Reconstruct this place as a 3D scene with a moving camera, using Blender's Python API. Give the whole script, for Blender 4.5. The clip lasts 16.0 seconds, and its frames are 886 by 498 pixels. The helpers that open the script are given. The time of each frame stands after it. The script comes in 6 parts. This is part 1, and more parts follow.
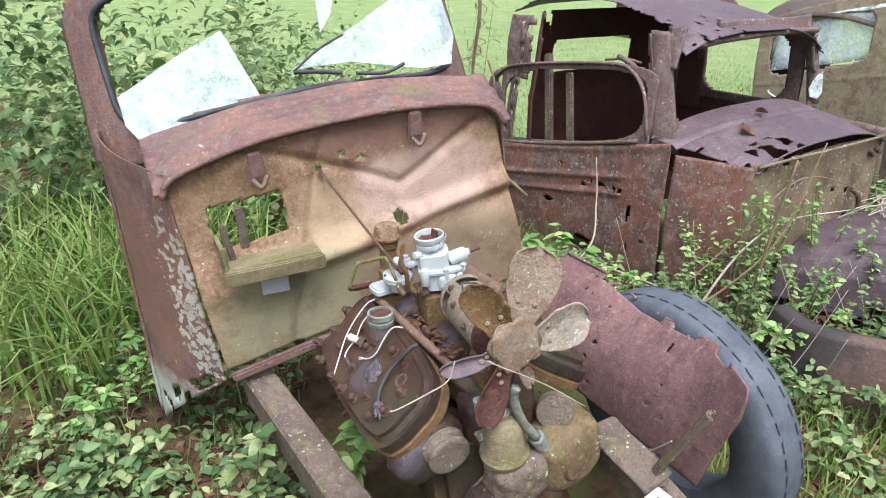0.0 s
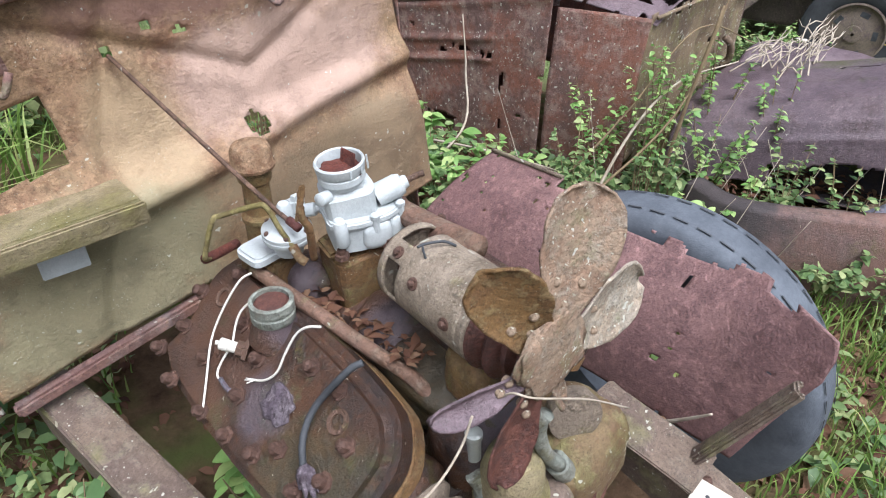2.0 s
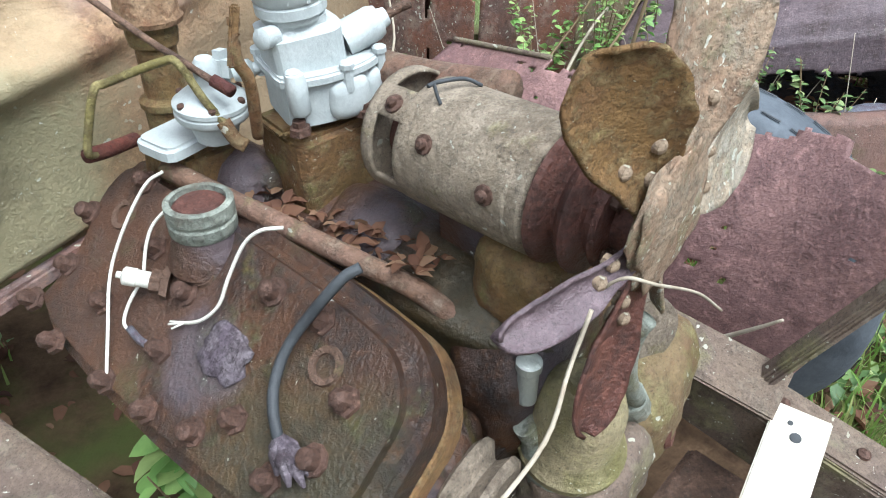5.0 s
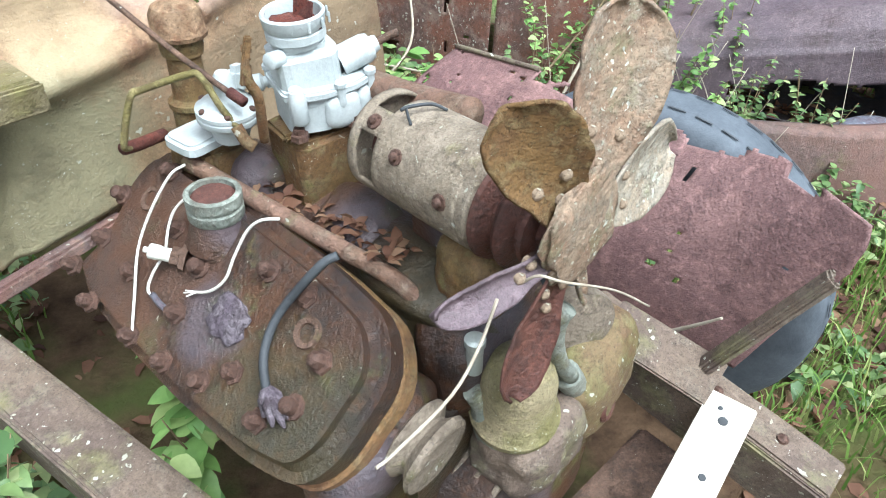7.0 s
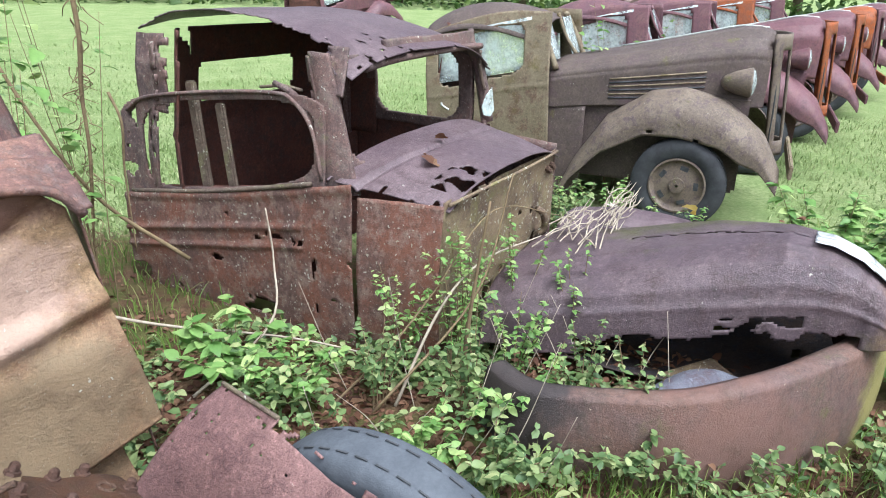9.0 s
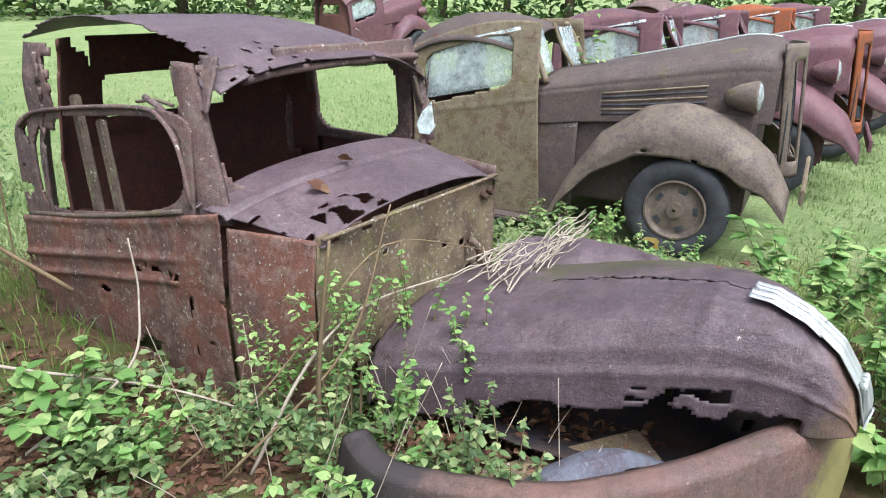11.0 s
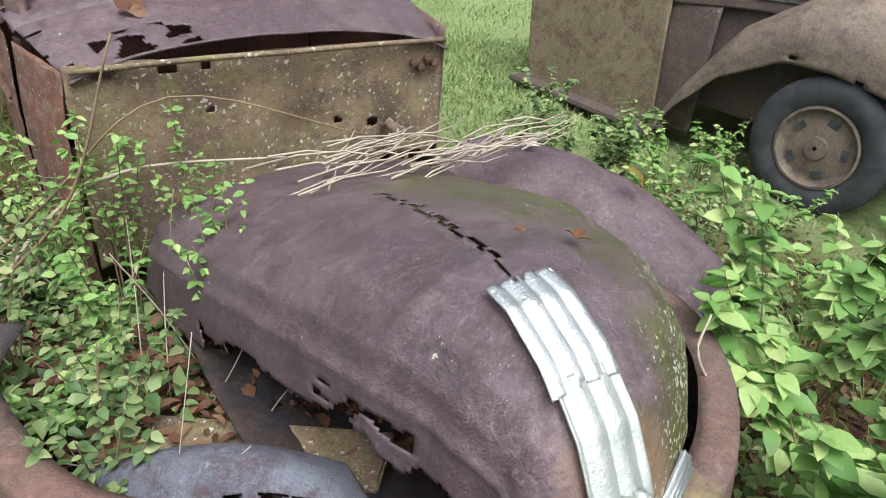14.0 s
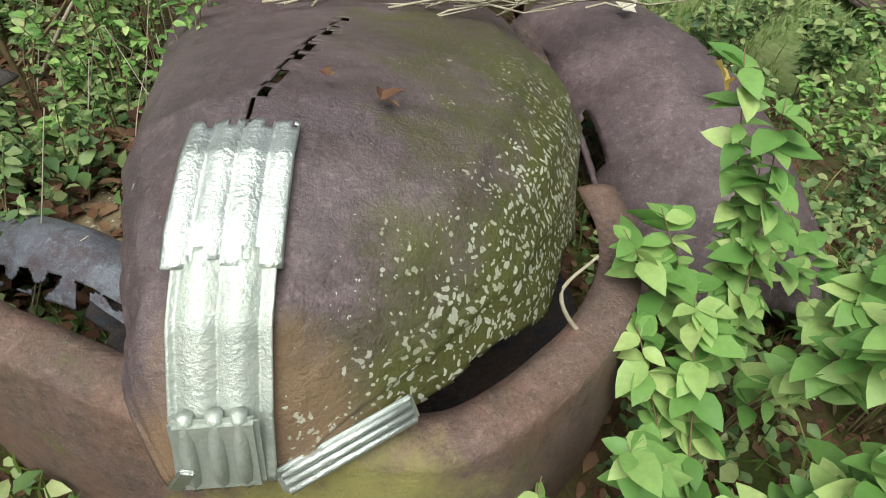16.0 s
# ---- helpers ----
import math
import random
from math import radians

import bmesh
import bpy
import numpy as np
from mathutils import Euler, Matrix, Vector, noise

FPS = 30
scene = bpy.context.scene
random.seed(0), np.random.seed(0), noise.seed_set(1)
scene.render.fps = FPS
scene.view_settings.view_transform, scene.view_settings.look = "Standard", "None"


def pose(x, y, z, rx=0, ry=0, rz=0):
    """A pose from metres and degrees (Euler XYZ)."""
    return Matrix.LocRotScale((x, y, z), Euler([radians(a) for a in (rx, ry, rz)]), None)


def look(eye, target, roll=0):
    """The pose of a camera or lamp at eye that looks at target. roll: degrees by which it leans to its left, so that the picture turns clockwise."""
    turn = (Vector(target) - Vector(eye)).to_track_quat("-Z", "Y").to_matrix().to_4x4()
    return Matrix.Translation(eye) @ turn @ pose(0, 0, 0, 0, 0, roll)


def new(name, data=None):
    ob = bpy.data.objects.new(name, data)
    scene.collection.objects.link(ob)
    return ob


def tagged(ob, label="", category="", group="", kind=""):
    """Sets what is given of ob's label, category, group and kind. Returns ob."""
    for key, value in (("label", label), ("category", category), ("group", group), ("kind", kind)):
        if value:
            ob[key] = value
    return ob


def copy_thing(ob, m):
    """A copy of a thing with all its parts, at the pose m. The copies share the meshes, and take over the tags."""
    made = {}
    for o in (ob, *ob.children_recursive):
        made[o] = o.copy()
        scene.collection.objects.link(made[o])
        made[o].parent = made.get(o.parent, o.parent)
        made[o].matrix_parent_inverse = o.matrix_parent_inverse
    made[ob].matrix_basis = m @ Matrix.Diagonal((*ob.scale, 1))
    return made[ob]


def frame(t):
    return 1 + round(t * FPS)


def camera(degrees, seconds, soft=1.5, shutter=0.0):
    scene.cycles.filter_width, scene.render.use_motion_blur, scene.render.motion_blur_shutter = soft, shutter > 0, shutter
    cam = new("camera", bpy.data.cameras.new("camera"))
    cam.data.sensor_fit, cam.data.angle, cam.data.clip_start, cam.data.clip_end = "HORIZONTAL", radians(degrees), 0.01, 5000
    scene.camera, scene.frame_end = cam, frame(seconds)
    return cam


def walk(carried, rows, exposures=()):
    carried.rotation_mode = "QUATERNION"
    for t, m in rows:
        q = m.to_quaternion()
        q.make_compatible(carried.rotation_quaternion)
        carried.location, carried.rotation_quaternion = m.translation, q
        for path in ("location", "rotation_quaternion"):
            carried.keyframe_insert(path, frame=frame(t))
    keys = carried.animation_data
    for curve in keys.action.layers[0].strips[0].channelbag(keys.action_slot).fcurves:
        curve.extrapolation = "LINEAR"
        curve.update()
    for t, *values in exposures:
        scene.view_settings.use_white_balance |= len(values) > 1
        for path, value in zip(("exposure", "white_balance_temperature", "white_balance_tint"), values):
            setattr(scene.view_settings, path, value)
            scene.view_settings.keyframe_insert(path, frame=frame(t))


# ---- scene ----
cam = camera(66.0, 16.0, 1.0)
PATH = [
    (0, (0.271, 0.022, 1.690), (0.356, 1.867, 0.922), 0.45),
    (0.5, (0.300, 0.200, 1.694), (0.402, 2.047, 0.933), 0.48),
    (1, (0.315, 0.364, 1.656), (0.441, 2.189, 0.849), 1.04),
    (1.5, (0.252, 0.514, 1.616), (0.523, 2.251, 0.662), 2.26),
    (2, (0.123, 0.762, 1.496), (0.722, 2.327, 0.405), 2.54),
    (2.5, (0.140, 0.975, 1.373), (0.960, 2.423, 0.264), 3.15),
    (3, (0.166, 1.067, 1.309), (1.060, 2.469, 0.198), 2.26),
    (3.5, (0.149, 1.054, 1.277), (1.056, 2.444, 0.161), 1.96),
    (4, (0.121, 1.046, 1.244), (1.012, 2.437, 0.117), 2.15),
    (4.5, (0.109, 1.026, 1.213), (0.973, 2.433, 0.084), 2.72),
    (4.7, (0.104, 1.019, 1.203), (0.950, 2.433, 0.070), 2.80),
    (6.8, (0.089, 0.885, 1.231), (0.819, 2.309, 0.032), 4.74),
    (7, (0.101, 0.880, 1.301), (0.855, 2.302, 0.113), 4.76),
    (7.5, (0.157, 0.834, 1.492), (0.980, 2.275, 0.376), 4.94),
    (8, (0.270, 0.820, 1.608), (1.143, 2.335, 0.637), 3.75),
    (8.5, (0.438, 0.765, 1.664), (1.332, 2.369, 0.869), 2.82),
    (9, (0.605, 0.734, 1.679), (1.495, 2.371, 0.952), 1.77),
    (9.5, (0.775, 0.737, 1.659), (1.661, 2.386, 0.954), 0.78),
    (9.7, (0.861, 0.753, 1.662), (1.746, 2.403, 0.957), 0.60),
    (12, (1.844, 0.954, 1.590), (2.431, 2.740, 0.909), 1.86),
    (12.5, (2.085, 1.031, 1.568), (2.559, 2.849, 0.882), 1.63),
    (13, (2.368, 1.089, 1.536), (2.674, 2.927, 0.809), 1.86),
    (13.5, (2.652, 1.195, 1.481), (2.875, 3.004, 0.659), 4.28),
    (14, (2.913, 1.283, 1.436), (3.043, 2.989, 0.401), 5.45),
    (14.5, (3.208, 1.328, 1.390), (3.055, 2.898, 0.160), 6.98),
    (15, (3.430, 1.393, 1.380), (3.098, 2.729, -0.070), 6.39),
    (15.5, (3.569, 1.513, 1.320), (3.134, 2.801, -0.148), 5.19),
    (16, (3.677, 1.644, 1.350), (3.170, 2.975, -0.053), 5.83),
]
walk(cam, [(t, look(eye, target, roll)) for t, eye, target, roll in PATH], [(0, 1.3, 5750, 12), (2.0, 1.25, 5750, 13), (3.5, 1.22, 5700, 8), (7.0, 1.72, 5550, 3), (9.0, 1.4, 5700, 9), (12.5, 1.27, 5800, 11), (14.5, 1.05, 6200, 6), (16.0, 0.76, 6500, -3)])

# ---- light ----
world = bpy.data.worlds.new("overcast_sky")
scene.world = world
world.use_nodes = True
wn = world.node_tree.nodes
sky = wn.new("ShaderNodeTexSky")
sky.sky_type, sky.sun_disc = "NISHITA", False
sky.sun_elevation, sky.sun_rotation = radians(55), radians(200)
sky.dust_density, sky.air_density = 5.0, 0.8
sky_mix = wn.new("ShaderNodeHueSaturation")
sky_mix.inputs["Saturation"].default_value = 0.35
world.node_tree.links.new(sky.outputs[0], sky_mix.inputs["Color"])
world.node_tree.links.new(sky_mix.outputs[0], wn["Background"].inputs[0])
wn["Background"].inputs[1].default_value = 0.088
sun_ob = new("sun", bpy.data.lights.new("sun", "SUN"))
sun_ob.data.energy, sun_ob.data.angle, sun_ob.data.color = 2.6, radians(38), (1.0, 0.97, 0.93)
sun_ob.matrix_world = look((0, 0, 10), (-0.9, 2.2, 5.0))


# ---- materials ----
def nodes(name, rough=0.8, metal=0.0, spec=0.3):
    m = bpy.data.materials.new(name)
    m.use_nodes = True
    t = m.node_tree
    b = t.nodes["Principled BSDF"]
    b.inputs["Roughness"].default_value, b.inputs["Metallic"].default_value = rough, metal
    b.inputs["Specular IOR Level"].default_value = spec
    return m, t, b


def add(t, kind, **inputs):
    n = t.nodes.new(kind)
    for k, v in inputs.items():
        n.inputs[k].default_value = v
    return n


def coords(t, scale=1.0):
    c = t.nodes.new("ShaderNodeTexCoord")
    return c.outputs["Object"]


def noise_of(t, co, scale, detail=6.0, rough=0.6, lo=0.35, hi=0.65):
    n = add(t, "ShaderNodeTexNoise", Scale=scale, Detail=detail, Roughness=rough)
    t.links.new(co, n.inputs["Vector"])
    r = add(t, "ShaderNodeMapRange")
    r.inputs["From Min"].default_value, r.inputs["From Max"].default_value = lo, hi
    t.links.new(n.outputs["Fac"], r.inputs["Value"])
    return r.outputs[0]


def blend(t, fac, a, b):
    n = t.nodes.new("ShaderNodeMix")
    n.data_type = "RGBA"
    for sock, val in ((n.inputs["Factor"], fac), (n.inputs["A"], a), (n.inputs["B"], b)):
        if isinstance(val, tuple):
            sock.default_value = (*val, 1.0)
        elif isinstance(val, (int, float)):
            sock.default_value = val
        else:
            t.links.new(val, sock)
    return n.outputs["Result"]


def times(t, a, b):
    n = t.nodes.new("ShaderNodeMath")
    n.operation = "MULTIPLY"
    for i, v in enumerate((a, b)):
        if isinstance(v, (int, float)):
            n.inputs[i].default_value = v
        else:
            t.links.new(v, n.inputs[i])
    return n.outputs[0]


def bump(t, b, height, strength=0.4, dist=0.004):
    n = add(t, "ShaderNodeBump", Strength=strength, Distance=dist)
    t.links.new(height, n.inputs["Height"])
    t.links.new(n.outputs[0], b.inputs["Normal"])


def zone_mask(t, co, centre, radii, grain):
    """1 inside a soft, ragged ellipsoid, 0 outside."""
    a = t.nodes.new("ShaderNodeVectorMath")
    a.operation = "SUBTRACT"
    a.inputs[1].default_value = centre
    t.links.new(co, a.inputs[0])
    d = t.nodes.new("ShaderNodeVectorMath")
    d.operation = "DIVIDE"
    d.inputs[1].default_value = radii
    t.links.new(a.outputs[0], d.inputs[0])
    ln = t.nodes.new("ShaderNodeVectorMath")
    ln.operation = "LENGTH"
    t.links.new(d.outputs[0], ln.inputs[0])
    s = t.nodes.new("ShaderNodeMath")
    s.operation = "ADD"
    t.links.new(ln.outputs["Value"], s.inputs[0])
    t.links.new(grain, s.inputs[1])
    r = add(t, "ShaderNodeMapRange")
    r.inputs["From Min"].default_value, r.inputs["From Max"].default_value = 1.45, 1.05
    t.links.new(s.outputs[0], r.inputs["Value"])
    return r.outputs[0]


def rust(name, c1, c2, c3, lichen=0.3, moss=0.0, rough=0.7, patch=4.0, spec=0.3, lichen_size=38.0, zones=(), crust=None):
    """Old sheet steel: worn paint over rust, stains, pits and pale crusts."""
    def rich(c):
        g = sum(c) / 3
        return tuple(max(0.004, g + (v - g) * 1.16) for v in c)

    c1, c2, c3 = rich(c1), rich(c2), rich(c3)
    m, t, b = nodes(name, rough, 0.0, spec)
    co = coords(t)
    big = noise_of(t, co, patch, 9, 0.66, 0.43, 0.57)
    mid = noise_of(t, co, patch * 3.4, 9, 0.72, 0.49, 0.62)
    fine = noise_of(t, co, 140.0, 4, 0.7, 0.3, 0.75)
    col = blend(t, big, c1, c2)
    col = blend(t, times(t, mid, 0.9), col, c3)
    dirt = noise_of(t, co, patch * 11.0, 9, 0.75, 0.5, 0.72)
    col = blend(t, times(t, dirt, 0.75), col, tuple(v * 0.22 for v in c2))
    wear = noise_of(t, co, patch * 2.3 + 5.0, 9, 0.72, 0.57, 0.7)
    col = blend(t, times(t, wear, 0.5), col, tuple(min(0.6, v * 1.7) for v in c2))
    col = blend(t, times(t, fine, 0.5), col, tuple(v * 0.25 for v in c1))
    pits = noise_of(t, co, 330.0, 3, 0.7, 0.56, 0.66)
    col = blend(t, times(t, pits, 0.6), col, tuple(v * 0.18 for v in c2))
    grit = noise_of(t, co, 55.0, 7, 0.8, 0.52, 0.7)
    col = blend(t, times(t, grit, 0.5), col, tuple(min(0.6, v * 2.0) for v in c2))
    if moss:
        mo = noise_of(t, co, patch * 1.7, 9, 0.7, 0.62 - moss * 0.3, 0.75)
        col = blend(t, times(t, mo, 0.85), col, (0.13, 0.13, 0.03))
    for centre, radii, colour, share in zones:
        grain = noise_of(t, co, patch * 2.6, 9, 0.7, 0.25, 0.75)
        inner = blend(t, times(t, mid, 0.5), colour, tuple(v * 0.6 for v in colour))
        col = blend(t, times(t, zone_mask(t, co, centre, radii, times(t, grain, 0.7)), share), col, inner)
    if lichen:
        wob = add(t, "ShaderNodeTexNoise", Scale=26.0, Detail=3.0)
        t.links.new(co, wob.inputs["Vector"])
        mixv = t.nodes.new("ShaderNodeMix")
        mixv.data_type = "VECTOR"
        mixv.inputs["Factor"].default_value = 0.05
        t.links.new(co, mixv.inputs[4])
        t.links.new(wob.outputs["Color"], mixv.inputs[5])
        v = add(t, "ShaderNodeTexVoronoi", Scale=lichen_size, Randomness=1.0)
        t.links.new(mixv.outputs[1], v.inputs["Vector"])
        where = noise_of(t, co, 8.0, 8, 0.75, 0.65 - lichen * 0.30, 0.82)
        if crust:
            more = t.nodes.new("ShaderNodeMath")
            more.operation = "MAXIMUM"
            t.links.new(where, more.inputs[0])
            t.links.new(times(t, zone_mask(t, co, crust[0], crust[1], times(t, noise_of(t, co, 14.0, 8, 0.75, 0.2, 0.8), 0.8)), crust[2]), more.inputs[1])
            where = more.outputs[0]
        n = t.nodes.new("ShaderNodeMath")
        n.operation = "LESS_THAN"
        t.links.new(v.outputs["Distance"], n.inputs[0])
        t.links.new(times(t, where, 0.42), n.inputs[1])
        tone = blend(t, noise_of(t, co, 20.0, 3, 0.5, 0.35, 0.65), (0.34, 0.33, 0.25), (0.52, 0.52, 0.45))
        col = blend(t, times(t, n.outputs[0], 0.75), col, tone)
        v2 = add(t, "ShaderNodeTexVoronoi", Scale=lichen_size * 2.7, Randomness=1.0)
        t.links.new(mixv.outputs[1], v2.inputs["Vector"])
        n2 = t.nodes.new("ShaderNodeMath")
        n2.operation = "LESS_THAN"
        t.links.new(v2.outputs["Distance"], n2.inputs[0])
        t.links.new(times(t, noise_of(t, co, 5.0, 8, 0.75, 0.55 - lichen * 0.2, 0.85), 0.36), n2.inputs[1])
        col = blend(t, times(t, n2.outputs[0], 0.6), col, tone)
    t.links.new(col, b.inputs["Base Color"])
    bump(t, b, blend(t, 0.5, fine, mid), 0.85, 0.004)
    return m


def plain(name, c1, c2, rough=0.6, metal=0.0, scale=12.0, bumps=0.3, spec=0.3):
    m, t, b = nodes(name, rough, metal, spec)
    co = coords(t)
    big = noise_of(t, co, scale, 7, 0.65, 0.36, 0.66)
    fine = noise_of(t, co, scale * 9, 4, 0.7, 0.3, 0.75)
    col = blend(t, big, c1, c2)
    col = blend(t, times(t, fine, 0.3), col, tuple(v * 0.5 for v in c1))
    t.links.new(col, b.inputs["Base Color"])
    bump(t, b, fine, bumps, 0.003)
    return m


def leafy(name, c1, c2, c3, rough=0.5):
    """Foliage that differs from leaf to leaf and lets light through."""
    m, t, b = nodes(name, rough, 0.0, 0.4)
    g = t.nodes.new("ShaderNodeNewGeometry")
    r = t.nodes.new("ShaderNodeValToRGB")
    r.color_ramp.elements[0].color, r.color_ramp.elements[1].color = (*c1, 1), (*c3, 1)
    e = r.color_ramp.elements.new(0.55)
    e.color = (*c2, 1)
    t.links.new(g.outputs["Random Per Island"], r.inputs["Fac"])
    fine = noise_of(t, coords(t), 60.0, 3, 0.6, 0.3, 0.7)
    col = blend(t, times(t, fine, 0.25), r.outputs[0], tuple(v * 0.5 for v in c1))
    t.links.new(col, b.inputs["Base Color"])
    tr = t.nodes.new("ShaderNodeBsdfTranslucent")
    t.links.new(col, tr.inputs["Color"])
    mx = t.nodes.new("ShaderNodeMixShader")
    mx.inputs[0].default_value = 0.35
    out = t.nodes["Material Output"]
    t.links.new(b.outputs[0], mx.inputs[1])
    t.links.new(tr.outputs[0], mx.inputs[2])
    t.links.new(mx.outputs[0], out.inputs["Surface"])
    return m


M_cab1 = rust("purple_brown_rust", (0.15, 0.092, 0.085), (0.22, 0.128, 0.10), (0.19, 0.155, 0.145), 0.6, 0.1, 0.6, 4.0, 0.35, 42.0, [((-0.66, 0.3, 0.22), (0.22, 0.6, 0.20), (0.38, 0.40, 0.34), 0.9), ((-0.55, 0.2, 0.8), (0.2, 0.3, 0.3), (0.20, 0.10, 0.07), 0.6)], ((-0.46, 0.06, 0.72), (0.10, 0.14, 0.40), 1.3))
M_firewall = rust("ochre_rust", (0.25, 0.175, 0.105), (0.31, 0.205, 0.13), (0.20, 0.11, 0.07), 0.6, 0.1, 0.55, 3.4, 0.35, 46.0, [((0.36, 0, 0.98), (0.30, 1, 0.13), (0.40, 0.28, 0.22), 0.85), ((0.02, 0, 0.92), (0.10, 1, 0.16), (0.36, 0.27, 0.16), 0.7), ((0.35, 0, 1.2), (0.45, 1, 0.10), (0.20, 0.11, 0.085), 0.8), ((-0.15, 0, 0.68), (0.30, 1, 0.20), (0.25, 0.235, 0.14), 0.8), ((0.45, 0, 0.68), (0.35, 1, 0.18), (0.22, 0.165, 0.10), 0.8)])
M_cream = rust("worn_cream_paint", (0.27, 0.225, 0.145), (0.21, 0.185, 0.105), (0.17, 0.13, 0.08), 0.6, 0.5)
M_cab2 = rust("dark_purple_rust", (0.11, 0.082, 0.080), (0.19, 0.125, 0.11), (0.21, 0.17, 0.15), 0.9, 0.06)
M_door2 = rust("red_brown_rust", (0.21, 0.100, 0.072), (0.13, 0.085, 0.075), (0.28, 0.21, 0.175), 1.1, 0.0)
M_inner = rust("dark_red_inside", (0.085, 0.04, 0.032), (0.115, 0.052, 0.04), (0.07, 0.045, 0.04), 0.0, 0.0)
M_fire2 = rust("lichen_brown", (0.23, 0.175, 0.115), (0.15, 0.11, 0.08), (0.27, 0.23, 0.14), 1.45, 0.3)
M_hood2 = rust("violet_grey_rust", (0.105, 0.075, 0.085), (0.145, 0.108, 0.115), (0.085, 0.058, 0.06), 0.35, 0.0, 0.45, 3.0, 0.45)
M_nose = rust("nose_steel", (0.10, 0.074, 0.084), (0.14, 0.105, 0.112), (0.085, 0.058, 0.06), 0.35, 0.0, 0.42, 3.0, 0.45, 74.0, [((0.40, -1.85, 0.38), (0.66, 1.0, 0.38), (0.070, 0.072, 0.018), 0.97), ((-0.13, -2.24, 0.5), (0.17, 0.16, 0.24), (0.20, 0.125, 0.075), 0.8)], ((0.30, -1.90, 0.44), (0.54, 0.75, 0.30), 0.95))
M_bluegrey = rust("blue_grey_steel", (0.115, 0.11, 0.135), (0.17, 0.18, 0.21), (0.095, 0.065, 0.07), 0.3, 0.0, 0.45, 5.0)
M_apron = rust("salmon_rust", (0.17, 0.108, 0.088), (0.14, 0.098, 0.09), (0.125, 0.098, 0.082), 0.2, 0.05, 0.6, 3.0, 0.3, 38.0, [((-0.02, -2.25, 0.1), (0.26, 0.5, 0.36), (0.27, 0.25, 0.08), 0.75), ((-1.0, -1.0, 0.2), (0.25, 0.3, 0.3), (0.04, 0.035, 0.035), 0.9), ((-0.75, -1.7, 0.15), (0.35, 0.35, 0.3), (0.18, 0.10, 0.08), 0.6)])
# pan rust taken down to near-black, so the colour holds the nose's shade
M_pan = rust("shaded_inner_steel", (0.035, 0.03, 0.03), (0.055, 0.04, 0.035), (0.03, 0.033, 0.045), 0.05, 0.0, 0.8, 4.0, 0.2)
M_sheet = rust("pitted_maroon_rust", (0.20, 0.122, 0.118), (0.25, 0.155, 0.145), (0.15, 0.09, 0.088), 0.05, 0.0, 0.55, 2.2)
M_truck3 = rust("olive_brown_rust", (0.20, 0.17, 0.115), (0.24, 0.20, 0.14), (0.13, 0.075, 0.06), 0.3, 0.2, 0.65, 2.4)
M_hood3 = rust("dark_hood_rust", (0.095, 0.075, 0.068), (0.125, 0.10, 0.085), (0.10, 0.07, 0.075), 0.4, 0.1, 0.6, 3.0)
M_fend3 = rust("fender_tan_rust", (0.20, 0.165, 0.13), (0.15, 0.12, 0.095), (0.095, 0.07, 0.08), 0.35, 0.1, 0.6, 3.6)
M_far = rust("far_maroon_rust", (0.155, 0.078, 0.088), (0.125, 0.075, 0.085), (0.20, 0.115, 0.11), 0.2, 0.0, 0.5, 2.0)
M_orange = rust("orange_rust", (0.32, 0.10, 0.04), (0.24, 0.09, 0.05), (0.20, 0.10, 0.07), 0.1)
M_engine = rust("oily_brown_iron", (0.032, 0.021, 0.017), (0.072, 0.035, 0.019), (0.016, 0.014, 0.014), 0.5, 0.25, 0.38, 5.0, 0.42, 46.0, [((-0.06, -0.2, 0.03), (0.13, 0.13, 0.12), (0.07, 0.065, 0.028), 0.35), ((0.0, 0.13, 0.03), (0.15, 0.15, 0.12), (0.095, 0.047, 0.028), 0.55), ((-0.02, -0.03, 0.03), (0.06, 0.06, 0.1), (0.10, 0.088, 0.105), 0.5)])
M_iron = rust("crusted_iron", (0.105, 0.066, 0.048), (0.14, 0.09, 0.065), (0.075, 0.052, 0.042), 0.5, 0.15, 0.6, 9.0)
M_gen = rust("grey_brown_casing", (0.25, 0.205, 0.155), (0.31, 0.26, 0.205), (0.17, 0.13, 0.095), 0.9, 0.15, 0.6, 8.0)
M_fan = rust("tan_crusted_blade", (0.29, 0.225, 0.165), (0.23, 0.155, 0.11), (0.36, 0.31, 0.25), 1.1, 0.3, 0.75, 11.0, 0.2, 70.0)
M_rail = rust("grey_lichen_steel", (0.17, 0.13, 0.10), (0.12, 0.09, 0.075), (0.22, 0.19, 0.15), 0.9, 0.3)
M_grey = rust("grey_green_casting", (0.21, 0.225, 0.195), (0.27, 0.28, 0.24), (0.17, 0.15, 0.12), 0.5, 0.2, 0.55, 10.0)
rng0 = np.random.default_rng(3)
M_ochre = rust("oily_ochre_iron", (0.17, 0.115, 0.055), (0.13, 0.075, 0.04), (0.21, 0.175, 0.09), 0.5, 0.2, 0.5, 9.0)
M_flange = rust("flaking_ochre_edge", (0.20, 0.125, 0.06), (0.13, 0.07, 0.04), (0.25, 0.19, 0.11), 0.5, 0.1, 0.7, 9.0)
M_bolt = rust("rusted_bolt_heads", (0.085, 0.05, 0.038), (0.12, 0.07, 0.052), (0.06, 0.04, 0.034), 0.3, 0.0, 0.6, 16.0)
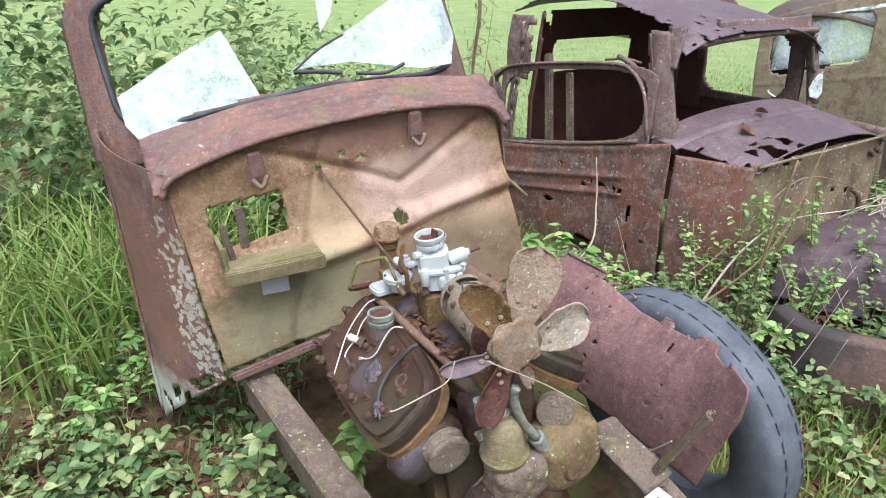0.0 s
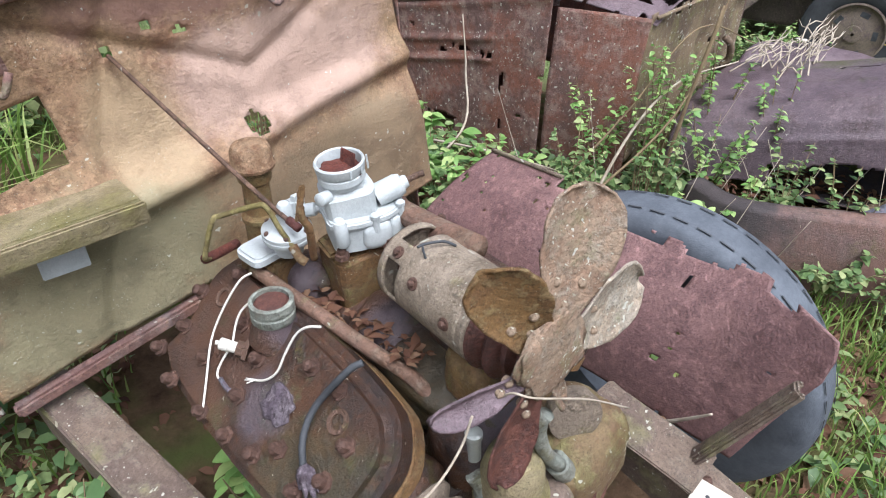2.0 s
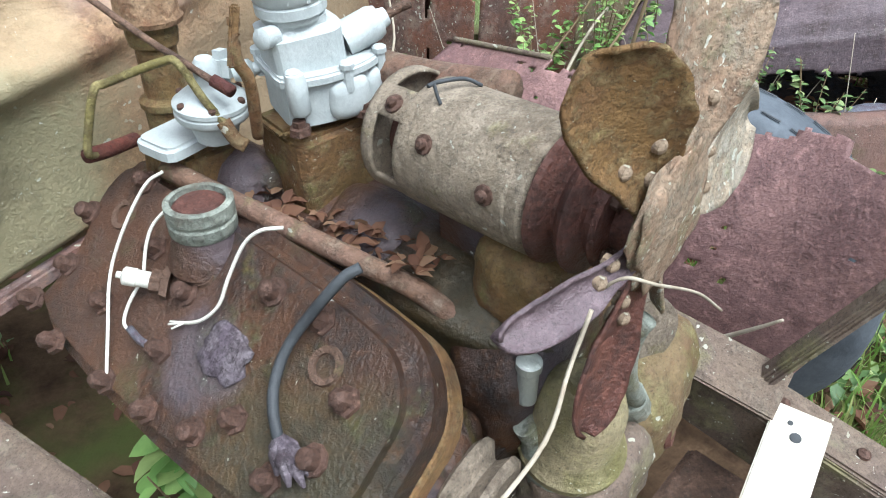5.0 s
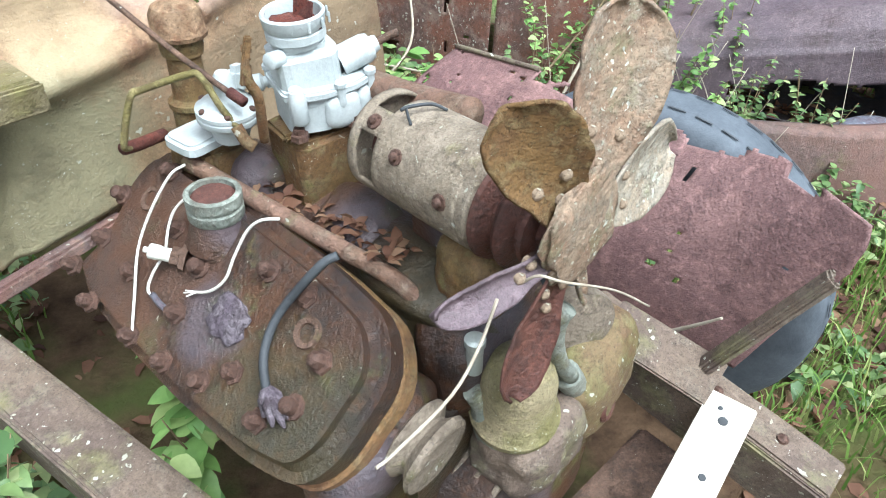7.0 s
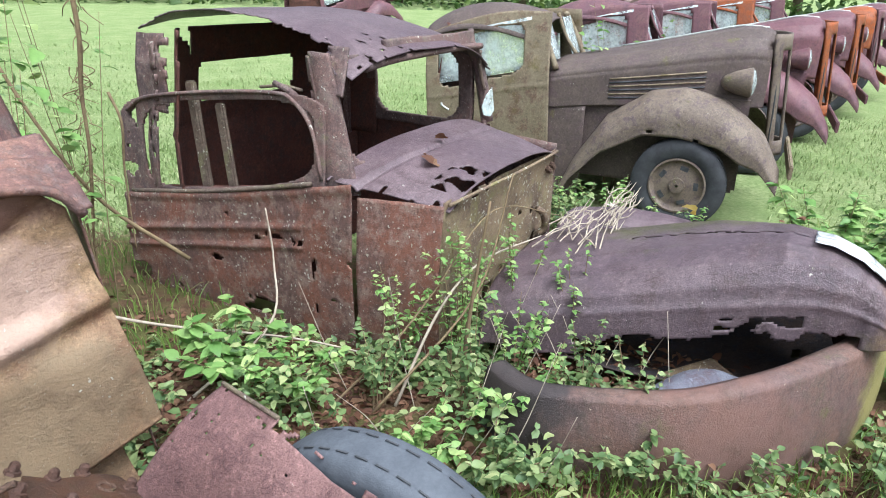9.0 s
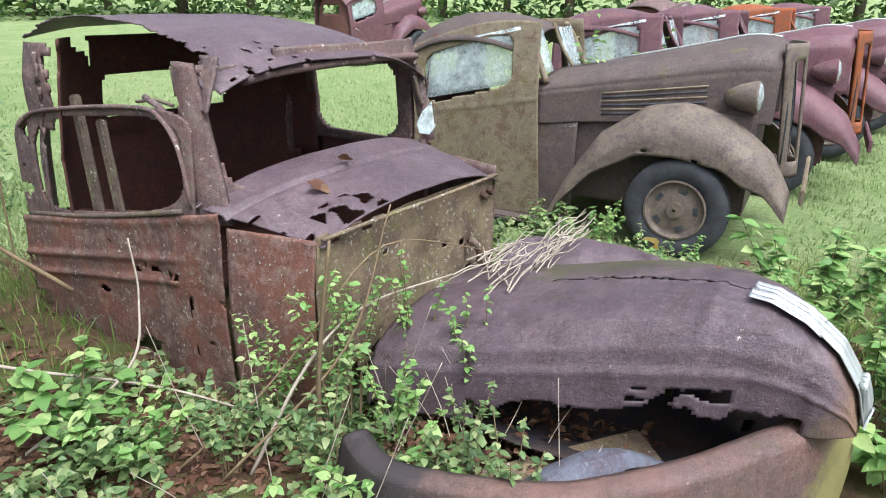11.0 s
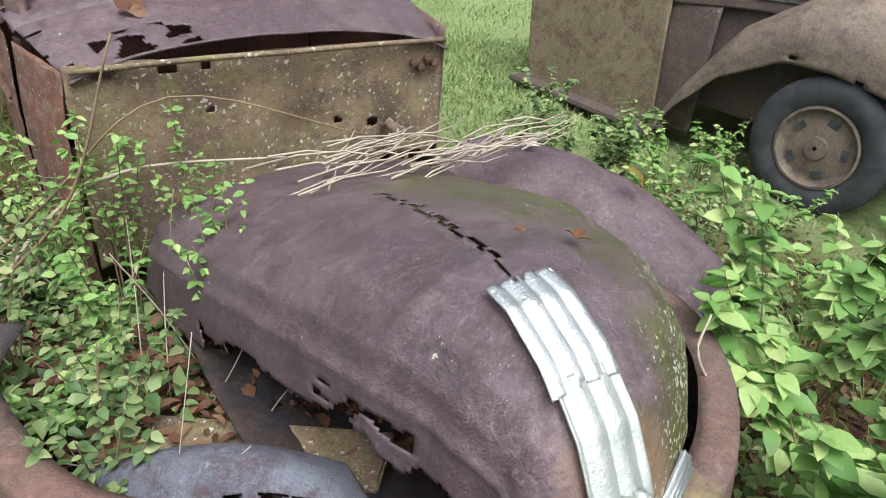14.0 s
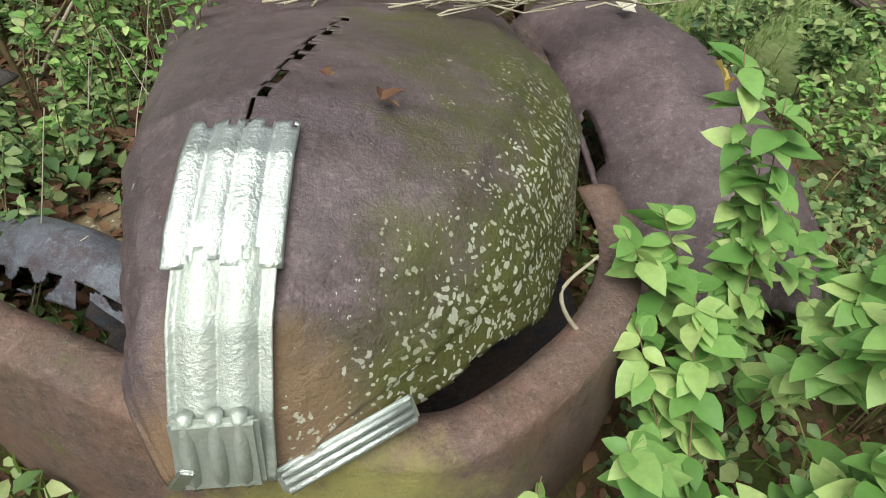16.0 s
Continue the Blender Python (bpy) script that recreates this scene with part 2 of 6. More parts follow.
M_web = rust("dusty_grey_violet_fibre", (0.11, 0.09, 0.105), (0.16, 0.14, 0.15), (0.06, 0.045, 0.05), 0.0, 0.0, 0.9, 18.0, 0.1)
M_redrust = rust("red_flaking_rust", (0.13, 0.042, 0.03), (0.085, 0.035, 0.03), (0.17, 0.07, 0.05), 0.0, 0.0, 0.7, 14.0)
M_cap = rust("tan_rust_cap", (0.22, 0.14, 0.085), (0.27, 0.19, 0.125), (0.16, 0.085, 0.05), 0.4, 0.0, 0.65, 9.0)
M_olive = rust("olive_copper_line", (0.17, 0.145, 0.06), (0.21, 0.18, 0.09), (0.12, 0.085, 0.04), 0.1, 0.2, 0.5, 14.0)
M_pulley = rust("dark_maroon_rust", (0.085, 0.038, 0.03), (0.115, 0.055, 0.042), (0.06, 0.035, 0.03), 0.25, 0.0, 0.5, 9.0)
M_pulleygrey = rust("grey_brown_pulley", (0.19, 0.155, 0.12), (0.24, 0.20, 0.155), (0.11, 0.085, 0.065), 0.7, 0.2, 0.65, 9.0)
M_pipe = rust("worn_rust_pipe", (0.20, 0.125, 0.095), (0.16, 0.10, 0.07), (0.25, 0.19, 0.145), 0.5, 0.1, 0.55, 12.0)
M_pumpbody = rust("olive_brown_casting", (0.17, 0.125, 0.07), (0.13, 0.08, 0.05), (0.23, 0.20, 0.12), 0.9, 0.5, 0.6, 8.0)
M_fandark = rust("olive_rust_blade", (0.17, 0.105, 0.05), (0.13, 0.075, 0.04), (0.27, 0.215, 0.12), 0.8, 0.2, 0.7, 16.0, 0.2, 70.0)
M_fanpale = rust("pale_lichen_blade", (0.37, 0.325, 0.265), (0.30, 0.245, 0.185), (0.42, 0.39, 0.33), 1.1, 0.1, 0.8, 11.0, 0.2, 70.0)
M_chrome = plain("bright_trim", (0.72, 0.74, 0.74), (0.52, 0.55, 0.53), 0.28, 0.85, 14.0, 0.6)
M_zinc = plain("pale_grey_zinc", (0.37, 0.40, 0.395), (0.46, 0.485, 0.475), 0.5, 0.0, 22.0, 0.25)
M_dull = plain("dull_trim", (0.40, 0.43, 0.40), (0.52, 0.54, 0.50), 0.4, 0.6, 14.0, 0.5)
M_rubber = plain("weathered_rubber", (0.06, 0.068, 0.08), (0.105, 0.118, 0.135), 0.75, 0.0, 9.0)
M_tyre = plain("dark_rubber", (0.028, 0.03, 0.033), (0.055, 0.058, 0.062), 0.8, 0.0, 9.0)
M_blackhose = plain("black_rubber", (0.03, 0.032, 0.035), (0.07, 0.075, 0.08), 0.6)
M_white = plain("white_wire", (0.62, 0.6, 0.54), (0.45, 0.43, 0.36), 0.6)
M_board = plain("whitewashed_metal", (0.50, 0.45, 0.36), (0.60, 0.56, 0.48), 0.6, 0.0, 9.0)
M_twig = plain("dead_twig", (0.42, 0.37, 0.29), (0.28, 0.23, 0.17), 0.9, 0.0, 30.0)
M_stem = plain("brown_stem", (0.16, 0.11, 0.065), (0.22, 0.17, 0.09), 0.9, 0.0, 30.0)
M_bark = plain("bark", (0.10, 0.075, 0.055), (0.16, 0.13, 0.10), 0.9, 0.0, 8.0)
M_dry = leafy("dead_leaves", (0.07, 0.03, 0.02), (0.16, 0.075, 0.042), (0.28, 0.17, 0.10), 0.8)
M_yellowleaf = leafy("yellow_leaf", (0.62, 0.47, 0.10), (0.66, 0.52, 0.16), (0.6, 0.4, 0.08), 0.6)
M_leaf = leafy("bright_green_leaf", (0.12, 0.25, 0.06), (0.24, 0.40, 0.115), (0.46, 0.56, 0.22))
M_leaf2 = leafy("weed_leaf", (0.075, 0.14, 0.05), (0.19, 0.28, 0.10), (0.42, 0.46, 0.21))
M_grass = leafy("grass_blade", (0.09, 0.17, 0.03), (0.19, 0.30, 0.06), (0.36, 0.38, 0.14), 0.6)
M_field = leafy("field_grass", (0.16, 0.24, 0.075), (0.28, 0.36, 0.14), (0.40, 0.44, 0.22), 0.6)
M_tree = leafy("tree_leaf", (0.035, 0.075, 0.018), (0.07, 0.13, 0.03), (0.14, 0.2, 0.05), 0.6)

M_glass, gt, gb = nodes("clouded_glass", 0.25, 0.0, 0.5)
gco = coords(gt)
gcol = blend(gt, noise_of(gt, gco, 30, 7, 0.7, 0.35, 0.65), (0.66, 0.74, 0.72), (0.42, 0.5, 0.48))
gt.links.new(gcol, gb.inputs["Base Color"])
gtr = gt.nodes.new("ShaderNodeBsdfTransparent")
gmx = gt.nodes.new("ShaderNodeMixShader")
gt.links.new(times(gt, noise_of(gt, gco, 9, 6, 0.7, 0.2, 0.7), 0.85), gmx.inputs[0])
gt.links.new(gtr.outputs[0], gmx.inputs[1])
gt.links.new(gb.outputs[0], gmx.inputs[2])
gt.links.new(gmx.outputs[0], gt.nodes["Material Output"].inputs["Surface"])

M_ground, t, b = nodes("leaf_litter_and_turf", 0.95, 0.0, 0.1)
co = coords(t)
sep = t.nodes.new("ShaderNodeSeparateXYZ")
t.links.new(co, sep.inputs[0])
litter = blend(t, noise_of(t, co, 9, 8, 0.7, 0.35, 0.65), (0.07, 0.042, 0.025), (0.19, 0.12, 0.07))
litter = blend(t, noise_of(t, co, 2.2, 6, 0.6, 0.42, 0.62), litter, (0.10, 0.12, 0.035))
turf = blend(t, noise_of(t, co, 1.3, 8, 0.65, 0.35, 0.65), (0.20, 0.275, 0.10), (0.31, 0.36, 0.17))
turf = blend(t, noise_of(t, co, 22, 6, 0.7, 0.4, 0.7), turf, (0.13, 0.19, 0.065))
far = t.nodes.new("ShaderNodeMapRange")
far.inputs["From Min"].default_value, far.inputs["From Max"].default_value = 5.6, 7.2
dotp = t.nodes.new("ShaderNodeVectorMath")
dotp.operation = "DOT_PRODUCT"
dotp.inputs[1].default_value = (0.45, 0.89, 0)
t.links.new(co, dotp.inputs[0])
t.links.new(dotp.outputs["Value"], far.inputs["Value"])
t.links.new(blend(t, far.outputs[0], litter, turf), b.inputs["Base Color"])
bump(t, b, noise_of(t, co, 30, 8, 0.75, 0.2, 0.8), 0.9, 0.03)


# ---- building helpers ----
def mesh_of(name, verts, faces, mat, smooth=True):
    me = bpy.data.meshes.new(name)
    me.from_pydata([tuple(v) for v in verts], [], faces)
    me.materials.append(mat)
    if smooth:
        me.polygons.foreach_set("use_smooth", [True] * len(me.polygons))
    me.update()
    return me


def thing(name, m, label, category, group="", kind=""):
    ob = new(name)
    ob.empty_display_size = 0.1
    ob.matrix_world = m
    return tagged(ob, label, category, group, kind)


def hang(name, me, parent, label="", thick=0.0, m=None):
    ob = new(name, me)
    ob.parent = parent
    if m is not None:
        ob.matrix_basis = m
    if thick:
        s = ob.modifiers.new("thickness", "SOLIDIFY")
        s.thickness, s.offset = thick, 0.0
    return tagged(ob, label)


def sheet(name, f, nu, nv, mat, parent, label="", thick=0.004, hole=None, rough=0.0):
    """Sheet steel over a grid: f(u, v) gives the place, hole(u, v) cuts away cells."""
    verts, faces = [], []
    for j in range(nv + 1):
        for i in range(nu + 1):
            p = Vector(f(i / nu, j / nv))
            if rough:
                p += Vector((0, 0, 1)) * 0 + noise.noise_vector(p * 5.0) * rough + noise.noise_vector(p * 17.0) * rough * 0.35
            verts.append(p)
    for j in range(nv):
        for i in range(nu):
            if hole and hole((i + 0.5) / nu, (j + 0.5) / nv):
                continue
            a = j * (nu + 1) + i
            faces.append((a, a + 1, a + nu + 2, a + nu + 1))
    return hang(name, mesh_of(name, verts, faces, mat), parent, label, thick)


def tube_mesh(name, pts, r, mat, seg=8):
    """A round bar, pipe, wire or stem along points; r is one radius or one per point."""
    pts = [Vector(p) for p in pts]
    rs = r if isinstance(r, (list, tuple)) else [r] * len(pts)
    verts, faces = [], []
    side = Vector((0.31, 0.17, 0.93))
    for i, p in enumerate(pts):
        d = (pts[min(i + 1, len(pts) - 1)] - pts[max(i - 1, 0)]).normalized()
        a = d.cross(side)
        if a.length < 0.05:
            a = d.cross(Vector((1, 0, 0)))
        a.normalize()
        c = d.cross(a)
        for k in range(seg):
            w = 2 * math.pi * k / seg
            verts.append(p + (a * math.cos(w) + c * math.sin(w)) * rs[i])
    for i in range(len(pts) - 1):
        for k in range(seg):
            q = (k + 1) % seg
            faces.append((i * seg + k, i * seg + q, (i + 1) * seg + q, (i + 1) * seg + k))
    faces += [tuple(range(seg))[::-1], tuple((len(pts) - 1) * seg + k for k in range(seg))]
    return mesh_of(name, verts, faces, mat)


def curve_pts(pts, n=6):
    """Smooth points through the given ones."""
    P = [Vector(p) for p in pts]
    P = [2 * P[0] - P[1]] + P + [2 * P[-1] - P[-2]]
    out = []
    for i in range(1, len(P) - 2):
        for k in range(n):
            s = k / n
            a, b_, c, d = P[i - 1], P[i], P[i + 1], P[i + 2]
            out.append(0.5 * (2 * b_ + (c - a) * s + (2 * a - 5 * b_ + 4 * c - d) * s * s + (3 * b_ - a - 3 * c + d) * s ** 3))
    return out + [P[-2]]


def tube(name, pts, r, mat, parent, label="", seg=8, n=5):
    return hang(name, tube_mesh(name, curve_pts(pts, n) if n > 1 else pts, r, mat, seg), parent, label)


def lathe(name, profile, mat, parent, m, label="", seg=28, caps=True):
    """A turned part about its own z axis from (radius, height) pairs."""
    verts, faces = [], []
    for r, h in profile:
        for k in range(seg):
            w = 2 * math.pi * k / seg
            verts.append((r * math.cos(w), r * math.sin(w), h))
    for i in range(len(profile) - 1):
        for k in range(seg):
            q = (k + 1) % seg
            faces.append((i * seg + k, i * seg + q, (i + 1) * seg + q, (i + 1) * seg + k))
    if caps:
        faces.append(tuple(range(seg))[::-1])
        faces.append(tuple((len(profile) - 1) * seg + k for k in range(seg)))
    me = mesh_of(name, verts, faces, mat)
    me.set_sharp_from_angle(angle=radians(40))
    return hang(name, me, parent, label, 0.0, m)


def block(name, size, mat, parent, m, label="", bevel=0.008, taper=1.0):
    """A bevelled casting, plate or bar; taper narrows its top."""
    bm = bmesh.new()
    bmesh.ops.create_cube(bm, size=1.0)
    for v in bm.verts:
        k = taper if v.co.z > 0 else 1.0
        v.co = Vector((v.co.x * size[0] * k, v.co.y * size[1] * k, v.co.z * size[2]))
    bmesh.ops.bevel(bm, geom=bm.edges[:], offset=min(bevel, min(size) * 0.4), segments=2, affect="EDGES")
    me = bpy.data.meshes.new(name)
    bm.to_mesh(me)
    bm.free()
    me.materials.append(mat)
    return hang(name, me, parent, label, 0.0, m)


def aim(a, b_):
    """The pose of a part whose z axis runs from a to b."""
    d = Vector(b_) - Vector(a)
    return Matrix.Translation(a) @ d.to_track_quat("Z", "Y").to_matrix().to_4x4()


def lerp(tab, x):
    """A value from a table of (x, value) pairs."""
    xs, ys = zip(*tab)
    return float(np.interp(x, xs, ys))


def frame_of(x, y, yaw, roll=0.0):
    return pose(x, y, 0, 0, 0, yaw) @ pose(0, 0, 0, 0, -roll, 0)


def ground_z(x, y):
    s = 0.6 * x + 0.8 * y
    k = min(1.0, max(0.0, (s - 4.3) / 2.2))
    d = 0.35 * x + 0.94 * y
    return -0.42 * k * k * (3 - 2 * k) + max(0.0, d - 10) * 0.022 + 0.03 * noise.noise((x * 0.9, y * 0.9, 0)) + 0.015 * noise.noise((x * 3, y * 3, 1))


T1 = frame_of(0.1, 2.17, 20, 8)
T2 = frame_of(2.25, 3.95, 31.5)
T3 = frame_of(5.270, 6.706, 38)

# ---- ground ----
gv, gf, GN = [], [], 150
for j in range(GN + 1):
    for i in range(GN + 1):
        a, b_ = i / GN * 2 - 1, j / GN * 2 - 1
        x, y = 2.5 + 12 * a + 190 * a ** 5, 6 + 12 * b_ + 190 * b_ ** 5
        gv.append((x, y, ground_z(x, y)))
for j in range(GN):
    for i in range(GN):
        a = j * (GN + 1) + i
        gf.append((a, a + 1, a + GN + 2, a + GN + 1))
ground = tagged(new("ground", mesh_of("ground", gv, gf, M_ground)), "leaf-littered soil turning to bright mown turf", "ground", "", "structure")


def shard(name, pts, mat, parent, label="", y0=0.0, slope=0.0, thick=0.005):
    """A flat broken piece from its outline in x and z."""
    verts = [(x, y0 + slope * (z - 1.26), z) for x, z in pts]
    return hang(name, mesh_of(name, verts, [tuple(range(len(verts)))], mat, False), parent, label, thick)


# ---- first truck: cowl, firewall and windscreen frame ----
truck = thing("stripped_truck", T1, "stripped truck cab front, ochre and purple rust, leaning", "truck")
LIP = [(-0.45, 1.12), (-0.40, 1.175), (-0.16, 1.225), (0.1, 1.235), (0.35, 1.225), (0.60, 1.18), (0.67, 1.10)]


def firewall(u, v):
    z0 = lerp([(0, 0.53), (0.42, 0.57), (0.6, 0.50), (1, 0.54)], u)
    x0, x1 = lerp([(0, -0.42), (1, -0.435)], v), lerp([(0, 0.69), (1, 0.645)], v)
    x = x0 + (x1 - x0) * u
    z = z0 + (lerp(LIP, x) - z0) * v
    fold = 0.03 * math.exp(-((z - 0.86 - 0.12 * (x - 0.2)) / 0.03) ** 2) * (1 if x > -0.05 else 0.2)
    step = -0.05 / (1 + math.exp((z - 0.87 + 0.05 * x) / 0.022))
    crease = 0.014 * math.exp(-((z - 1.04 - 0.5 * abs(x - 0.28) + 0.05) / 0.02) ** 2) + 0.012 * math.exp(-((x + 0.06 - 0.35 * (z - 0.9)) / 0.018) ** 2)
    return (x, step - fold + crease + 0.02 * noise.noise((x * 4, z * 4, 3)), z)


def firewall_hole(u, v):
    x, _, z = firewall(u, v)
    if -0.345 < x < -0.115 and 0.93 < z < 1.065:
        return True
    for hx, hz, hr in ((0.25, 0.885, 0.022), (0.02, 1.1, 0.009), (0.16, 1.105, 0.010), (0.10, 1.13, 0.007)):
        if (x - hx) ** 2 + (z - hz) ** 2 < hr * hr:
            return True
    return v < 0.03 and noise.noise((x * 9, 0, 7)) > 0.3


fw_ob = sheet("firewall", firewall, 120, 80, M_firewall, truck, "ochre and pink rusted firewall with holes", 0.004, firewall_hole, 0.004)


def cowl_top(u, v):
    x = -0.47 + 1.16 * u
    z = lerp(LIP, max(-0.45, min(0.67, x))) + 0.02
    w = v
    end = 1.255 + 0.062 * max(0.0, 1 - ((x - 0.03) / 0.58) ** 2) - 0.012
    bead = 0.010 * math.exp(-((w - 0.22) / 0.06) ** 2) + 0.008 * math.exp(-((w - 0.45) / 0.05) ** 2) - 0.008 * math.exp(-((w - 0.62) / 0.05) ** 2) + 0.010 * math.exp(-((w - 0.84) / 0.07) ** 2)
    return (x * (1 + 0.01 * w), -0.025 + 0.235 * w, z + (end - z) * math.sin(w * 1.5) + bead)


sheet("cowl", cowl_top, 70, 40, M_cab1, truck, "purple rusted cowl", 0.006, None, 0.004)
tube("cowl_lip", [(x, -0.028, z + 0.012) for x, z in LIP], 0.011, M_cab1, truck)


def cowl_side(u, v):
    z = 0.16 + 0.12 * u * 0 + 1.03 * v
    if v > 0.97:
        z = 1.19
    flare = 0.04 * (1 - v) ** 2
    return (-0.435 - 0.165 * math.sin(u * 1.57) - 0.10 * u * (1 - v) ** 1.3, 0.36 * u, z + 0.30 * (1 - u) * (1 - v) ** 2 + 0.10 * u * v)


sheet("cowl_side", cowl_side, 34, 40, M_cab1, truck, "purple rusted cowl side with white lichen", 0.005, lambda u, v: v < 0.1 and noise.noise((u * 8, v * 9, 2)) > 0.25, 0.006)
sheet("cowl_side", lambda u, v: (0.665 + 0.10 * u, 0.40 * u, 0.42 + 0.72 * v), 14, 20, M_cab1, truck, "", 0.005, None, 0.004)
sheet("door_post", lambda u, v: (-0.70 + 0.10 * v - 0.01 * u, 0.36 + 0.09 * u, 0.20 + 1.08 * v), 6, 24, M_cab1, truck, "", 0.012, None, 0.003)


def sill_z(x):
    """The arched lower edge of the windscreen opening."""
    return 1.255 + 0.062 * max(0.0, 1 - ((x - 0.03) / 0.58) ** 2)


def screen(u, v):
    x, z = -0.625 + 1.32 * u, 1.17 + 0.63 * v
    k = abs(x - 0.06) / 0.69
    return (x - 0.03 * v * (1 if x > 0 else -1) * k, 0.20 + 0.36 * (z - 1.24) + 0.26 * k ** 5, z)


def screen_hole(u, v):
    x, _, z = screen(u, v)
    lo = sill_z(x)
    a, c = (x - 0.065) / 0.58, (z - (lo + 1.68) / 2) / ((1.68 - lo) / 2)
    if a ** 6 + c ** 6 < 1:
        return True
    return z > 1.76 or abs(x - 0.06) ** 4 / 0.2 + (z - 1.2) ** 4 / 0.10 > 1.25


sheet("windscreen_frame", screen, 110, 56, M_cab1, truck, "purple rusted windscreen surround", 0.03, screen_hole, 0.002)
seal = []
for k in range(57):
    ca, sa = math.cos(k * math.pi / 28), math.sin(k * math.pi / 28)
    sx = 0.065 + 0.585 * math.copysign(abs(ca) ** 0.33, ca)
    lo = sill_z(sx) - 0.004
    sz = (lo + 1.684) / 2 + (1.684 - lo) / 2 * math.copysign(abs(sa) ** 0.33, sa)
    seal.append((sx, 0.185 + 0.36 * (sz - 1.24) + 0.26 * (abs(sx - 0.06) / 0.69) ** 5, sz))
tube("windscreen_seal", seal, 0.010, M_blackhose, truck, "perished dark rubber", 6, 1)
shard("glass_shard", [(-0.148, 1.527), (-0.284, 1.482), (-0.50, 1.391), (-0.50, 1.308), (-0.475, 1.262), (-0.385, 1.268), (-0.078, 1.306), (-0.11, 1.409), (-0.138, 1.50)], M_glass, truck, "clouded broken glass", 0.205, 0.36)
shard("glass_shard", [(0.037, 1.374), (0.224, 1.449), (0.431, 1.534), (0.50, 1.63), (0.60, 1.63), (0.632, 1.391), (0.598, 1.296), (0.486, 1.30), (0.24, 1.365)], M_glass, truck, "clouded broken glass", 0.210, 0.36)
shard("glass_shard", [(0.165, 1.47), (0.185, 1.62), (0.26, 1.62), (0.215, 1.52)], M_glass, truck, "clouded broken glass", 0.21, 0.36)
tube("wiper", [(0.037, 0.20, 1.374), (0.12, 0.19, 1.362), (0.193, 0.19, 1.345)], 0.007, M_blackhose, truck)
tube("wiper", [(0.037, 0.20, 1.376), (0.13, 0.20, 1.43), (0.224, 0.22, 1.46)], 0.004, M_blackhose, truck)
tube("wiper", [(0.24, 0.19, 1.335), (0.34, 0.19, 1.318), (0.413, 0.19, 1.335)], 0.006, M_blackhose, truck)
for bx, bz in ((-0.17, 1.19), (0.345, 1.205)):
    block("hood_bracket", (0.055, 0.014, 0.085), M_cab1, truck, pose(bx, -0.04, bz - 0.02, 8, 0, 0), "", 0.006, 0.8)
    tube("bracket_hook", [(bx - 0.02, -0.045, bz - 0.06), (bx + 0.0, -0.06, bz - 0.085), (bx + 0.025, -0.05, bz - 0.055)], 0.007, M_cab1, truck)
# battery tray and its pieces
block("battery_tray", (0.29, 0.14, 0.018), M_cream, truck, pose(-0.195, -0.085, 0.885, -6, 4, 0), "", 0.004)
block("tray_front", (0.30, 0.012, 0.05), M_cream, truck, pose(-0.195, -0.155, 0.872, 8, 4, 0), "", 0.004)
block("tray_side", (0.012, 0.14, 0.10), M_cream, truck, pose(-0.335, -0.08, 0.93, 0, 0, 4), "", 0.004)
block("tray_strap", (0.028, 0.01, 0.15), M_rail, truck, pose(-0.255, -0.02, 0.98, 8, 4, 0), "", 0.003)
block("tray_strap", (0.02, 0.01, 0.13), M_rail, truck, pose(-0.31, -0.06, 0.96, 8, -4, 0), "", 0.003)
block("data_plate", (0.085, 0.004, 0.055), M_zinc, truck, pose(-0.205, -0.085, 0.795, -8, 6, 0), "small pale metal plate", 0.002)
block("toe_panel", (0.62, 0.02, 0.30), M_firewall, truck, pose(0.30, 0.1, 0.44, -35, 0, 0), "", 0.006)
block("floor_edge", (0.42, 0.03, 0.03), M_cab1, truck, pose(-0.2, -0.05, 0.515, 0, -6, 0), "", 0.006)

# chassis
M1i = T1.inverted()
chassis = thing("truck_chassis", T1, "lichened steel truck frame rails in the weeds", "chassis")


def rail(name, a, b_, size, mat, label=""):
    a, b_ = Vector(a), Vector(b_)
    d = (b_ - a)
    q = d.to_track_quat("Y", "Z").to_matrix().to_4x4()
    web = block(name, (size[0], d.length, 0.012), mat, chassis, Matrix.Translation((a + b_) / 2) @ q, label, 0.004)
    block("flange", (0.012, d.length, size[1]), mat, web, pose(size[0] / 2, 0, -size[1] / 2), "", 0.004)
    block("flange", (0.012, d.length, size[1]), mat, web, pose(-size[0] / 2, 0, -size[1] / 2), "", 0.004)
    return web


rail("rail", (-0.34, 0.05, 0.45), (-0.13, -1.05, 0.42), (0.085, 0.14), M_rail)
ra, rb = M1i @ Vector((0.80, 1.60, 0.50)), M1i @ Vector((0.98, 1.17, 0.42))
rail("rail", ra, rb, (0.075, 0.11), M_rail)
block("rail_plate", (0.09, 0.20, 0.008), M_rail, chassis, Matrix.Translation((ra * 2 + rb) / 3 + Vector((-0.02, 0, 0.03))) @ (rb - ra).to_track_quat("Y", "Z").to_matrix().to_4x4() @ pose(0, 0, 0, 0, 14, 6), "bolted lichened bracket", 0.004)
for k in (0.15, 0.3, 0.55, 0.8):
    lathe("rivet_head", [(0.010, 0), (0.009, 0.005), (0.004, 0.008)], M_bolt, chassis, Matrix.Translation(ra.lerp(rb, k) + Vector((0.0, 0, 0.006))), "", 10)
rail("brace", M1i @ Vector((0.875, 1.41, 0.47)), M1i @ Vector((0.955, 1.312, 0.735)), (0.026, 0.014), M_rail)
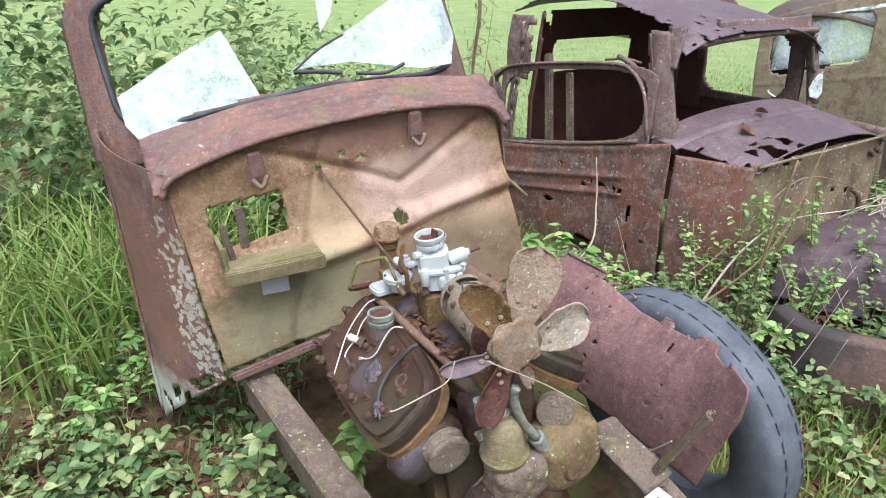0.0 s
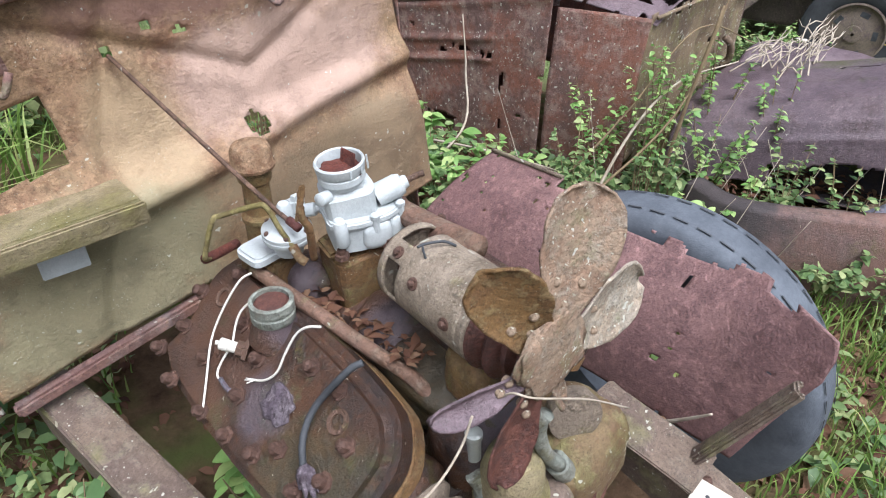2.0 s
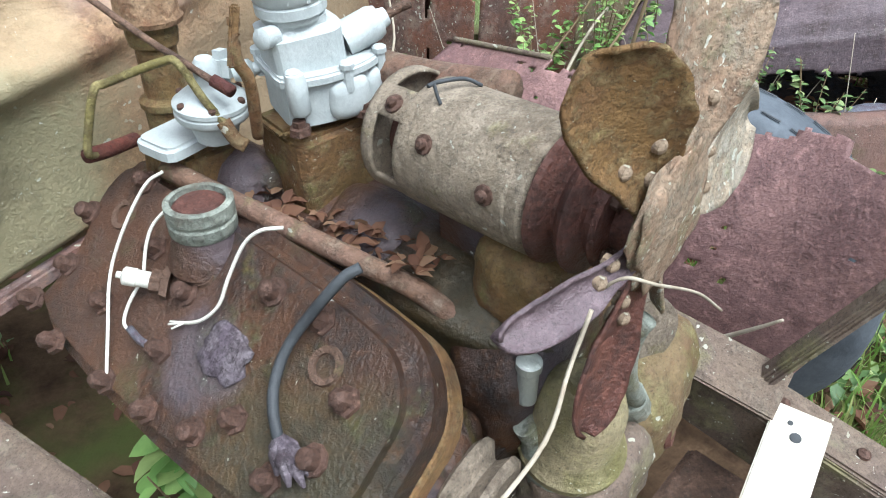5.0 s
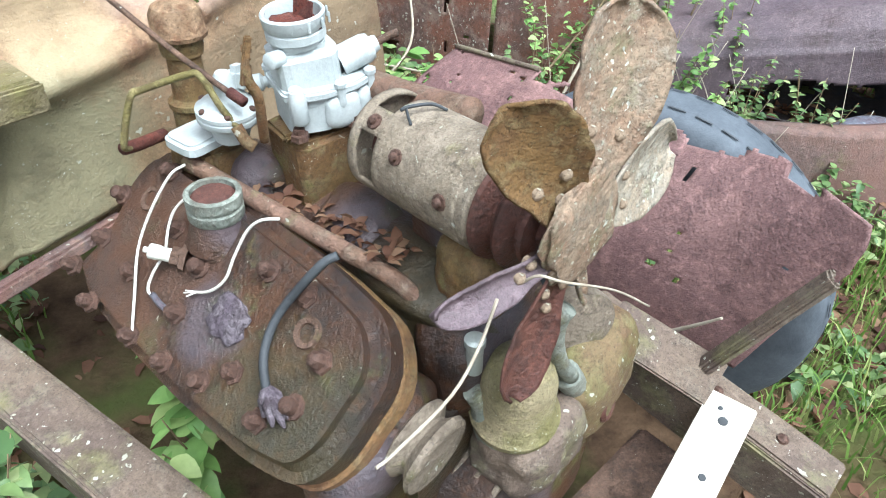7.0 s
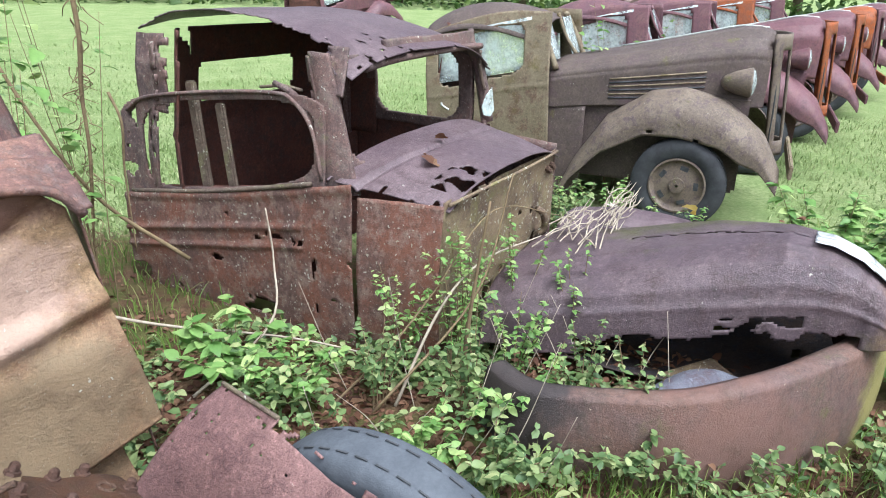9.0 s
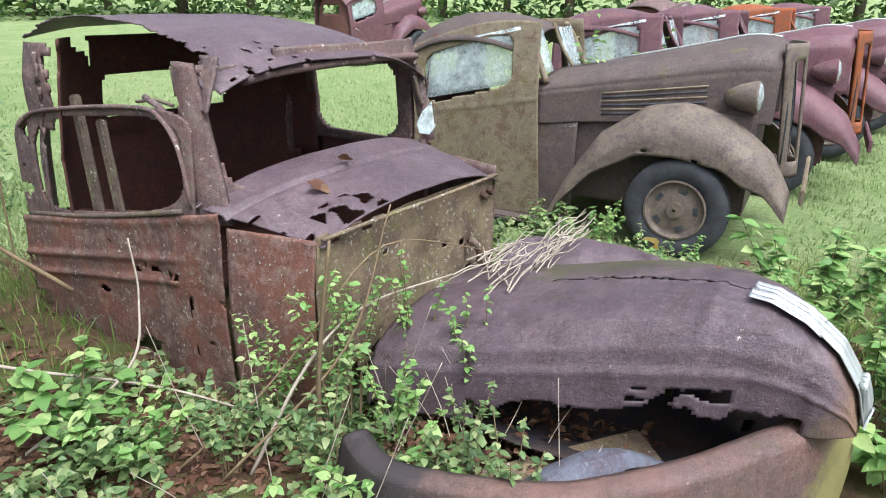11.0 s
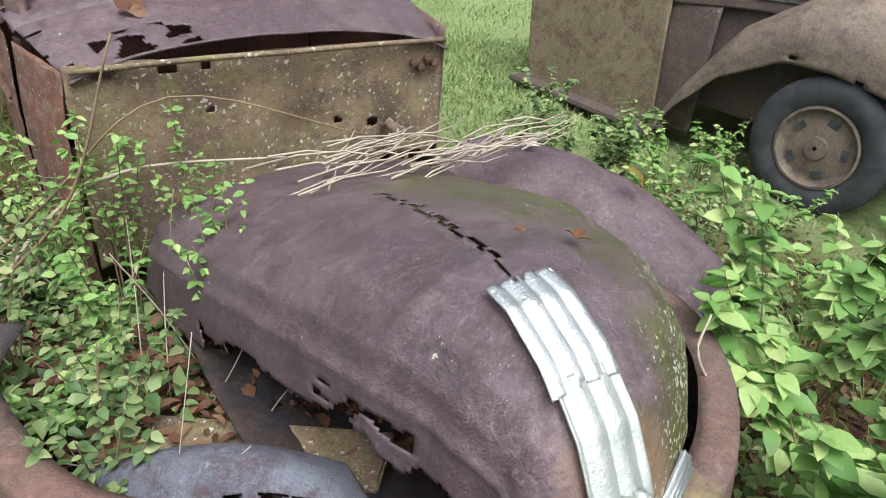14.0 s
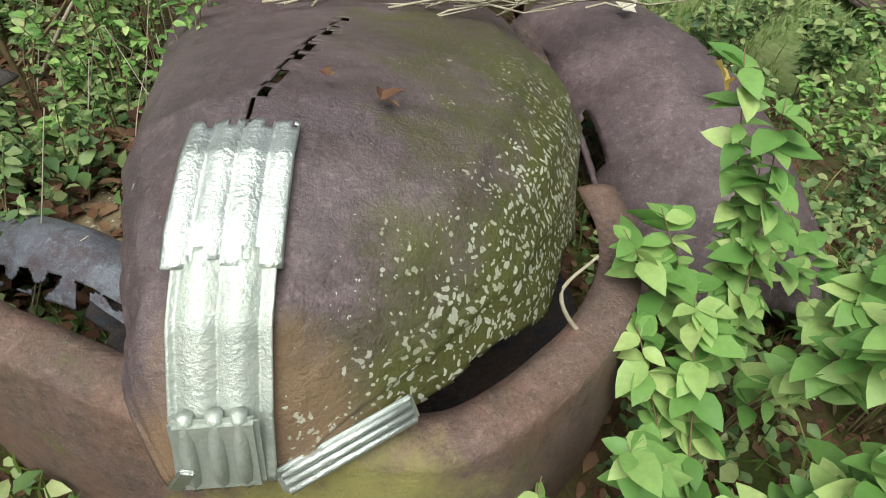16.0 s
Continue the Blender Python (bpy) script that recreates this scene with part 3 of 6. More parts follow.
strip_a, strip_b = M1i @ Vector((0.905, 1.335, 0.468)), M1i @ Vector((0.68, 1.215, 0.395))
strip_m = Matrix.Translation((strip_a + strip_b) / 2) @ (strip_b - strip_a).to_track_quat("Y", "Z").to_matrix().to_4x4()
strip = block("hanging_plate", (0.078, (strip_b - strip_a).length, 0.006), M_board, chassis, strip_m, "whitewashed steel strip with bolt holes", 0.003)
for hx, hy, hr in ((0.0, -0.085, 0.008), (0.012, -0.105, 0.004), (-0.01, 0.02, 0.006)):
    lathe("bolt_hole", [(hr, 0.0), (hr, 0.0042), (hr * 0.7, 0.0045)], M_blackhose, strip, pose(hx, hy, 0), "", 12)
rail("cross_member", (-0.12, -0.98, 0.22), (0.50, -1.0, 0.22), (0.12, 0.08), M_iron)

# ---- engine ----
def plate(name, outline, z0, z1, mat, parent, m, label="", bevel=0.012):
    """A cast plate from its outline in x and y between two heights, with rounded edges."""
    bm = bmesh.new()
    base = bm.faces.new([bm.verts.new((x, y, z0)) for x, y in outline])
    top = bmesh.ops.extrude_face_region(bm, geom=[base])
    for v in top["geom"]:
        if isinstance(v, bmesh.types.BMVert):
            v.co.z = z1
    bmesh.ops.recalc_face_normals(bm, faces=bm.faces[:])
    rim = [e for e in bm.edges if abs(e.verts[0].co.z - z1) < 1e-5 and abs(e.verts[1].co.z - z1) < 1e-5]
    bmesh.ops.bevel(bm, geom=rim, offset=bevel, segments=3, affect="EDGES")
    me = bpy.data.meshes.new(name)
    bm.to_mesh(me)
    bm.free()
    me.materials.append(mat)
    return hang(name, me, parent, label, 0.0, m)


def casting(name, centre, radii, mat, parent, label="", turn=(0, 0, 0), rough=0.05):
    """A lumpy rounded iron casting."""
    bm = bmesh.new()
    bmesh.ops.create_icosphere(bm, subdivisions=4, radius=1.0)
    for v in bm.verts:
        c = v.co.copy()
        k = (abs(c.x) ** 3.2 + abs(c.y) ** 3.2 + abs(c.z) ** 3.2) ** (1 / 3.2)
        c = c / k * (1 + rough * noise.noise(c * 2.3) + rough * 0.4 * noise.noise(c * 6.0))
        v.co = Vector((c.x * radii[0], c.y * radii[1], c.z * radii[2]))
    me = bpy.data.meshes.new(name)
    bm.to_mesh(me)
    bm.free()
    me.materials.append(mat)
    me.polygons.foreach_set("use_smooth", [True] * len(me.polygons))
    return hang(name, me, parent, label, 0.0, pose(*centre, *turn))


def round_outline(pts, r=0.03):
    """A polygon with its corners cut round."""
    out = []
    P = [Vector((*p, 0)) for p in pts]
    for i, p in enumerate(P):
        a, c = (P[i - 1] - p), (P[(i + 1) % len(P)] - p)
        k = min(r, a.length * 0.45, c.length * 0.45)
        a, c = p + a.normalized() * k, p + c.normalized() * k
        for s in (0, 0.33, 0.67, 1):
            q = a * (1 - s) ** 2 + p * 2 * s * (1 - s) + c * s * s
            out.append((q.x, q.y))
    return out


engine = thing("engine", T1, "oily brown rusted side-valve engine with fan and carburettor", "engine")
block("cylinder_block", (0.30, 0.60, 0.30), M_engine, engine, pose(0.15, -0.54, 0.47), "", 0.03)
HEADS = (pose(-0.055, -0.555, 0.725, 0, -36.1, 0), pose(0.42, -0.52, 0.70, 0, 38, 0))
HEAD_OUT = [(-0.105, 0.29), (-0.035, 0.262), (0.06, 0.29), (0.125, 0.265), (0.13, 0.10), (0.13, -0.12), (0.12, -0.235), (0.07, -0.285), (-0.04, -0.285), (-0.09, -0.262), (-0.115, -0.18), (-0.128, -0.03), (-0.132, 0.10), (-0.128, 0.22)]
BOLTS = [(0.027, 0.265), (0.042, 0.121), (-0.12, 0.192), (0.024, 0.04), (-0.041, 0.028), (-0.108, 0.078), (0.08, -0.067), (0.085, -0.138), (-0.042, -0.109), (-0.079, -0.071), (0.038, -0.208), (-0.098, 0.0), (-0.021, -0.21), (-0.062, -0.178), (-0.103, 0.272), (0.098, 0.20), (-0.04, 0.245), (-0.045, 0.15)]
for hi, hm in enumerate(HEADS):
    head = plate("cylinder_head", round_outline(HEAD_OUT, 0.035), -0.05, 0.0, M_engine, engine, hm, "oily brown cylinder head", 0.022)
    plate("head_flange", round_outline([(x * 1.025 - 0.004, y * 1.012) for x, y in HEAD_OUT], 0.03), -0.080, -0.052, M_flange, head, Matrix.Identity(4), "ochre rusted gasket edge", 0.006)
    for i, (bx, by) in enumerate(BOLTS):
        lathe("head_bolt", [(0.0165, -0.004), (0.0155, 0.003), (0.0105, 0.004), (0.0100, 0.016), (0.006, 0.020), (0.0015, 0.021)], M_bolt, head, pose(bx, by, 0, rng0.uniform(-4, 4), rng0.uniform(-4, 4), 40 * i), "", 6 if i % 3 else 9)
    for bx, by in ((0.052, -0.169), (0.055, 0.035), (0.05, 0.205)):
        lathe("plug_well", [(0.021, -0.004), (0.0185, 0.004), (0.012, 0.003), (0.011, -0.012), (0.002, -0.013)], M_iron, head, pose(bx, by, 0), "", 16)
casting("cobweb_clot", (0.0, -0.055, 0.0), (0.026, 0.032, 0.009), M_web, bpy.data.objects["cylinder_head"], "grey-violet matted cobweb", (0, 0, 0), 0.25)
nk = aim((0.010, -0.50, 0.762), (0.020, -0.50, 0.86))
lathe("water_neck", [(0.046, -0.01), (0.040, 0.01), (0.034, 0.03), (0.033, 0.05)], M_engine, engine, nk)
lathe("neck_ring", [(0.0345, 0.030), (0.0365, 0.033), (0.0365, 0.045), (0.0345, 0.047), (0.0345, 0.050), (0.0365, 0.052), (0.0365, 0.066), (0.033, 0.068), (0.029, 0.067), (0.028, 0.05)], M_grey, engine, nk, "grey metal hose ring", 36)
lathe("neck_rust", [(0.029, 0.060), (0.024, 0.064), (0.012, 0.063), (0.002, 0.065)], M_inner, engine, nk, "rust-filled neck", 20)
pb, pt = Vector((-0.042, -0.482, 0.739)), Vector((-0.066, -0.458, 0.752))
lathe("plug_hex", [(0.021, -0.004), (0.019, 0.004), (0.014, 0.005), (0.014, 0.016), (0.010, 0.017)], M_iron, engine, aim(pb, pt), "", 6)
lathe("spark_plug", [(0.0095, 0.012), (0.0095, 0.030), (0.0105, 0.031), (0.0105, 0.044), (0.008, 0.046), (0.004, 0.047), (0.004, 0.052)], M_white, engine, aim(pb, pt), "white porcelain", 18)
# valley between the heads
casting("intake_manifold", (0.20, -0.57, 0.69), (0.10, 0.27, 0.07), M_engine, engine, "", (0, 0, 0), 0.10)
casting("manifold_runner", (0.165, -0.60, 0.735), (0.055, 0.06, 0.04), M_engine, engine, "", (0, -20, 10), 0.08)
casting("manifold_runner", (0.125, -0.42, 0.755), (0.04, 0.05, 0.045), M_engine, engine, "", (0, -20, -10), 0.08)
plate("carburettor_riser", round_outline([(-0.06, -0.055), (0.06, -0.055), (0.06, 0.05), (-0.06, 0.05)], 0.02), -0.10, 0.0, M_ochre, engine, pose(0.198, -0.485, 0.846, 0, 2, -8), "ochre crusted iron riser", 0.008)
block("riser_flange", (0.13, 0.06, 0.012), M_ochre, engine, pose(0.195, -0.49, 0.852, 0, 2, -8), "", 0.005)
casting("front_cover", (0.0, -0.80, 0.60), (0.10, 0.05, 0.07), M_engine, engine, "", (14, -38, 0), 0.06)
casting("front_cover", (0.20, -0.80, 0.63), (0.10, 0.06, 0.10), M_engine, engine, "", (0, 0, 0), 0.08)
# carburettor
carb = plate("carburettor", round_outline([(-0.056, -0.040), (-0.012, -0.052), (0.035, -0.050), (0.066, -0.030), (0.066, 0.03), (0.03, 0.045), (-0.05, 0.045)], 0.016), 0.0, 0.052, M_zinc, engine, pose(0.203, -0.49, 0.858, 0, 2, -14), "pale grey zinc carburettor", 0.005)
plate("bowl_flange", round_outline([(-0.062, -0.046), (-0.012, -0.060), (0.038, -0.056), (0.074, -0.034), (0.074, 0.034), (0.034, 0.05), (-0.056, 0.05)], 0.018), 0.050, 0.060, M_zinc, carb, Matrix.Identity(4), "", 0.003)
plate("upper_body", round_outline([(-0.055, -0.035), (0.02, -0.046), (0.034, -0.02), (0.034, 0.036), (-0.048, 0.042)], 0.016), 0.058, 0.112, M_zinc, carb, pose(0, 0, 0, 0, -3, 0), "", 0.014)
casting("float_bowl", (0.014, -0.045, 0.024), (0.026, 0.016, 0.026), M_zinc, carb, "", (0, 0, 0), 0.03)
casting("float_bowl", (0.052, -0.034, 0.022), (0.020, 0.014, 0.024), M_zinc, carb, "", (0, 0, 30), 0.03)
lathe("bowl_plug", [(0.010, -0.03), (0.012, -0.02), (0.012, 0.012), (0.009, 0.016)], M_zinc, carb, aim((-0.045, -0.048, 0.035), (-0.045, -0.05, 0.0)), "", 12)
lathe("air_horn", [(0.034, 0.108), (0.035, 0.114), (0.0385, 0.116), (0.0385, 0.126), (0.0365, 0.128), (0.0395, 0.132), (0.041, 0.146), (0.0385, 0.149), (0.036, 0.147), (0.033, 0.125), (0.002, 0.121)], M_zinc, carb, pose(-0.014, 0, 0, 0, -2, 0), "", 40)
for k in range(12):
    block("horn_rib", (0.003, 0.004, 0.014), M_zinc, carb, pose(-0.014, 0, 0.138) @ Matrix.Rotation(k * math.pi / 6, 4, "Z") @ pose(0.0405, 0, 0), "", 0.001)
block("choke_flap", (0.004, 0.034, 0.026), M_redrust, carb, pose(-0.004, 0.002, 0.145, 0, 12, 20), "red-rusted choke flap", 0.001)
casting("choke_rust", (-0.018, 0.0, 0.128), (0.030, 0.030, 0.009), M_redrust, carb, "", (0, 0, 0), 0.3)
lathe("fuel_inlet", [(0.020, -0.02), (0.020, 0.018), (0.017, 0.026), (0.012, 0.028), (0.010, 0.036), (0.004, 0.037)], M_zinc, carb, aim((0.050, -0.018, 0.080), (0.085, -0.024, 0.092)), "", 18)
tube("inlet_stub", [(0.082, -0.023, 0.091), (0.100, -0.027, 0.098), (0.112, -0.030, 0.101)], 0.0055, M_iron, carb, "", 8)
lathe("side_boss", [(0.011, 0), (0.011, 0.02), (0.007, 0.022)], M_zinc, carb, aim((-0.05, -0.02, 0.10), (-0.075, -0.035, 0.105)), "", 14)
for sx, sy in ((-0.045, -0.042), (0.012, -0.056), (0.062, -0.040), (0.068, 0.026), (-0.05, 0.042)):
    lathe("screw", [(0.0065, 0.034), (0.0065, 0.060), (0.0085, 0.0605), (0.0085, 0.066), (0.006, 0.068)], M_zinc, carb, pose(sx, sy, 0), "", 8)
for sx, sy in ((-0.05, -0.05), (0.03, -0.055)):
    lathe("base_nut", [(0.013, -0.002), (0.012, 0.006), (0.008, 0.007), (0.008, 0.014)], M_bolt, carb, pose(sx, sy, 0), "", 6)
tube("choke_linkage", [(0.103, -0.515, 1.000), (0.092, -0.520, 0.966), (0.100, -0.520, 0.936), (0.102, -0.510, 0.891), (0.105, -0.500, 0.863)], 0.0065, M_flange, engine, "", 8)
block("linkage_plate", (0.010, 0.006, 0.06), M_flange, engine, Matrix.Translation((0.095, -0.520, 0.985)) @ pose(0, 0, 0, 0, 20, 0), "", 0.002)
# breather, fuel pump and lines
lathe("oil_filler", [(0.031, 0), (0.031, 0.055), (0.035, 0.058), (0.035, 0.066), (0.026, 0.072), (0.025, 0.135), (0.030, 0.139), (0.032, 0.155), (0.031, 0.165)], M_ochre, engine, pose(0.112, -0.27, 0.765, 0, 6, 0), "ochre stained breather pipe", 24)
lathe("filler_cap", [(0.030, 0.163), (0.0405, 0.166), (0.0415, 0.172), (0.038, 0.176), (0.037, 0.198), (0.032, 0.208), (0.018, 0.214), (0.002, 0.215)], M_cap, engine, pose(0.112, -0.27, 0.765, 0, 6, 0), "tan rusted domed cap", 30)
block("pump_foot", (0.085, 0.11, 0.09), M_ochre, engine, pose(0.085, -0.36, 0.775, 0, 8, 10), "", 0.012, 0.9)
plate("pump_base", round_outline([(-0.055, -0.03), (0.045, -0.035), (0.05, 0.035), (-0.045, 0.04)], 0.018), 0, 0.016, M_zinc, engine, pose(0.080, -0.375, 0.822, 0, 6, 15), "", 0.005)
lathe("fuel_pump", [(0.024, -0.03), (0.030, -0.006), (0.041, 0.0), (0.043, 0.004), (0.043, 0.010), (0.0405, 0.012), (0.043, 0.014), (0.043, 0.019), (0.034, 0.026), (0.018, 0.034), (0.014, 0.040), (0.0135, 0.062), (0.009, 0.069), (0.001, 0.070)], M_zinc, engine, pose(0.104, -0.415, 0.862, 4, 4, 0), "pale grey fuel pump", 30)
for k in range(6):
    lathe("pump_screw", [(0.005, 0.016), (0.005, 0.024), (0.003, 0.026)], M_bolt, engine, pose(0.104, -0.415, 0.862, 4, 4, 0) @ pose(0.037 * math.cos(k * 1.047), 0.037 * math.sin(k * 1.047), 0), "", 8)
block("pump_head", (0.034, 0.03, 0.04), M_zinc, engine, pose(0.135, -0.405, 0.905, 0, 12, 20), "", 0.01)
lathe("pump_union", [(0.010, 0), (0.012, 0.008), (0.012, 0.02), (0.007, 0.024), (0.007, 0.035)], M_zinc, engine, aim((0.14, -0.42, 0.90), (0.18, -0.45, 0.905)), "", 10)
tube("fuel_line", [(0.032, -0.300, 0.814), (-0.018, -0.340, 0.838), (-0.016, -0.345, 0.860), (0.009, -0.350, 0.911), (0.024, -0.355, 0.916), (0.070, -0.400, 0.935), (0.081, -0.415, 0.933), (0.086, -0.440, 0.895), (0.094, -0.460, 0.865)], 0.0048, M_olive, engine, "olive copper fuel line", 8)
tube("line_end", [(0.091, -0.458, 0.873), (0.093, -0.470, 0.854), (0.099, -0.480, 0.845)], 0.0085, M_flange, engine, "", 8)
tube("line_union", [(-0.021, -0.335, 0.837), (0.005, -0.320, 0.825), (0.053, -0.290, 0.806)], 0.009, M_redrust, engine, "dark red rusted union", 10)
tube("throttle_rod", [(0.019, 0.0, 1.098), (0.081, -0.300, 0.956), (0.092, -0.400, 0.929), (0.100, -0.450, 0.913)], 0.0042, M_iron, engine, "", 8)
tube("rod_end", [(0.100, -0.446, 0.915), (0.105, -0.470, 0.907)], 0.0075, M_redrust, engine, "", 8, 1)
# generator and fan
ga, gb2 = Vector((0.214, -0.622, 0.866)), Vector((0.210, -0.812, 0.872))
GEN = aim(ga, gb2)


def case_f(u, v):
    a = 2 * math.pi * u
    return (0.0645 * math.cos(a), 0.0645 * math.sin(a), 0.188 * v)


def case_hole(u, v):
    return 0.012 < v * 0.188 < 0.046 and min(abs(u - w) for w in WINDOWS) < 0.085


face = (GEN.to_3x3().inverted() @ Vector((-0.75, -0.1, 0.62)))
face_u = (math.atan2(face.y, face.x) / (2 * math.pi)) % 1.0
WINDOWS = [(face_u + k) % 1.0 for k in (0.075, 0.29, -0.17)]
gen = sheet("generator", case_f, 96, 40, M_gen, engine, "grey-brown generator casing", 0.005, case_hole, 0.0008)
gen.matrix_basis = GEN
lathe("end_plate", [(0.064, 0.0), (0.066, 0.004), (0.066, 0.010), (0.0645, 0.012)], M_gen, gen, Matrix.Identity(4), "", 40, False)
lathe("end_cap", [(0.002, 0.002), (0.05, 0.002), (0.064, 0.006)], M_gen, gen, Matrix.Identity(4), "", 40, False)
lathe("armature", [(0.02, 0.006), (0.035, 0.010), (0.035, 0.06), (0.056, 0.062), (0.056, 0.18), (0.02, 0.182)], M_inner, gen, Matrix.Identity(4), "dark red rusted windings", 28)
lathe("front_plate", [(0.0645, 0.186), (0.0665, 0.188), (0.0665, 0.200), (0.060, 0.206), (0.025, 0.208)], M_gen, gen, Matrix.Identity(4), "", 40, False)
for k, h in ((0.0, 0.085), (0.05, 0.165), (0.3, 0.10), (-0.06, 0.03)):
    a = 2 * math.pi * (face_u + k + 0.02)
    lathe("case_screw", [(0.011, -0.002), (0.010, 0.004), (0.006, 0.005), (0.0055, 0.009), (0.003, 0.011)], M_bolt, gen, Matrix.Rotation(a, 4, "Z") @ pose(0.0645, 0, h, 0, 90, 0), "", 10)
tube("brush_lead", [(0.182, -0.690, 0.949), (0.197, -0.690, 0.947), (0.222, -0.700, 0.943), (0.236, -0.710, 0.933)], 0.0022, M_blackhose, engine, "", 6)
tube("brush_lead", [(0.190, -0.690, 0.948), (0.188, -0.695, 0.939), (0.187, -0.700, 0.931)], 0.0018, M_blackhose, engine, "", 6)
block("generator_bracket", (0.05, 0.15, 0.12), M_engine, engine, pose(0.215, -0.74, 0.775, 0, 0, 0), "", 0.02)
casting("bracket_foot", (0.20, -0.80, 0.76), (0.05, 0.05, 0.06), M_ochre, engine, "", (0, 0, 0), 0.1)
pa = ga + (gb2 - ga).normalized() * 0.205
lathe("generator_pulley", [(0.030, -0.004), (0.062, 0.0), (0.068, 0.004), (0.066, 0.010), (0.049, 0.020), (0.049, 0.024), (0.062, 0.033), (0.064, 0.038), (0.060, 0.042), (0.042, 0.048), (0.041, 0.054), (0.050, 0.058), (0.048, 0.063), (0.028, 0.066), (0.028, 0.090), (0.024, 0.092)], M_pulley, engine, aim(pa, pa + gb2 - ga), "dark red rusted twin pulley", 40)
for k in range(4):
    lathe("pulley_bolt", [(0.008, 0.0), (0.008, 0.007), (0.004, 0.009)], M_bolt, engine, aim(pa, pa + gb2 - ga) @ pose(0.038 * math.cos(k * 1.57 + 0.6), 0.038 * math.sin(k * 1.57 + 0.6), 0.064), "", 6)
FH = Vector((0.202, -0.925, 0.890))
AX = Vector((0, -1, 0))
fan = lathe("fan", [(0.028, -0.012), (0.046, -0.006), (0.050, 0.0), (0.044, 0.004), (0.02, 0.006)], M_fan, engine, aim(FH, FH + AX), "crusted tan sheet-metal fan", 24)
FI = fan.matrix_basis.inverted()
casting("spider", (0.006, 0.004, 0.004), (0.055, 0.062, 0.007), M_fan, fan, "crusted riveted fan centre", (0, 0, 20), 0.22)


def blade(ang, length, width, twist, mat, bend=0.0, stalk=0.034, label=""):
    """One fan blade on its riveted arm; ang runs anticlockwise in the truck's x and z."""
    d = Vector((math.cos(ang), 0, math.sin(ang)))
    side = AX.cross(d).normalized()
    seed = ang * 3.0

    def f(u, v):
        r = 0.015 + (length - 0.015) * v
        w = lerp([(0, stalk), (0.2, stalk * 0.8), (0.36, width * 0.72), (0.55, width * 0.98), (0.78, width), (0.90, width * 0.86), (0.97, width * 0.55), (1, width * 0.2)], v)
        w *= 1 + 0.05 * noise.noise((v * 9, u * 2, seed))
        a = twist * lerp([(0, 0), (0.25, 0.3), (0.5, 1), (1, 1.1)], v)
        s = (u - 0.5) * 2 * w
        cup = -0.012 * (1 - (2 * u - 1) ** 2) * min(1, v * 2)
        return FI @ (FH + d * r + side * (s * math.cos(a)) + AX * (s * math.sin(a) + bend * v * v + cup + 0.002))

    b_ob = sheet("blade", f, 20, 34, mat, fan, label, 0.004, None, 0.0012)
    for ru, rv in ((0.28, 0.42), (0.72, 0.42), (0.5, 0.28)) if width > 0.04 else ((0.35, 0.3), (0.65, 0.4)):
        p = Vector(f(ru, rv))
        lathe("rivet", [(0.0068, -0.006), (0.0066, 0.004), (0.0035, 0.007), (0.001, 0.0075)], M_fan, b_ob, Matrix.Translation(p), "", 10)


blade(radians(64), 0.228, 0.060, -0.30, M_fan, -0.025)
blade(radians(114), 0.178, 0.047, -0.42, M_fandark, -0.030, 0.034, "olive-brown pitted blade")
blade(radians(0), 0.205, 0.054, -0.12, M_fanpale, -0.008, 0.034, "pale lichen-grey blade")
blade(radians(190), 0.168, 0.020, 0.55, M_hood2, -0.035, 0.020, "violet-grey edge-on blade")
blade(radians(242), 0.205, 0.034, 0.25, M_pulley, 0.012, 0.024, "dark red rusted blade")
blade(radians(288), 0.130, 0.020, -0.5, M_fan, 0.0, 0.024)
# wiring pipe, wires and front parts
tube("loom_pipe", [(0.043, -0.378, 0.804), (0.066, -0.50, 0.789), (0.097, -0.645, 0.768), (0.120, -0.72, 0.747), (0.134, -0.785, 0.705), (0.137, -0.828, 0.645), (0.145, -0.853, 0.575), (0.15, -0.87, 0.50)], 0.0122, M_pipe, engine, "brown rusted wiring pipe", 14)
for p in ((0.047, -0.425, 0.791), (0.079, -0.530, 0.758), (0.100, -0.640, 0.748)):
    lathe("grommet", [(0.0085, -0.002), (0.0085, 0.004), (0.005, 0.005), (0.0045, 0.0)], M_iron, engine, aim(p, Vector(p) + Vector((-0.6, -0.5, 0.6))), "", 12)
tube("wire", [(0.031, -0.397, 0.813), (0.008, -0.392, 0.805), (-0.033, -0.395, 0.771), (-0.073, -0.408, 0.732), (-0.110, -0.449, 0.700), (-0.140, -0.479, 0.668)], 0.0021, M_white, engine, "dirty white wire", 6)
tube("wire", [(0.020, -0.477, 0.815), (0.009, -0.461, 0.811), (-0.015, -0.442, 0.789), (-0.034, -0.445, 0.770), (-0.053, -0.461, 0.752)], 0.0021, M_white, engine, "dirty white wire", 6)
tube("wire", [(-0.061, -0.460, 0.741), (-0.082, -0.462, 0.725), (-0.097, -0.469, 0.710), (-0.096, -0.489, 0.705)], 0.0021, M_white, engine, "dirty white wire", 6)
tube("wire_tag", [(-0.096, -0.478, 0.708), (-0.097, -0.498, 0.705), (-0.095, -0.511, 0.703)], 0.0045, M_bluegrey, engine, "blue-grey taped wire end", 8, 2)
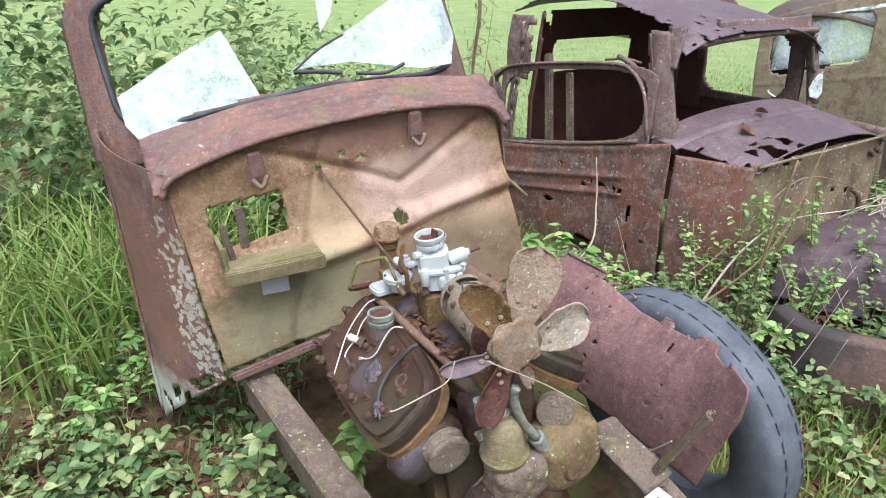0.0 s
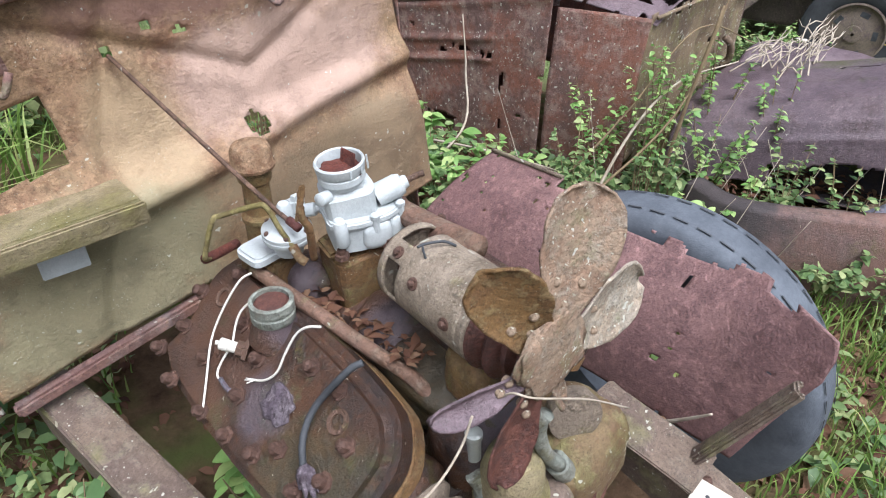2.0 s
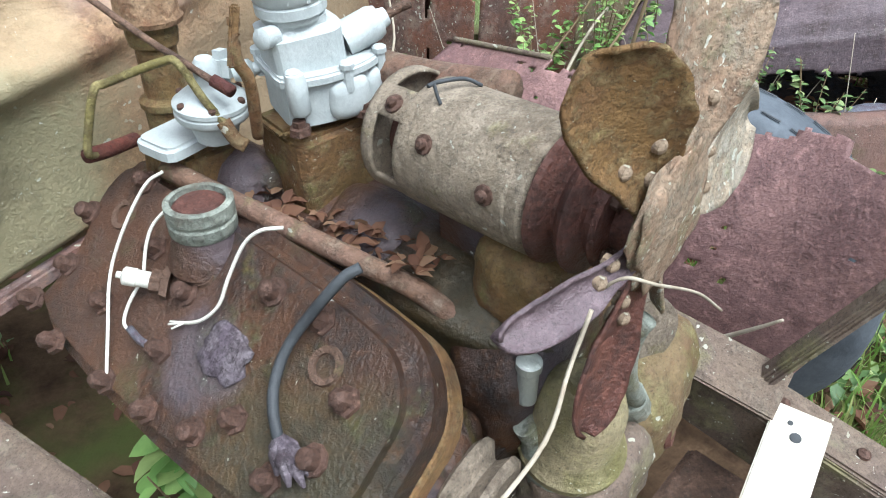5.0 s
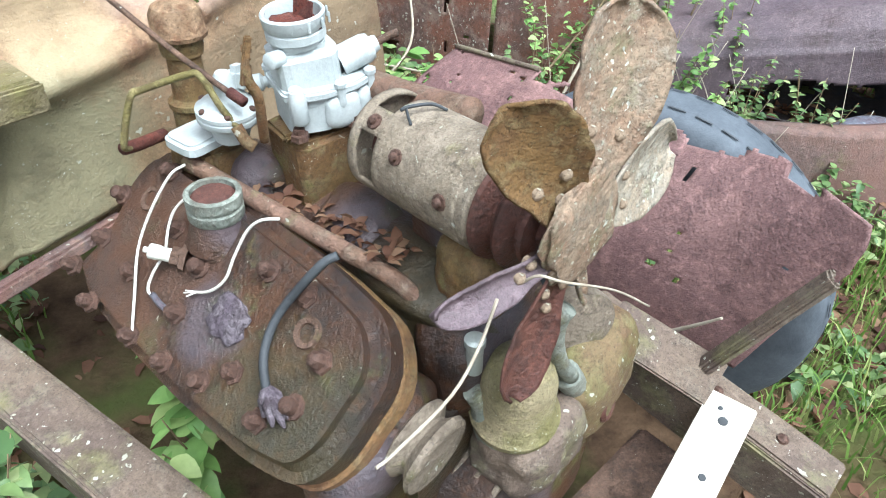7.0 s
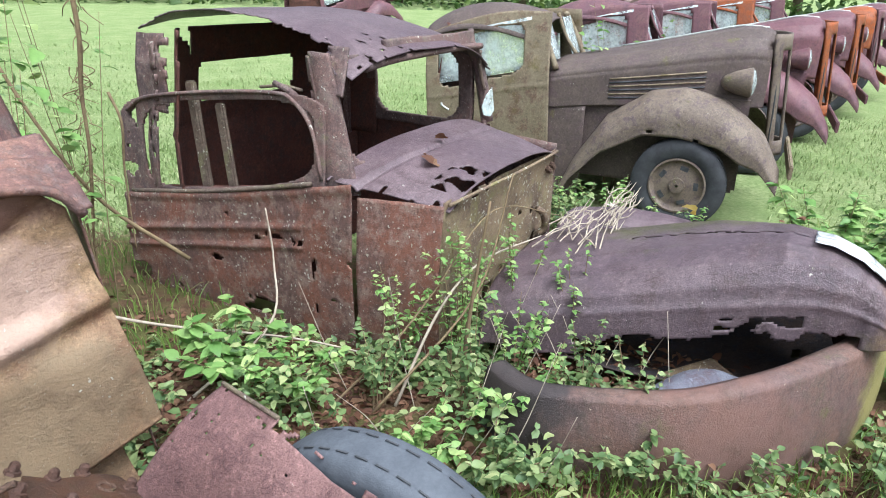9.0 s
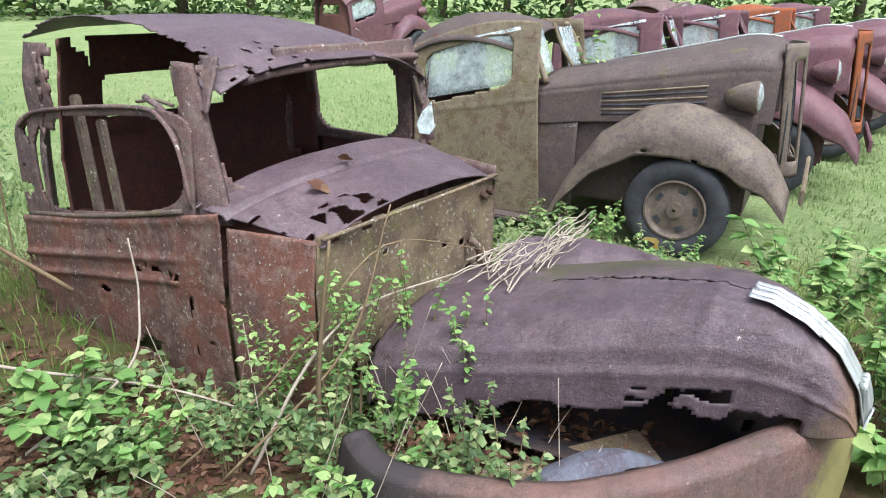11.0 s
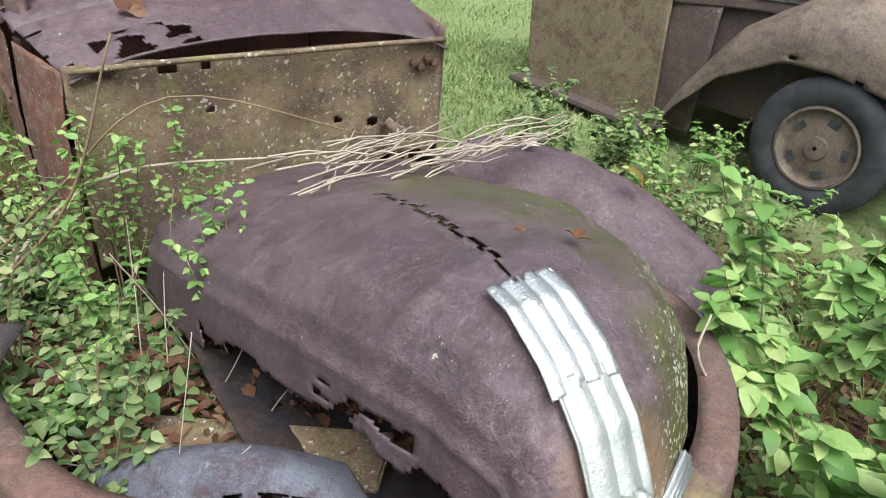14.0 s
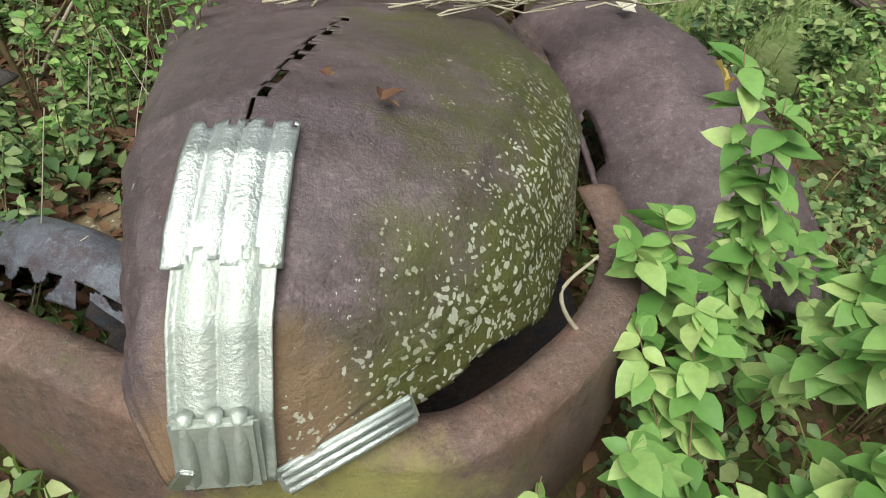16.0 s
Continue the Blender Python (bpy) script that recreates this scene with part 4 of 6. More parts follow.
tube("wire", [(0.042, -0.614, 0.831), (0.026, -0.597, 0.829), (0.011, -0.583, 0.813), (-0.012, -0.577, 0.782), (-0.032, -0.577, 0.757), (-0.050, -0.562, 0.739), (-0.063, -0.533, 0.726)], 0.0022, M_white, engine, "dirty white wire", 6)
for dx, dy in ((-14, 8), (-16, -6), (-8, 12)):
    tube("wire_strand", [(-0.059, -0.543, 0.731), Vector((-0.064, -0.536, 0.729)) + Vector((dx * 0.0006, dy * 0.0006, 0.002))], 0.0012, M_white, engine, "", 5, 1)
tube("cable", [(0.043, -0.727, 0.842), (0.027, -0.718, 0.834), (-0.001, -0.699, 0.799), (-0.029, -0.689, 0.769), (-0.053, -0.694, 0.746), (-0.070, -0.710, 0.734), (-0.082, -0.729, 0.721)], 0.0055, M_blackhose, engine, "black cable with frayed end", 8)
for k in range(7):
    a = k * 0.9
    tube("frayed_cloth", [(-0.080, -0.727, 0.722), Vector((-0.085, -0.742, 0.713)) + Vector((0.006 * math.cos(a), 0.010 * math.sin(a), 0.004)), Vector((-0.091, -0.756, 0.702)) + Vector((0.012 * math.cos(a), 0.020 * math.sin(a), 0.004))], [0.005, 0.009, 0.002], M_web, engine, "grey-violet frayed cloth", 6, 1)
for pc, pr in (((0.034, -0.885, 0.617), 0.056), ((0.155, -0.90, 0.40), 0.075)):
    pc = Vector(pc)
    lathe("pump_pulley", [(pr * 0.9, -0.075), (pr, -0.070), (pr * 0.74, -0.056), (pr * 0.74, -0.052), (pr, -0.042), (pr, -0.036), (pr * 0.74, -0.026), (pr * 0.74, -0.022), (pr * 0.98, -0.010), (pr * 0.96, -0.003), (pr * 0.86, 0.0), (pr * 0.5, -0.004), (0.012, -0.002), (0.002, -0.002)], M_pulleygrey, engine, aim(pc, pc + Vector((0.02, -0.2, -0.03))), "grey-brown grooved pulley", 36)
casting("distributor_base", (0.195, -0.895, 0.50), (0.078, 0.062, 0.070), M_rail, engine, "white-lichened iron casting", (0, 0, 0), 0.12)
lathe("distributor", [(0.060, 0), (0.062, 0.012), (0.050, 0.03), (0.049, 0.085), (0.040, 0.115), (0.022, 0.128), (0.020, 0.14), (0.006, 0.142)], M_cream, engine, aim((0.172, -0.885, 0.565), (0.168, -0.90, 0.72)), "yellow-grey distributor housing", 28)
lathe("oil_cup", [(0.010, 0), (0.010, 0.012), (0.012, 0.013), (0.012, 0.018), (0.004, 0.02)], M_zinc, engine, aim((0.166, -0.905, 0.70), (0.165, -0.91, 0.74)), "", 10)
lathe("water_elbow", [(0.0135, -0.03), (0.014, 0.0), (0.020, 0.012), (0.030, 0.04), (0.036, 0.07), (0.034, 0.09), (0.022, 0.104), (0.002, 0.108)], M_grey, engine, aim((0.133, -0.862, 0.604), (0.190, -0.905, 0.431)), "grey-green elbow", 26)
tube("hose", [(0.200, -0.930, 0.784), (0.193, -0.925, 0.767), (0.197, -0.920, 0.725), (0.213, -0.920, 0.668), (0.245, -0.920, 0.609)], 0.0115, M_grey, engine, "grey ribbed hose", 10)
tube("hose", [(0.247, -0.910, 0.605), (0.275, -0.915, 0.543), (0.302, -0.920, 0.464)], 0.020, M_grey, engine, "grey ribbed hose", 12)
casting("water_pump", (0.335, -0.86, 0.50), (0.105, 0.085, 0.10), M_pumpbody, engine, "olive-brown water pump body", (0, 0, 10), 0.08)
lathe("pump_disc", [(0.045, -0.02), (0.048, 0.0), (0.046, 0.01), (0.02, 0.014), (0.002, 0.014)], M_pulleygrey, engine, aim((0.321, -0.880, 0.629), Vector((0.321, -0.880, 0.629)) + Vector((-0.1, -0.2, 0.05))), "", 26)
lathe("filler_cup", [(0.030, -0.02), (0.031, 0.012), (0.026, 0.018), (0.020, 0.016), (0.019, -0.01), (0.001, -0.011)], M_pulley, engine, aim((0.323, -0.930, 0.484), Vector((0.323, -0.930, 0.484)) + Vector((0.06, -0.2, 0.03))), "dark red cup", 20)
lathe("vent_stub", [(0.011, 0), (0.011, 0.045), (0.0135, 0.047), (0.0135, 0.056), (0.009, 0.058), (0.002, 0.058)], M_dull, engine, aim((0.131, -0.850, 0.666), (0.134, -0.850, 0.725)), "", 16)
tube("torque_tube", [(0.268, -0.460, 0.881), (0.270, -0.600, 0.894), (0.268, -0.720, 0.916)], 0.021, M_pipe, engine, "", 14)
tube("bent_twig", [(0.054, -0.950, 0.924), (0.033, -0.950, 0.882), (-0.023, -0.970, 0.883), (-0.087, -0.970, 0.872), (-0.107, -0.970, 0.873)], 0.0017, M_twig, engine, "dry stalk hung on the fan", 6)
tube("bent_twig", [(0.131, -0.900, 0.833), (0.132, -0.930, 0.882), (0.156, -0.950, 0.870), (0.266, -0.950, 0.776), (0.367, -0.950, 0.671)], 0.0016, M_twig, engine, "", 6)
casting("timing_case", (0.20, -0.86, 0.36), (0.14, 0.08, 0.12), M_engine, engine, "", (0, 0, 0), 0.06)

# ---- loose inner panel and wheel ----
panel = thing("fender_panel", T1, "pitted maroon rusted fender panel leaning on a tyre", "panel")


def panel_f(u, v):
    u = u * (1 - 0.10 * max(0.0, 0.7 - v) - 0.25 * max(0.0, v - 0.86) ** 1.5)
    top = Vector((lerp([(0, 0.812), (0.35, 0.80), (0.8, 0.775), (1, 0.712)], u), -0.159 - 0.957 * u, lerp([(0, 0.625), (0.3, 0.66), (0.5, 0.645), (0.82, 0.70), (1, 0.68)], u)))
    low = Vector((lerp([(0, 0.56), (1, 0.66)], u), -0.02 - 1.07 * u, lerp([(0, 0.36), (0.5, 0.34), (1, 0.33)], u)))
    p = low.lerp(top, v)
    return p + Vector((-0.035 * math.sin(u * 3.1) * math.sin(v * 3.1), 0, 0.03 * math.sin(v * 3.1)))


def panel_hole(u, v):
    p = Vector(panel_f(u, v))
    if v > 0.93 and 0.27 < u < 0.95 and noise.noise((u * 22, v * 7, 4)) > -0.1:
        return True
    return noise.noise(p * 40) > 0.64


sheet("panel_skin", panel_f, 110, 60, M_sheet, panel, "", 0.004, panel_hole, 0.003)
tube("rolled_edge", [Vector(panel_f(u, 1.0)) + Vector((0, 0, 0.004)) for u in (0.0, 0.05, 0.12, 0.2, 0.27)], 0.006, M_rail, panel)


def wheel(name, m, r, w, label, rim=True, group="", bald=False):
    """An upright wheel about its own x axis: tyre, tread and pressed disc."""
    ob = thing(name, m, label, "wheel" if rim else "tyre", group)
    turn = pose(0, 0, 0, 0, 90, 0)
    pr = [(0.60, -0.38), (0.72, -0.50), (0.86, -0.50), (0.95, -0.42), (0.985, -0.34), (0.985, -0.20), (0.97, -0.19), (0.97, -0.15), (1.0, -0.14), (1.0, -0.03), (0.975, -0.02), (0.975, 0.02), (1.0, 0.03), (1.0, 0.14), (0.97, 0.15), (0.97, 0.19), (0.985, 0.2), (0.985, 0.34), (0.95, 0.42), (0.86, 0.5), (0.72, 0.5), (0.60, 0.38), (0.585, 0.0), (0.60, -0.38)]
    if bald:
        pr = [(0.60, -0.38), (0.72, -0.50), (0.84, -0.52), (0.92, -0.47), (0.965, -0.40), (0.985, -0.30), (0.995, -0.15), (1.0, 0.0), (0.995, 0.15), (0.985, 0.30), (0.965, 0.40), (0.92, 0.47), (0.84, 0.52), (0.72, 0.50), (0.60, 0.38), (0.585, 0.0), (0.60, -0.38)]
    ty = lathe("tyre", [(a * r, b_ * w) for a, b_ in pr], M_rubber if bald else M_tyre, ob, turn, "", 64, False)
    lug = mesh_of("tread_lug", [(0.0, -0.004, r * 0.97), (0.0, 0.004, r * 0.97), (w * 0.15, 0.004, r * 0.985), (w * 0.15, -0.004, r * 0.985), (0.0, -0.004, r * 0.99), (0.0, 0.004, r * 0.99), (w * 0.15, 0.004, r * 1.003), (w * 0.15, -0.004, r * 1.003)], [(4, 5, 6, 7), (0, 1, 5, 4), (1, 2, 6, 5), (2, 3, 7, 6), (3, 0, 4, 7)], M_tyre, False)
    slit = mesh_of("tread_slit", [(-0.002, -0.017, r * 0.9965), (0.002, -0.017, r * 0.9965), (0.002, 0.017, r * 0.9965), (-0.002, 0.017, r * 0.9965), (-0.002, -0.017, r * 0.9995), (0.002, -0.017, r * 0.9995), (0.002, 0.017, r * 0.9995), (-0.002, 0.017, r * 0.9995)], [(4, 5, 6, 7), (0, 1, 5, 4), (1, 2, 6, 5), (2, 3, 7, 6), (3, 0, 4, 7)], M_blackhose, False)
    for k in range(48 if bald else 0):
        hang("tread_slit", slit, ob, "", 0.0, Matrix.Rotation(k * math.pi / 24, 4, "X") @ pose(w * 0.22, 0, 0))
        hang("tread_slit", slit, ob, "", 0.0, Matrix.Rotation(k * math.pi / 24 + 0.06, 4, "X") @ pose(-w * 0.22, 0, 0))
    for k in range(0 if bald else 48):
        for s in (0, 1):
            hang("tread_lug", lug, ob, "", 0.0, Matrix.Rotation(k * math.pi / 24 + s * 0.06, 4, "X") @ pose(w * 0.2 if s else -w * 0.35, 0, 0))
    if rim:
        d = lathe("rim", [(0.60 * r, -0.44 * w), (0.56 * r, -0.46 * w), (0.54 * r, -0.36 * w), (0.50 * r, -0.28 * w), (0.45 * r, -0.26 * w), (0.30 * r, -0.36 * w), (0.17 * r, -0.38 * w), (0.16 * r, -0.46 * w), (0.03 * r, -0.48 * w)], M_fend3, ob, turn, "tan rusted pressed steel rim", 40, False)
        for k in range(5):
            a = k * 2 * math.pi / 5 + 0.6
            block("hand_hole", (0.006, 0.17 * r, 0.10 * r), M_blackhose, d, turn.inverted() @ pose(-0.325 * w, 0.385 * r * math.cos(a), 0.385 * r * math.sin(a), math.degrees(a) + 90, 0, 0), "", 0.02)
    return ob


wheel("tyre", T1 @ pose(0.868, -0.683, 0.262, 0, 0, 8.6), 0.409, 0.15, "worn grey black rubber tyre standing upright", False, "", True)

# ---- second truck cab ----
cab = thing("truck_cab", T2, "gutted purple-brown rusted truck cab with torn roof", "truck cab")


BELT = [(-0.06, 0.83), (0.15, 0.78), (0.74, 0.655), (1.54, 0.52)]


def door_skin(u, v):
    y = -0.06 + 1.60 * u
    z = -0.14 + (lerp(BELT, y) + 0.14) * v
    x = -0.735 - 0.03 * math.sin(v * 2.6) - 0.02 * u
    zz = lerp([(0, 0.53), (1, 0.22)], u)
    k = 1.0 if y > 0.24 else 0.15
    x -= k * (0.016 * math.exp(-((z - zz) / 0.014) ** 2) + 0.016 * math.exp(-((z - zz - 0.10) / 0.014) ** 2)) + 0.01 * math.exp(-((z - lerp(BELT, y) + 0.02) / 0.02) ** 2)
    return (x, y, z)


def door_hole(u, v):
    x, y, z = door_skin(u, v)
    if 0.155 < y < 0.185 and noise.noise((y * 30, z * 9, 1)) > 0.28 and z < 0.6:
        return True
    if z < 0.12 and noise.noise((y * 5, z * 6, 8)) > 0.22:
        return True
    return noise.noise((y * 9, z * 12, 5)) > 0.66 or (0.2 < y < 0.5 and abs(z - 0.49) < 0.012 and noise.noise((y * 30, 0, 1)) > 0)


sheet("door", door_skin, 110, 70, M_door2, cab, "red-brown rusted door with pale worn paint", 0.006, door_hole, 0.005)
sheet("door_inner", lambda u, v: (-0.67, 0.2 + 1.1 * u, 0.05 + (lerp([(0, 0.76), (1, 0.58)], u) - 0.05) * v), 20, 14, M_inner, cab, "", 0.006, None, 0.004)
def door_frame(u, v):
    y = 0.10 + 1.44 * u
    z0, z1 = lerp(BELT, y) - 0.01, lerp([(0.1, 1.20), (0.4, 1.192), (0.85, 1.15), (1.3, 1.09), (1.54, 1.03)], y)
    z = z0 + (z1 - z0) * v
    return (-0.745 + 0.05 * max(0.0, z - 0.8), y, z)


def frame_gap(u, v):
    x, y, z = door_frame(u, v)
    lo, hi = lerp(BELT, y) + 0.022, lerp([(0.1, 1.165), (0.4, 1.155), (0.85, 1.11), (1.3, 1.035), (1.54, 0.98)], y)
    if abs((y - 0.76) / 0.60) ** 5 + abs((z - (lo + hi) / 2) / ((hi - lo) / 2)) ** 5 < 1:
        return True
    top = lerp([(0.1, 1.20), (0.4, 1.192), (0.85, 1.15), (1.3, 1.09), (1.54, 1.03)], y)
    if z > (lo + top) / 2 and abs((y - 0.82) / 0.72) ** 7 + abs((z - (lo + top) / 2) / ((top - lo) / 2)) ** 7 > 1.02:
        return True
    return y > 1.40 and noise.noise((y * 9, z * 14, 6)) > 0.22


sheet("window_frame", door_frame, 120, 60, M_cab2, cab, "bent purple rusted window frame", 0.016, frame_gap, 0.004)
tube("frame_edge", [(-0.752, 1.46, 0.99), (-0.750, 1.30, 1.075), (-0.745, 0.85, 1.145), (-0.742, 0.42, 1.186), (-0.742, 0.28, 1.165), (-0.745, 0.17, 1.05), (-0.750, 0.115, 0.82)], 0.010, M_cab2, cab, "", 8)
tube("door_sill", [(-0.765, 1.48, 0.54), (-0.765, 0.9, 0.635), (-0.762, 0.4, 0.742), (-0.76, 0.17, 0.795)], 0.012, M_rail, cab)
tube("window_frame", [(-0.70, 0.42, 1.225), (-0.72, 0.26, 1.17), (-0.73, 0.15, 0.98), (-0.735, 0.12, 0.80)], 0.014, M_cab2, cab)


def apillar(u, v):
    z = 0.76 + 0.62 * v
    y = lerp([(0, -0.05), (0.3, 0.0), (1, 0.10)], v) + (0.17 - 0.05 * v) * u
    return (-0.715 + 0.04 * (1 - u) * (1 - v) - 0.02 * math.sin(3.1 * u) + 0.03 * v, y, z)


sheet("pillar", apillar, 10, 34, M_cab2, cab, "", 0.03, lambda u, v: u > 0.75 and noise.noise((u * 5, v * 14, 3)) > 0.2, 0.006)


def surround(u, v):
    x, z = -0.715 + 1.535 * u, 0.82 + 0.60 * v
    k = abs(x - 0.05) / 0.77
    return (x, -0.05 + 0.22 * (z - 0.82) + 0.14 * k ** 4, z)


def surround_hole(u, v):
    x, _, z = surround(u, v)
    return abs((x - 0.06) / 0.685) ** 7 + abs((z - 1.10) / 0.235) ** 7 < 1 or (z > 1.36 and x < -0.3) or (x < -0.3 and z > 1.3 and noise.noise((x * 20, z * 20, 3)) > 0.1)


sheet("windscreen_surround", surround, 110, 50, M_cab2, cab, "dark rusted windscreen surround with lichen", 0.03, surround_hole, 0.004)
block("post", (0.05, 0.06, 0.72), M_cab2, cab, pose(0.73, 1.12, 1.03, 0, 0, 0), "", 0.01)
block("post", (0.035, 0.06, 0.72), M_rail, cab, pose(-0.68, 0.98, 0.82, -6, 0, 0), "", 0.008)
block("post", (0.03, 0.055, 0.46), M_rail, cab, pose(-0.69, 0.78, 0.86, -7, 0, 0), "", 0.008)


def cowl2(u, v):
    x = (-1 + 2 * u)
    w = lerp([(0, 0.64), (0.5, 0.70), (1, 0.76)], v)
    y = -0.50 + 0.58 * v - 0.02 * (1 - abs(x))
    edge = abs(x) ** 4
    z = lerp([(0, 0.80), (0.5, 0.86), (1, 0.905)], v) + 0.055 * (1 - x * x) - 0.05 * edge - 0.05 * (1 - u) * v * 0.5
    groove = -0.022 * math.exp(-((v - 0.62 - 0.12 * x * x) / 0.025) ** 2)
    return (x * w, y, z + groove)


def cowl2_hole(u, v):
    x, y, z = cowl2(u, v)
    if abs(v - 0.60 - 0.12 * (2 * u - 1) ** 2) < 0.02 and 0.3 < u < 0.75 and noise.noise((u * 14, v * 20, 1)) > -0.05:
        return True
    if 0.08 < u < 0.3 and 0.02 < v < 0.3:
        return noise.noise((u * 16, v * 10, 6)) > 0.05
    return u < 0.03 and noise.noise((u * 9, v * 12, 2)) > 0.2


sheet("cowl", cowl2, 120, 60, M_hood2, cab, "violet-grey rusted cowl top with holes", 0.006, cowl2_hole, 0.003)
tube("cowl_bead", [(-0.64, -0.50, 0.785), (-0.3, -0.525, 0.80), (0, -0.53, 0.80), (0.3, -0.525, 0.80), (0.63, -0.49, 0.785)], 0.009, M_fire2, cab)


def firewall2(u, v):
    x = -0.655 + 1.29 * u
    z0 = lerp([(0, 0.06), (0.3, 0.18), (0.55, 0.19), (0.8, 0.30), (1, 0.32)], u)
    z = z0 + (0.795 - z0) * v
    dent = 0.03 * math.exp(-((x - 0.1) / 0.12) ** 2 - ((z - 0.5) / 0.16) ** 2) + 0.03 * math.exp(-((x - 0.42) / 0.05) ** 2 - ((z - 0.42) / 0.1) ** 2)
    return (x, -0.475 + dent + 0.012 * noise.noise((x * 6, z * 6, 9)), z)


def fw2_hole(u, v):
    x, _, z = firewall2(u, v)
    for hx, hz, hr in ((0.2, 0.52, 0.014), (0.34, 0.50, 0.02), (-0.02, 0.27, 0.022), (0.55, 0.68, 0.012), (-0.25, 0.62, 0.012)):
        if (x - hx) ** 2 + (z - hz) ** 2 < hr * hr:
            return True
    return (v < 0.08 and noise.noise((u * 12, v * 3, 5)) > 0) or (u < 0.32 and v > 0.93 and noise.noise((u * 20, 0, 4)) > 0)


sheet("firewall", firewall2, 90, 60, M_fire2, cab, "brown firewall crusted with pale lichen", 0.005, fw2_hole, 0.004)
for hx, hz in ((0.5, 0.71), (0.53, 0.69), (0.56, 0.72), (0.59, 0.70)):
    lathe("stud", [(0.018, 0), (0.016, 0.03), (0.008, 0.034)], M_iron, cab, aim((hx, -0.47, hz), (hx, -0.6, hz)), "", 8)
tube("dent_handle", [(0.39, -0.49, 0.50), (0.42, -0.52, 0.46), (0.45, -0.52, 0.38), (0.44, -0.49, 0.33)], 0.02, M_fire2, cab)
sheet("cowl_side", lambda u, v: (-0.735 + 0.08 * (1 - u) - 0.02 * math.sin(v * 3), -0.48 + 0.40 * u, -0.02 + lerp([(0, 0.80), (1, 0.79)], u) * v), 24, 40, M_door2, cab, "red-brown cowl side panel", 0.005, lambda u, v: noise.noise((u * 5, v * 8, 9)) > 0.7, 0.006)
sheet("cowl_side", lambda u, v: (0.735 - 0.10 * (1 - u), -0.48 + 0.5 * u, 0.15 + 0.68 * v), 12, 16, M_cab2, cab, "", 0.005, None, 0.004)
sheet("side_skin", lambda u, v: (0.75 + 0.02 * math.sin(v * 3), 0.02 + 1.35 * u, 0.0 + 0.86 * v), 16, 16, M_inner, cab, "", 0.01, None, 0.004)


def back_wall(u, v):
    a = (u - 0.5) * 2
    z = -0.05 + 1.47 * v
    return (0.76 * a * (1 - 0.08 * max(0, z - 0.9)), 1.34 - 0.28 * abs(a) ** 5 - 0.10 * max(0, z - 0.85) + 0.012 * math.exp(-((z - 0.88) / 0.015) ** 2), z)


def back_hole(u, v):
    x, _, z = back_wall(u, v)
    return (abs(x) / 0.385) ** 8 + (abs(z - 1.115) / 0.118) ** 8 < 1 or (v > 0.9 and u < 0.2 and noise.noise((u * 9, v * 9, 1)) > 0)


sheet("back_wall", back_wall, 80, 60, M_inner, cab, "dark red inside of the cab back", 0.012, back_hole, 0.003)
sheet("rear_corner", lambda u, v: (-0.76 + 0.12 * u * u + 0.05 * max(0, v - 0.6), 1.45 - 0.2 * (1 - u) - 0.12 * v + 0.05, 0.0 + 1.36 * v), 12, 50, M_cab2, cab, "", 0.01, lambda u, v: (u < 0.4 and noise.noise((u * 5, v * 18, 1)) > 0.1) or (v < 0.2 and noise.noise((u * 5, v * 9, 3)) > 0.1), 0.01)


def roof(u, v):
    x = -0.74 + 1.48 * u
    k = (x / 0.74)
    y = 0.03 + 1.30 * v - 0.03 * (1 - k * k)
    z = 1.535 - 0.17 * abs(k) ** 3.2 * (1.0 if x > 0 else lerp([(0, 1.0), (0.12, 0.8), (0.4, 0.12), (0.85, 0.10), (1, 0.4)], v)) - 0.17 * (1 - v) ** 3.2 - 0.16 * max(0, v - 0.6) ** 2 * 6 * 0.4
    curl = max(0, 0.16 - u) * 0.35 * math.sin(min(1, v * 1.1) * 3.0)
    return (x, y, z + curl * 0.35)


def roof_hole(u, v):
    tear = lerp([(0, 0.06), (0.10, 0.05), (0.16, 0.14), (0.3, 0.11), (0.5, 0.07), (0.8, 0.04), (1, 0.02)], v) + 0.03 * noise.noise((v * 22, 0, 3)) + 0.015 * noise.noise((v * 60, 0, 3))
    if u < tear:
        return True
    return (u < 0.4 and v < 0.2 and noise.noise((u * 35, v * 40, 2)) > 0.42) or (v < 0.012 and noise.noise((u * 30, 0, 1)) > 0.3)


sheet("roof", roof, 110, 80, M_hood2, cab, "dark violet rusted roof with a torn curled edge", 0.006, roof_hole, 0.004)
tube("header", [(-0.50, 0.05, 1.30), (-0.3, 0.04, 1.325), (0, 0.03, 1.34), (0.4, 0.04, 1.345), (0.68, 0.07, 1.335)], 0.018, M_cab2, cab, "", 8)
sheet("torn_pillar_top", lambda u, v: (-0.70 + 0.10 * v + 0.02 * u, 0.02 + 0.20 * u + 0.04 * v, 1.20 + 0.20 * v), 16, 16, M_cab2, cab, "", 0.012, lambda u, v: u > 0.55 + 0.3 * (1 - v) + 0.25 * noise.noise((u * 4, v * 9, 2)), 0.005)
sheet("far_door_frame", lambda u, v: (0.745 - 0.06 * max(0.0, v - 0.4), 0.14 + 0.80 * u, 0.80 + 0.56 * v), 50, 36, M_cab2, cab, "rusted window frame of the opposite door", 0.03, lambda u, v: abs((u - 0.52) / 0.40) ** 5 + abs((v - 0.50) / 0.40) ** 5 < 1, 0.004)
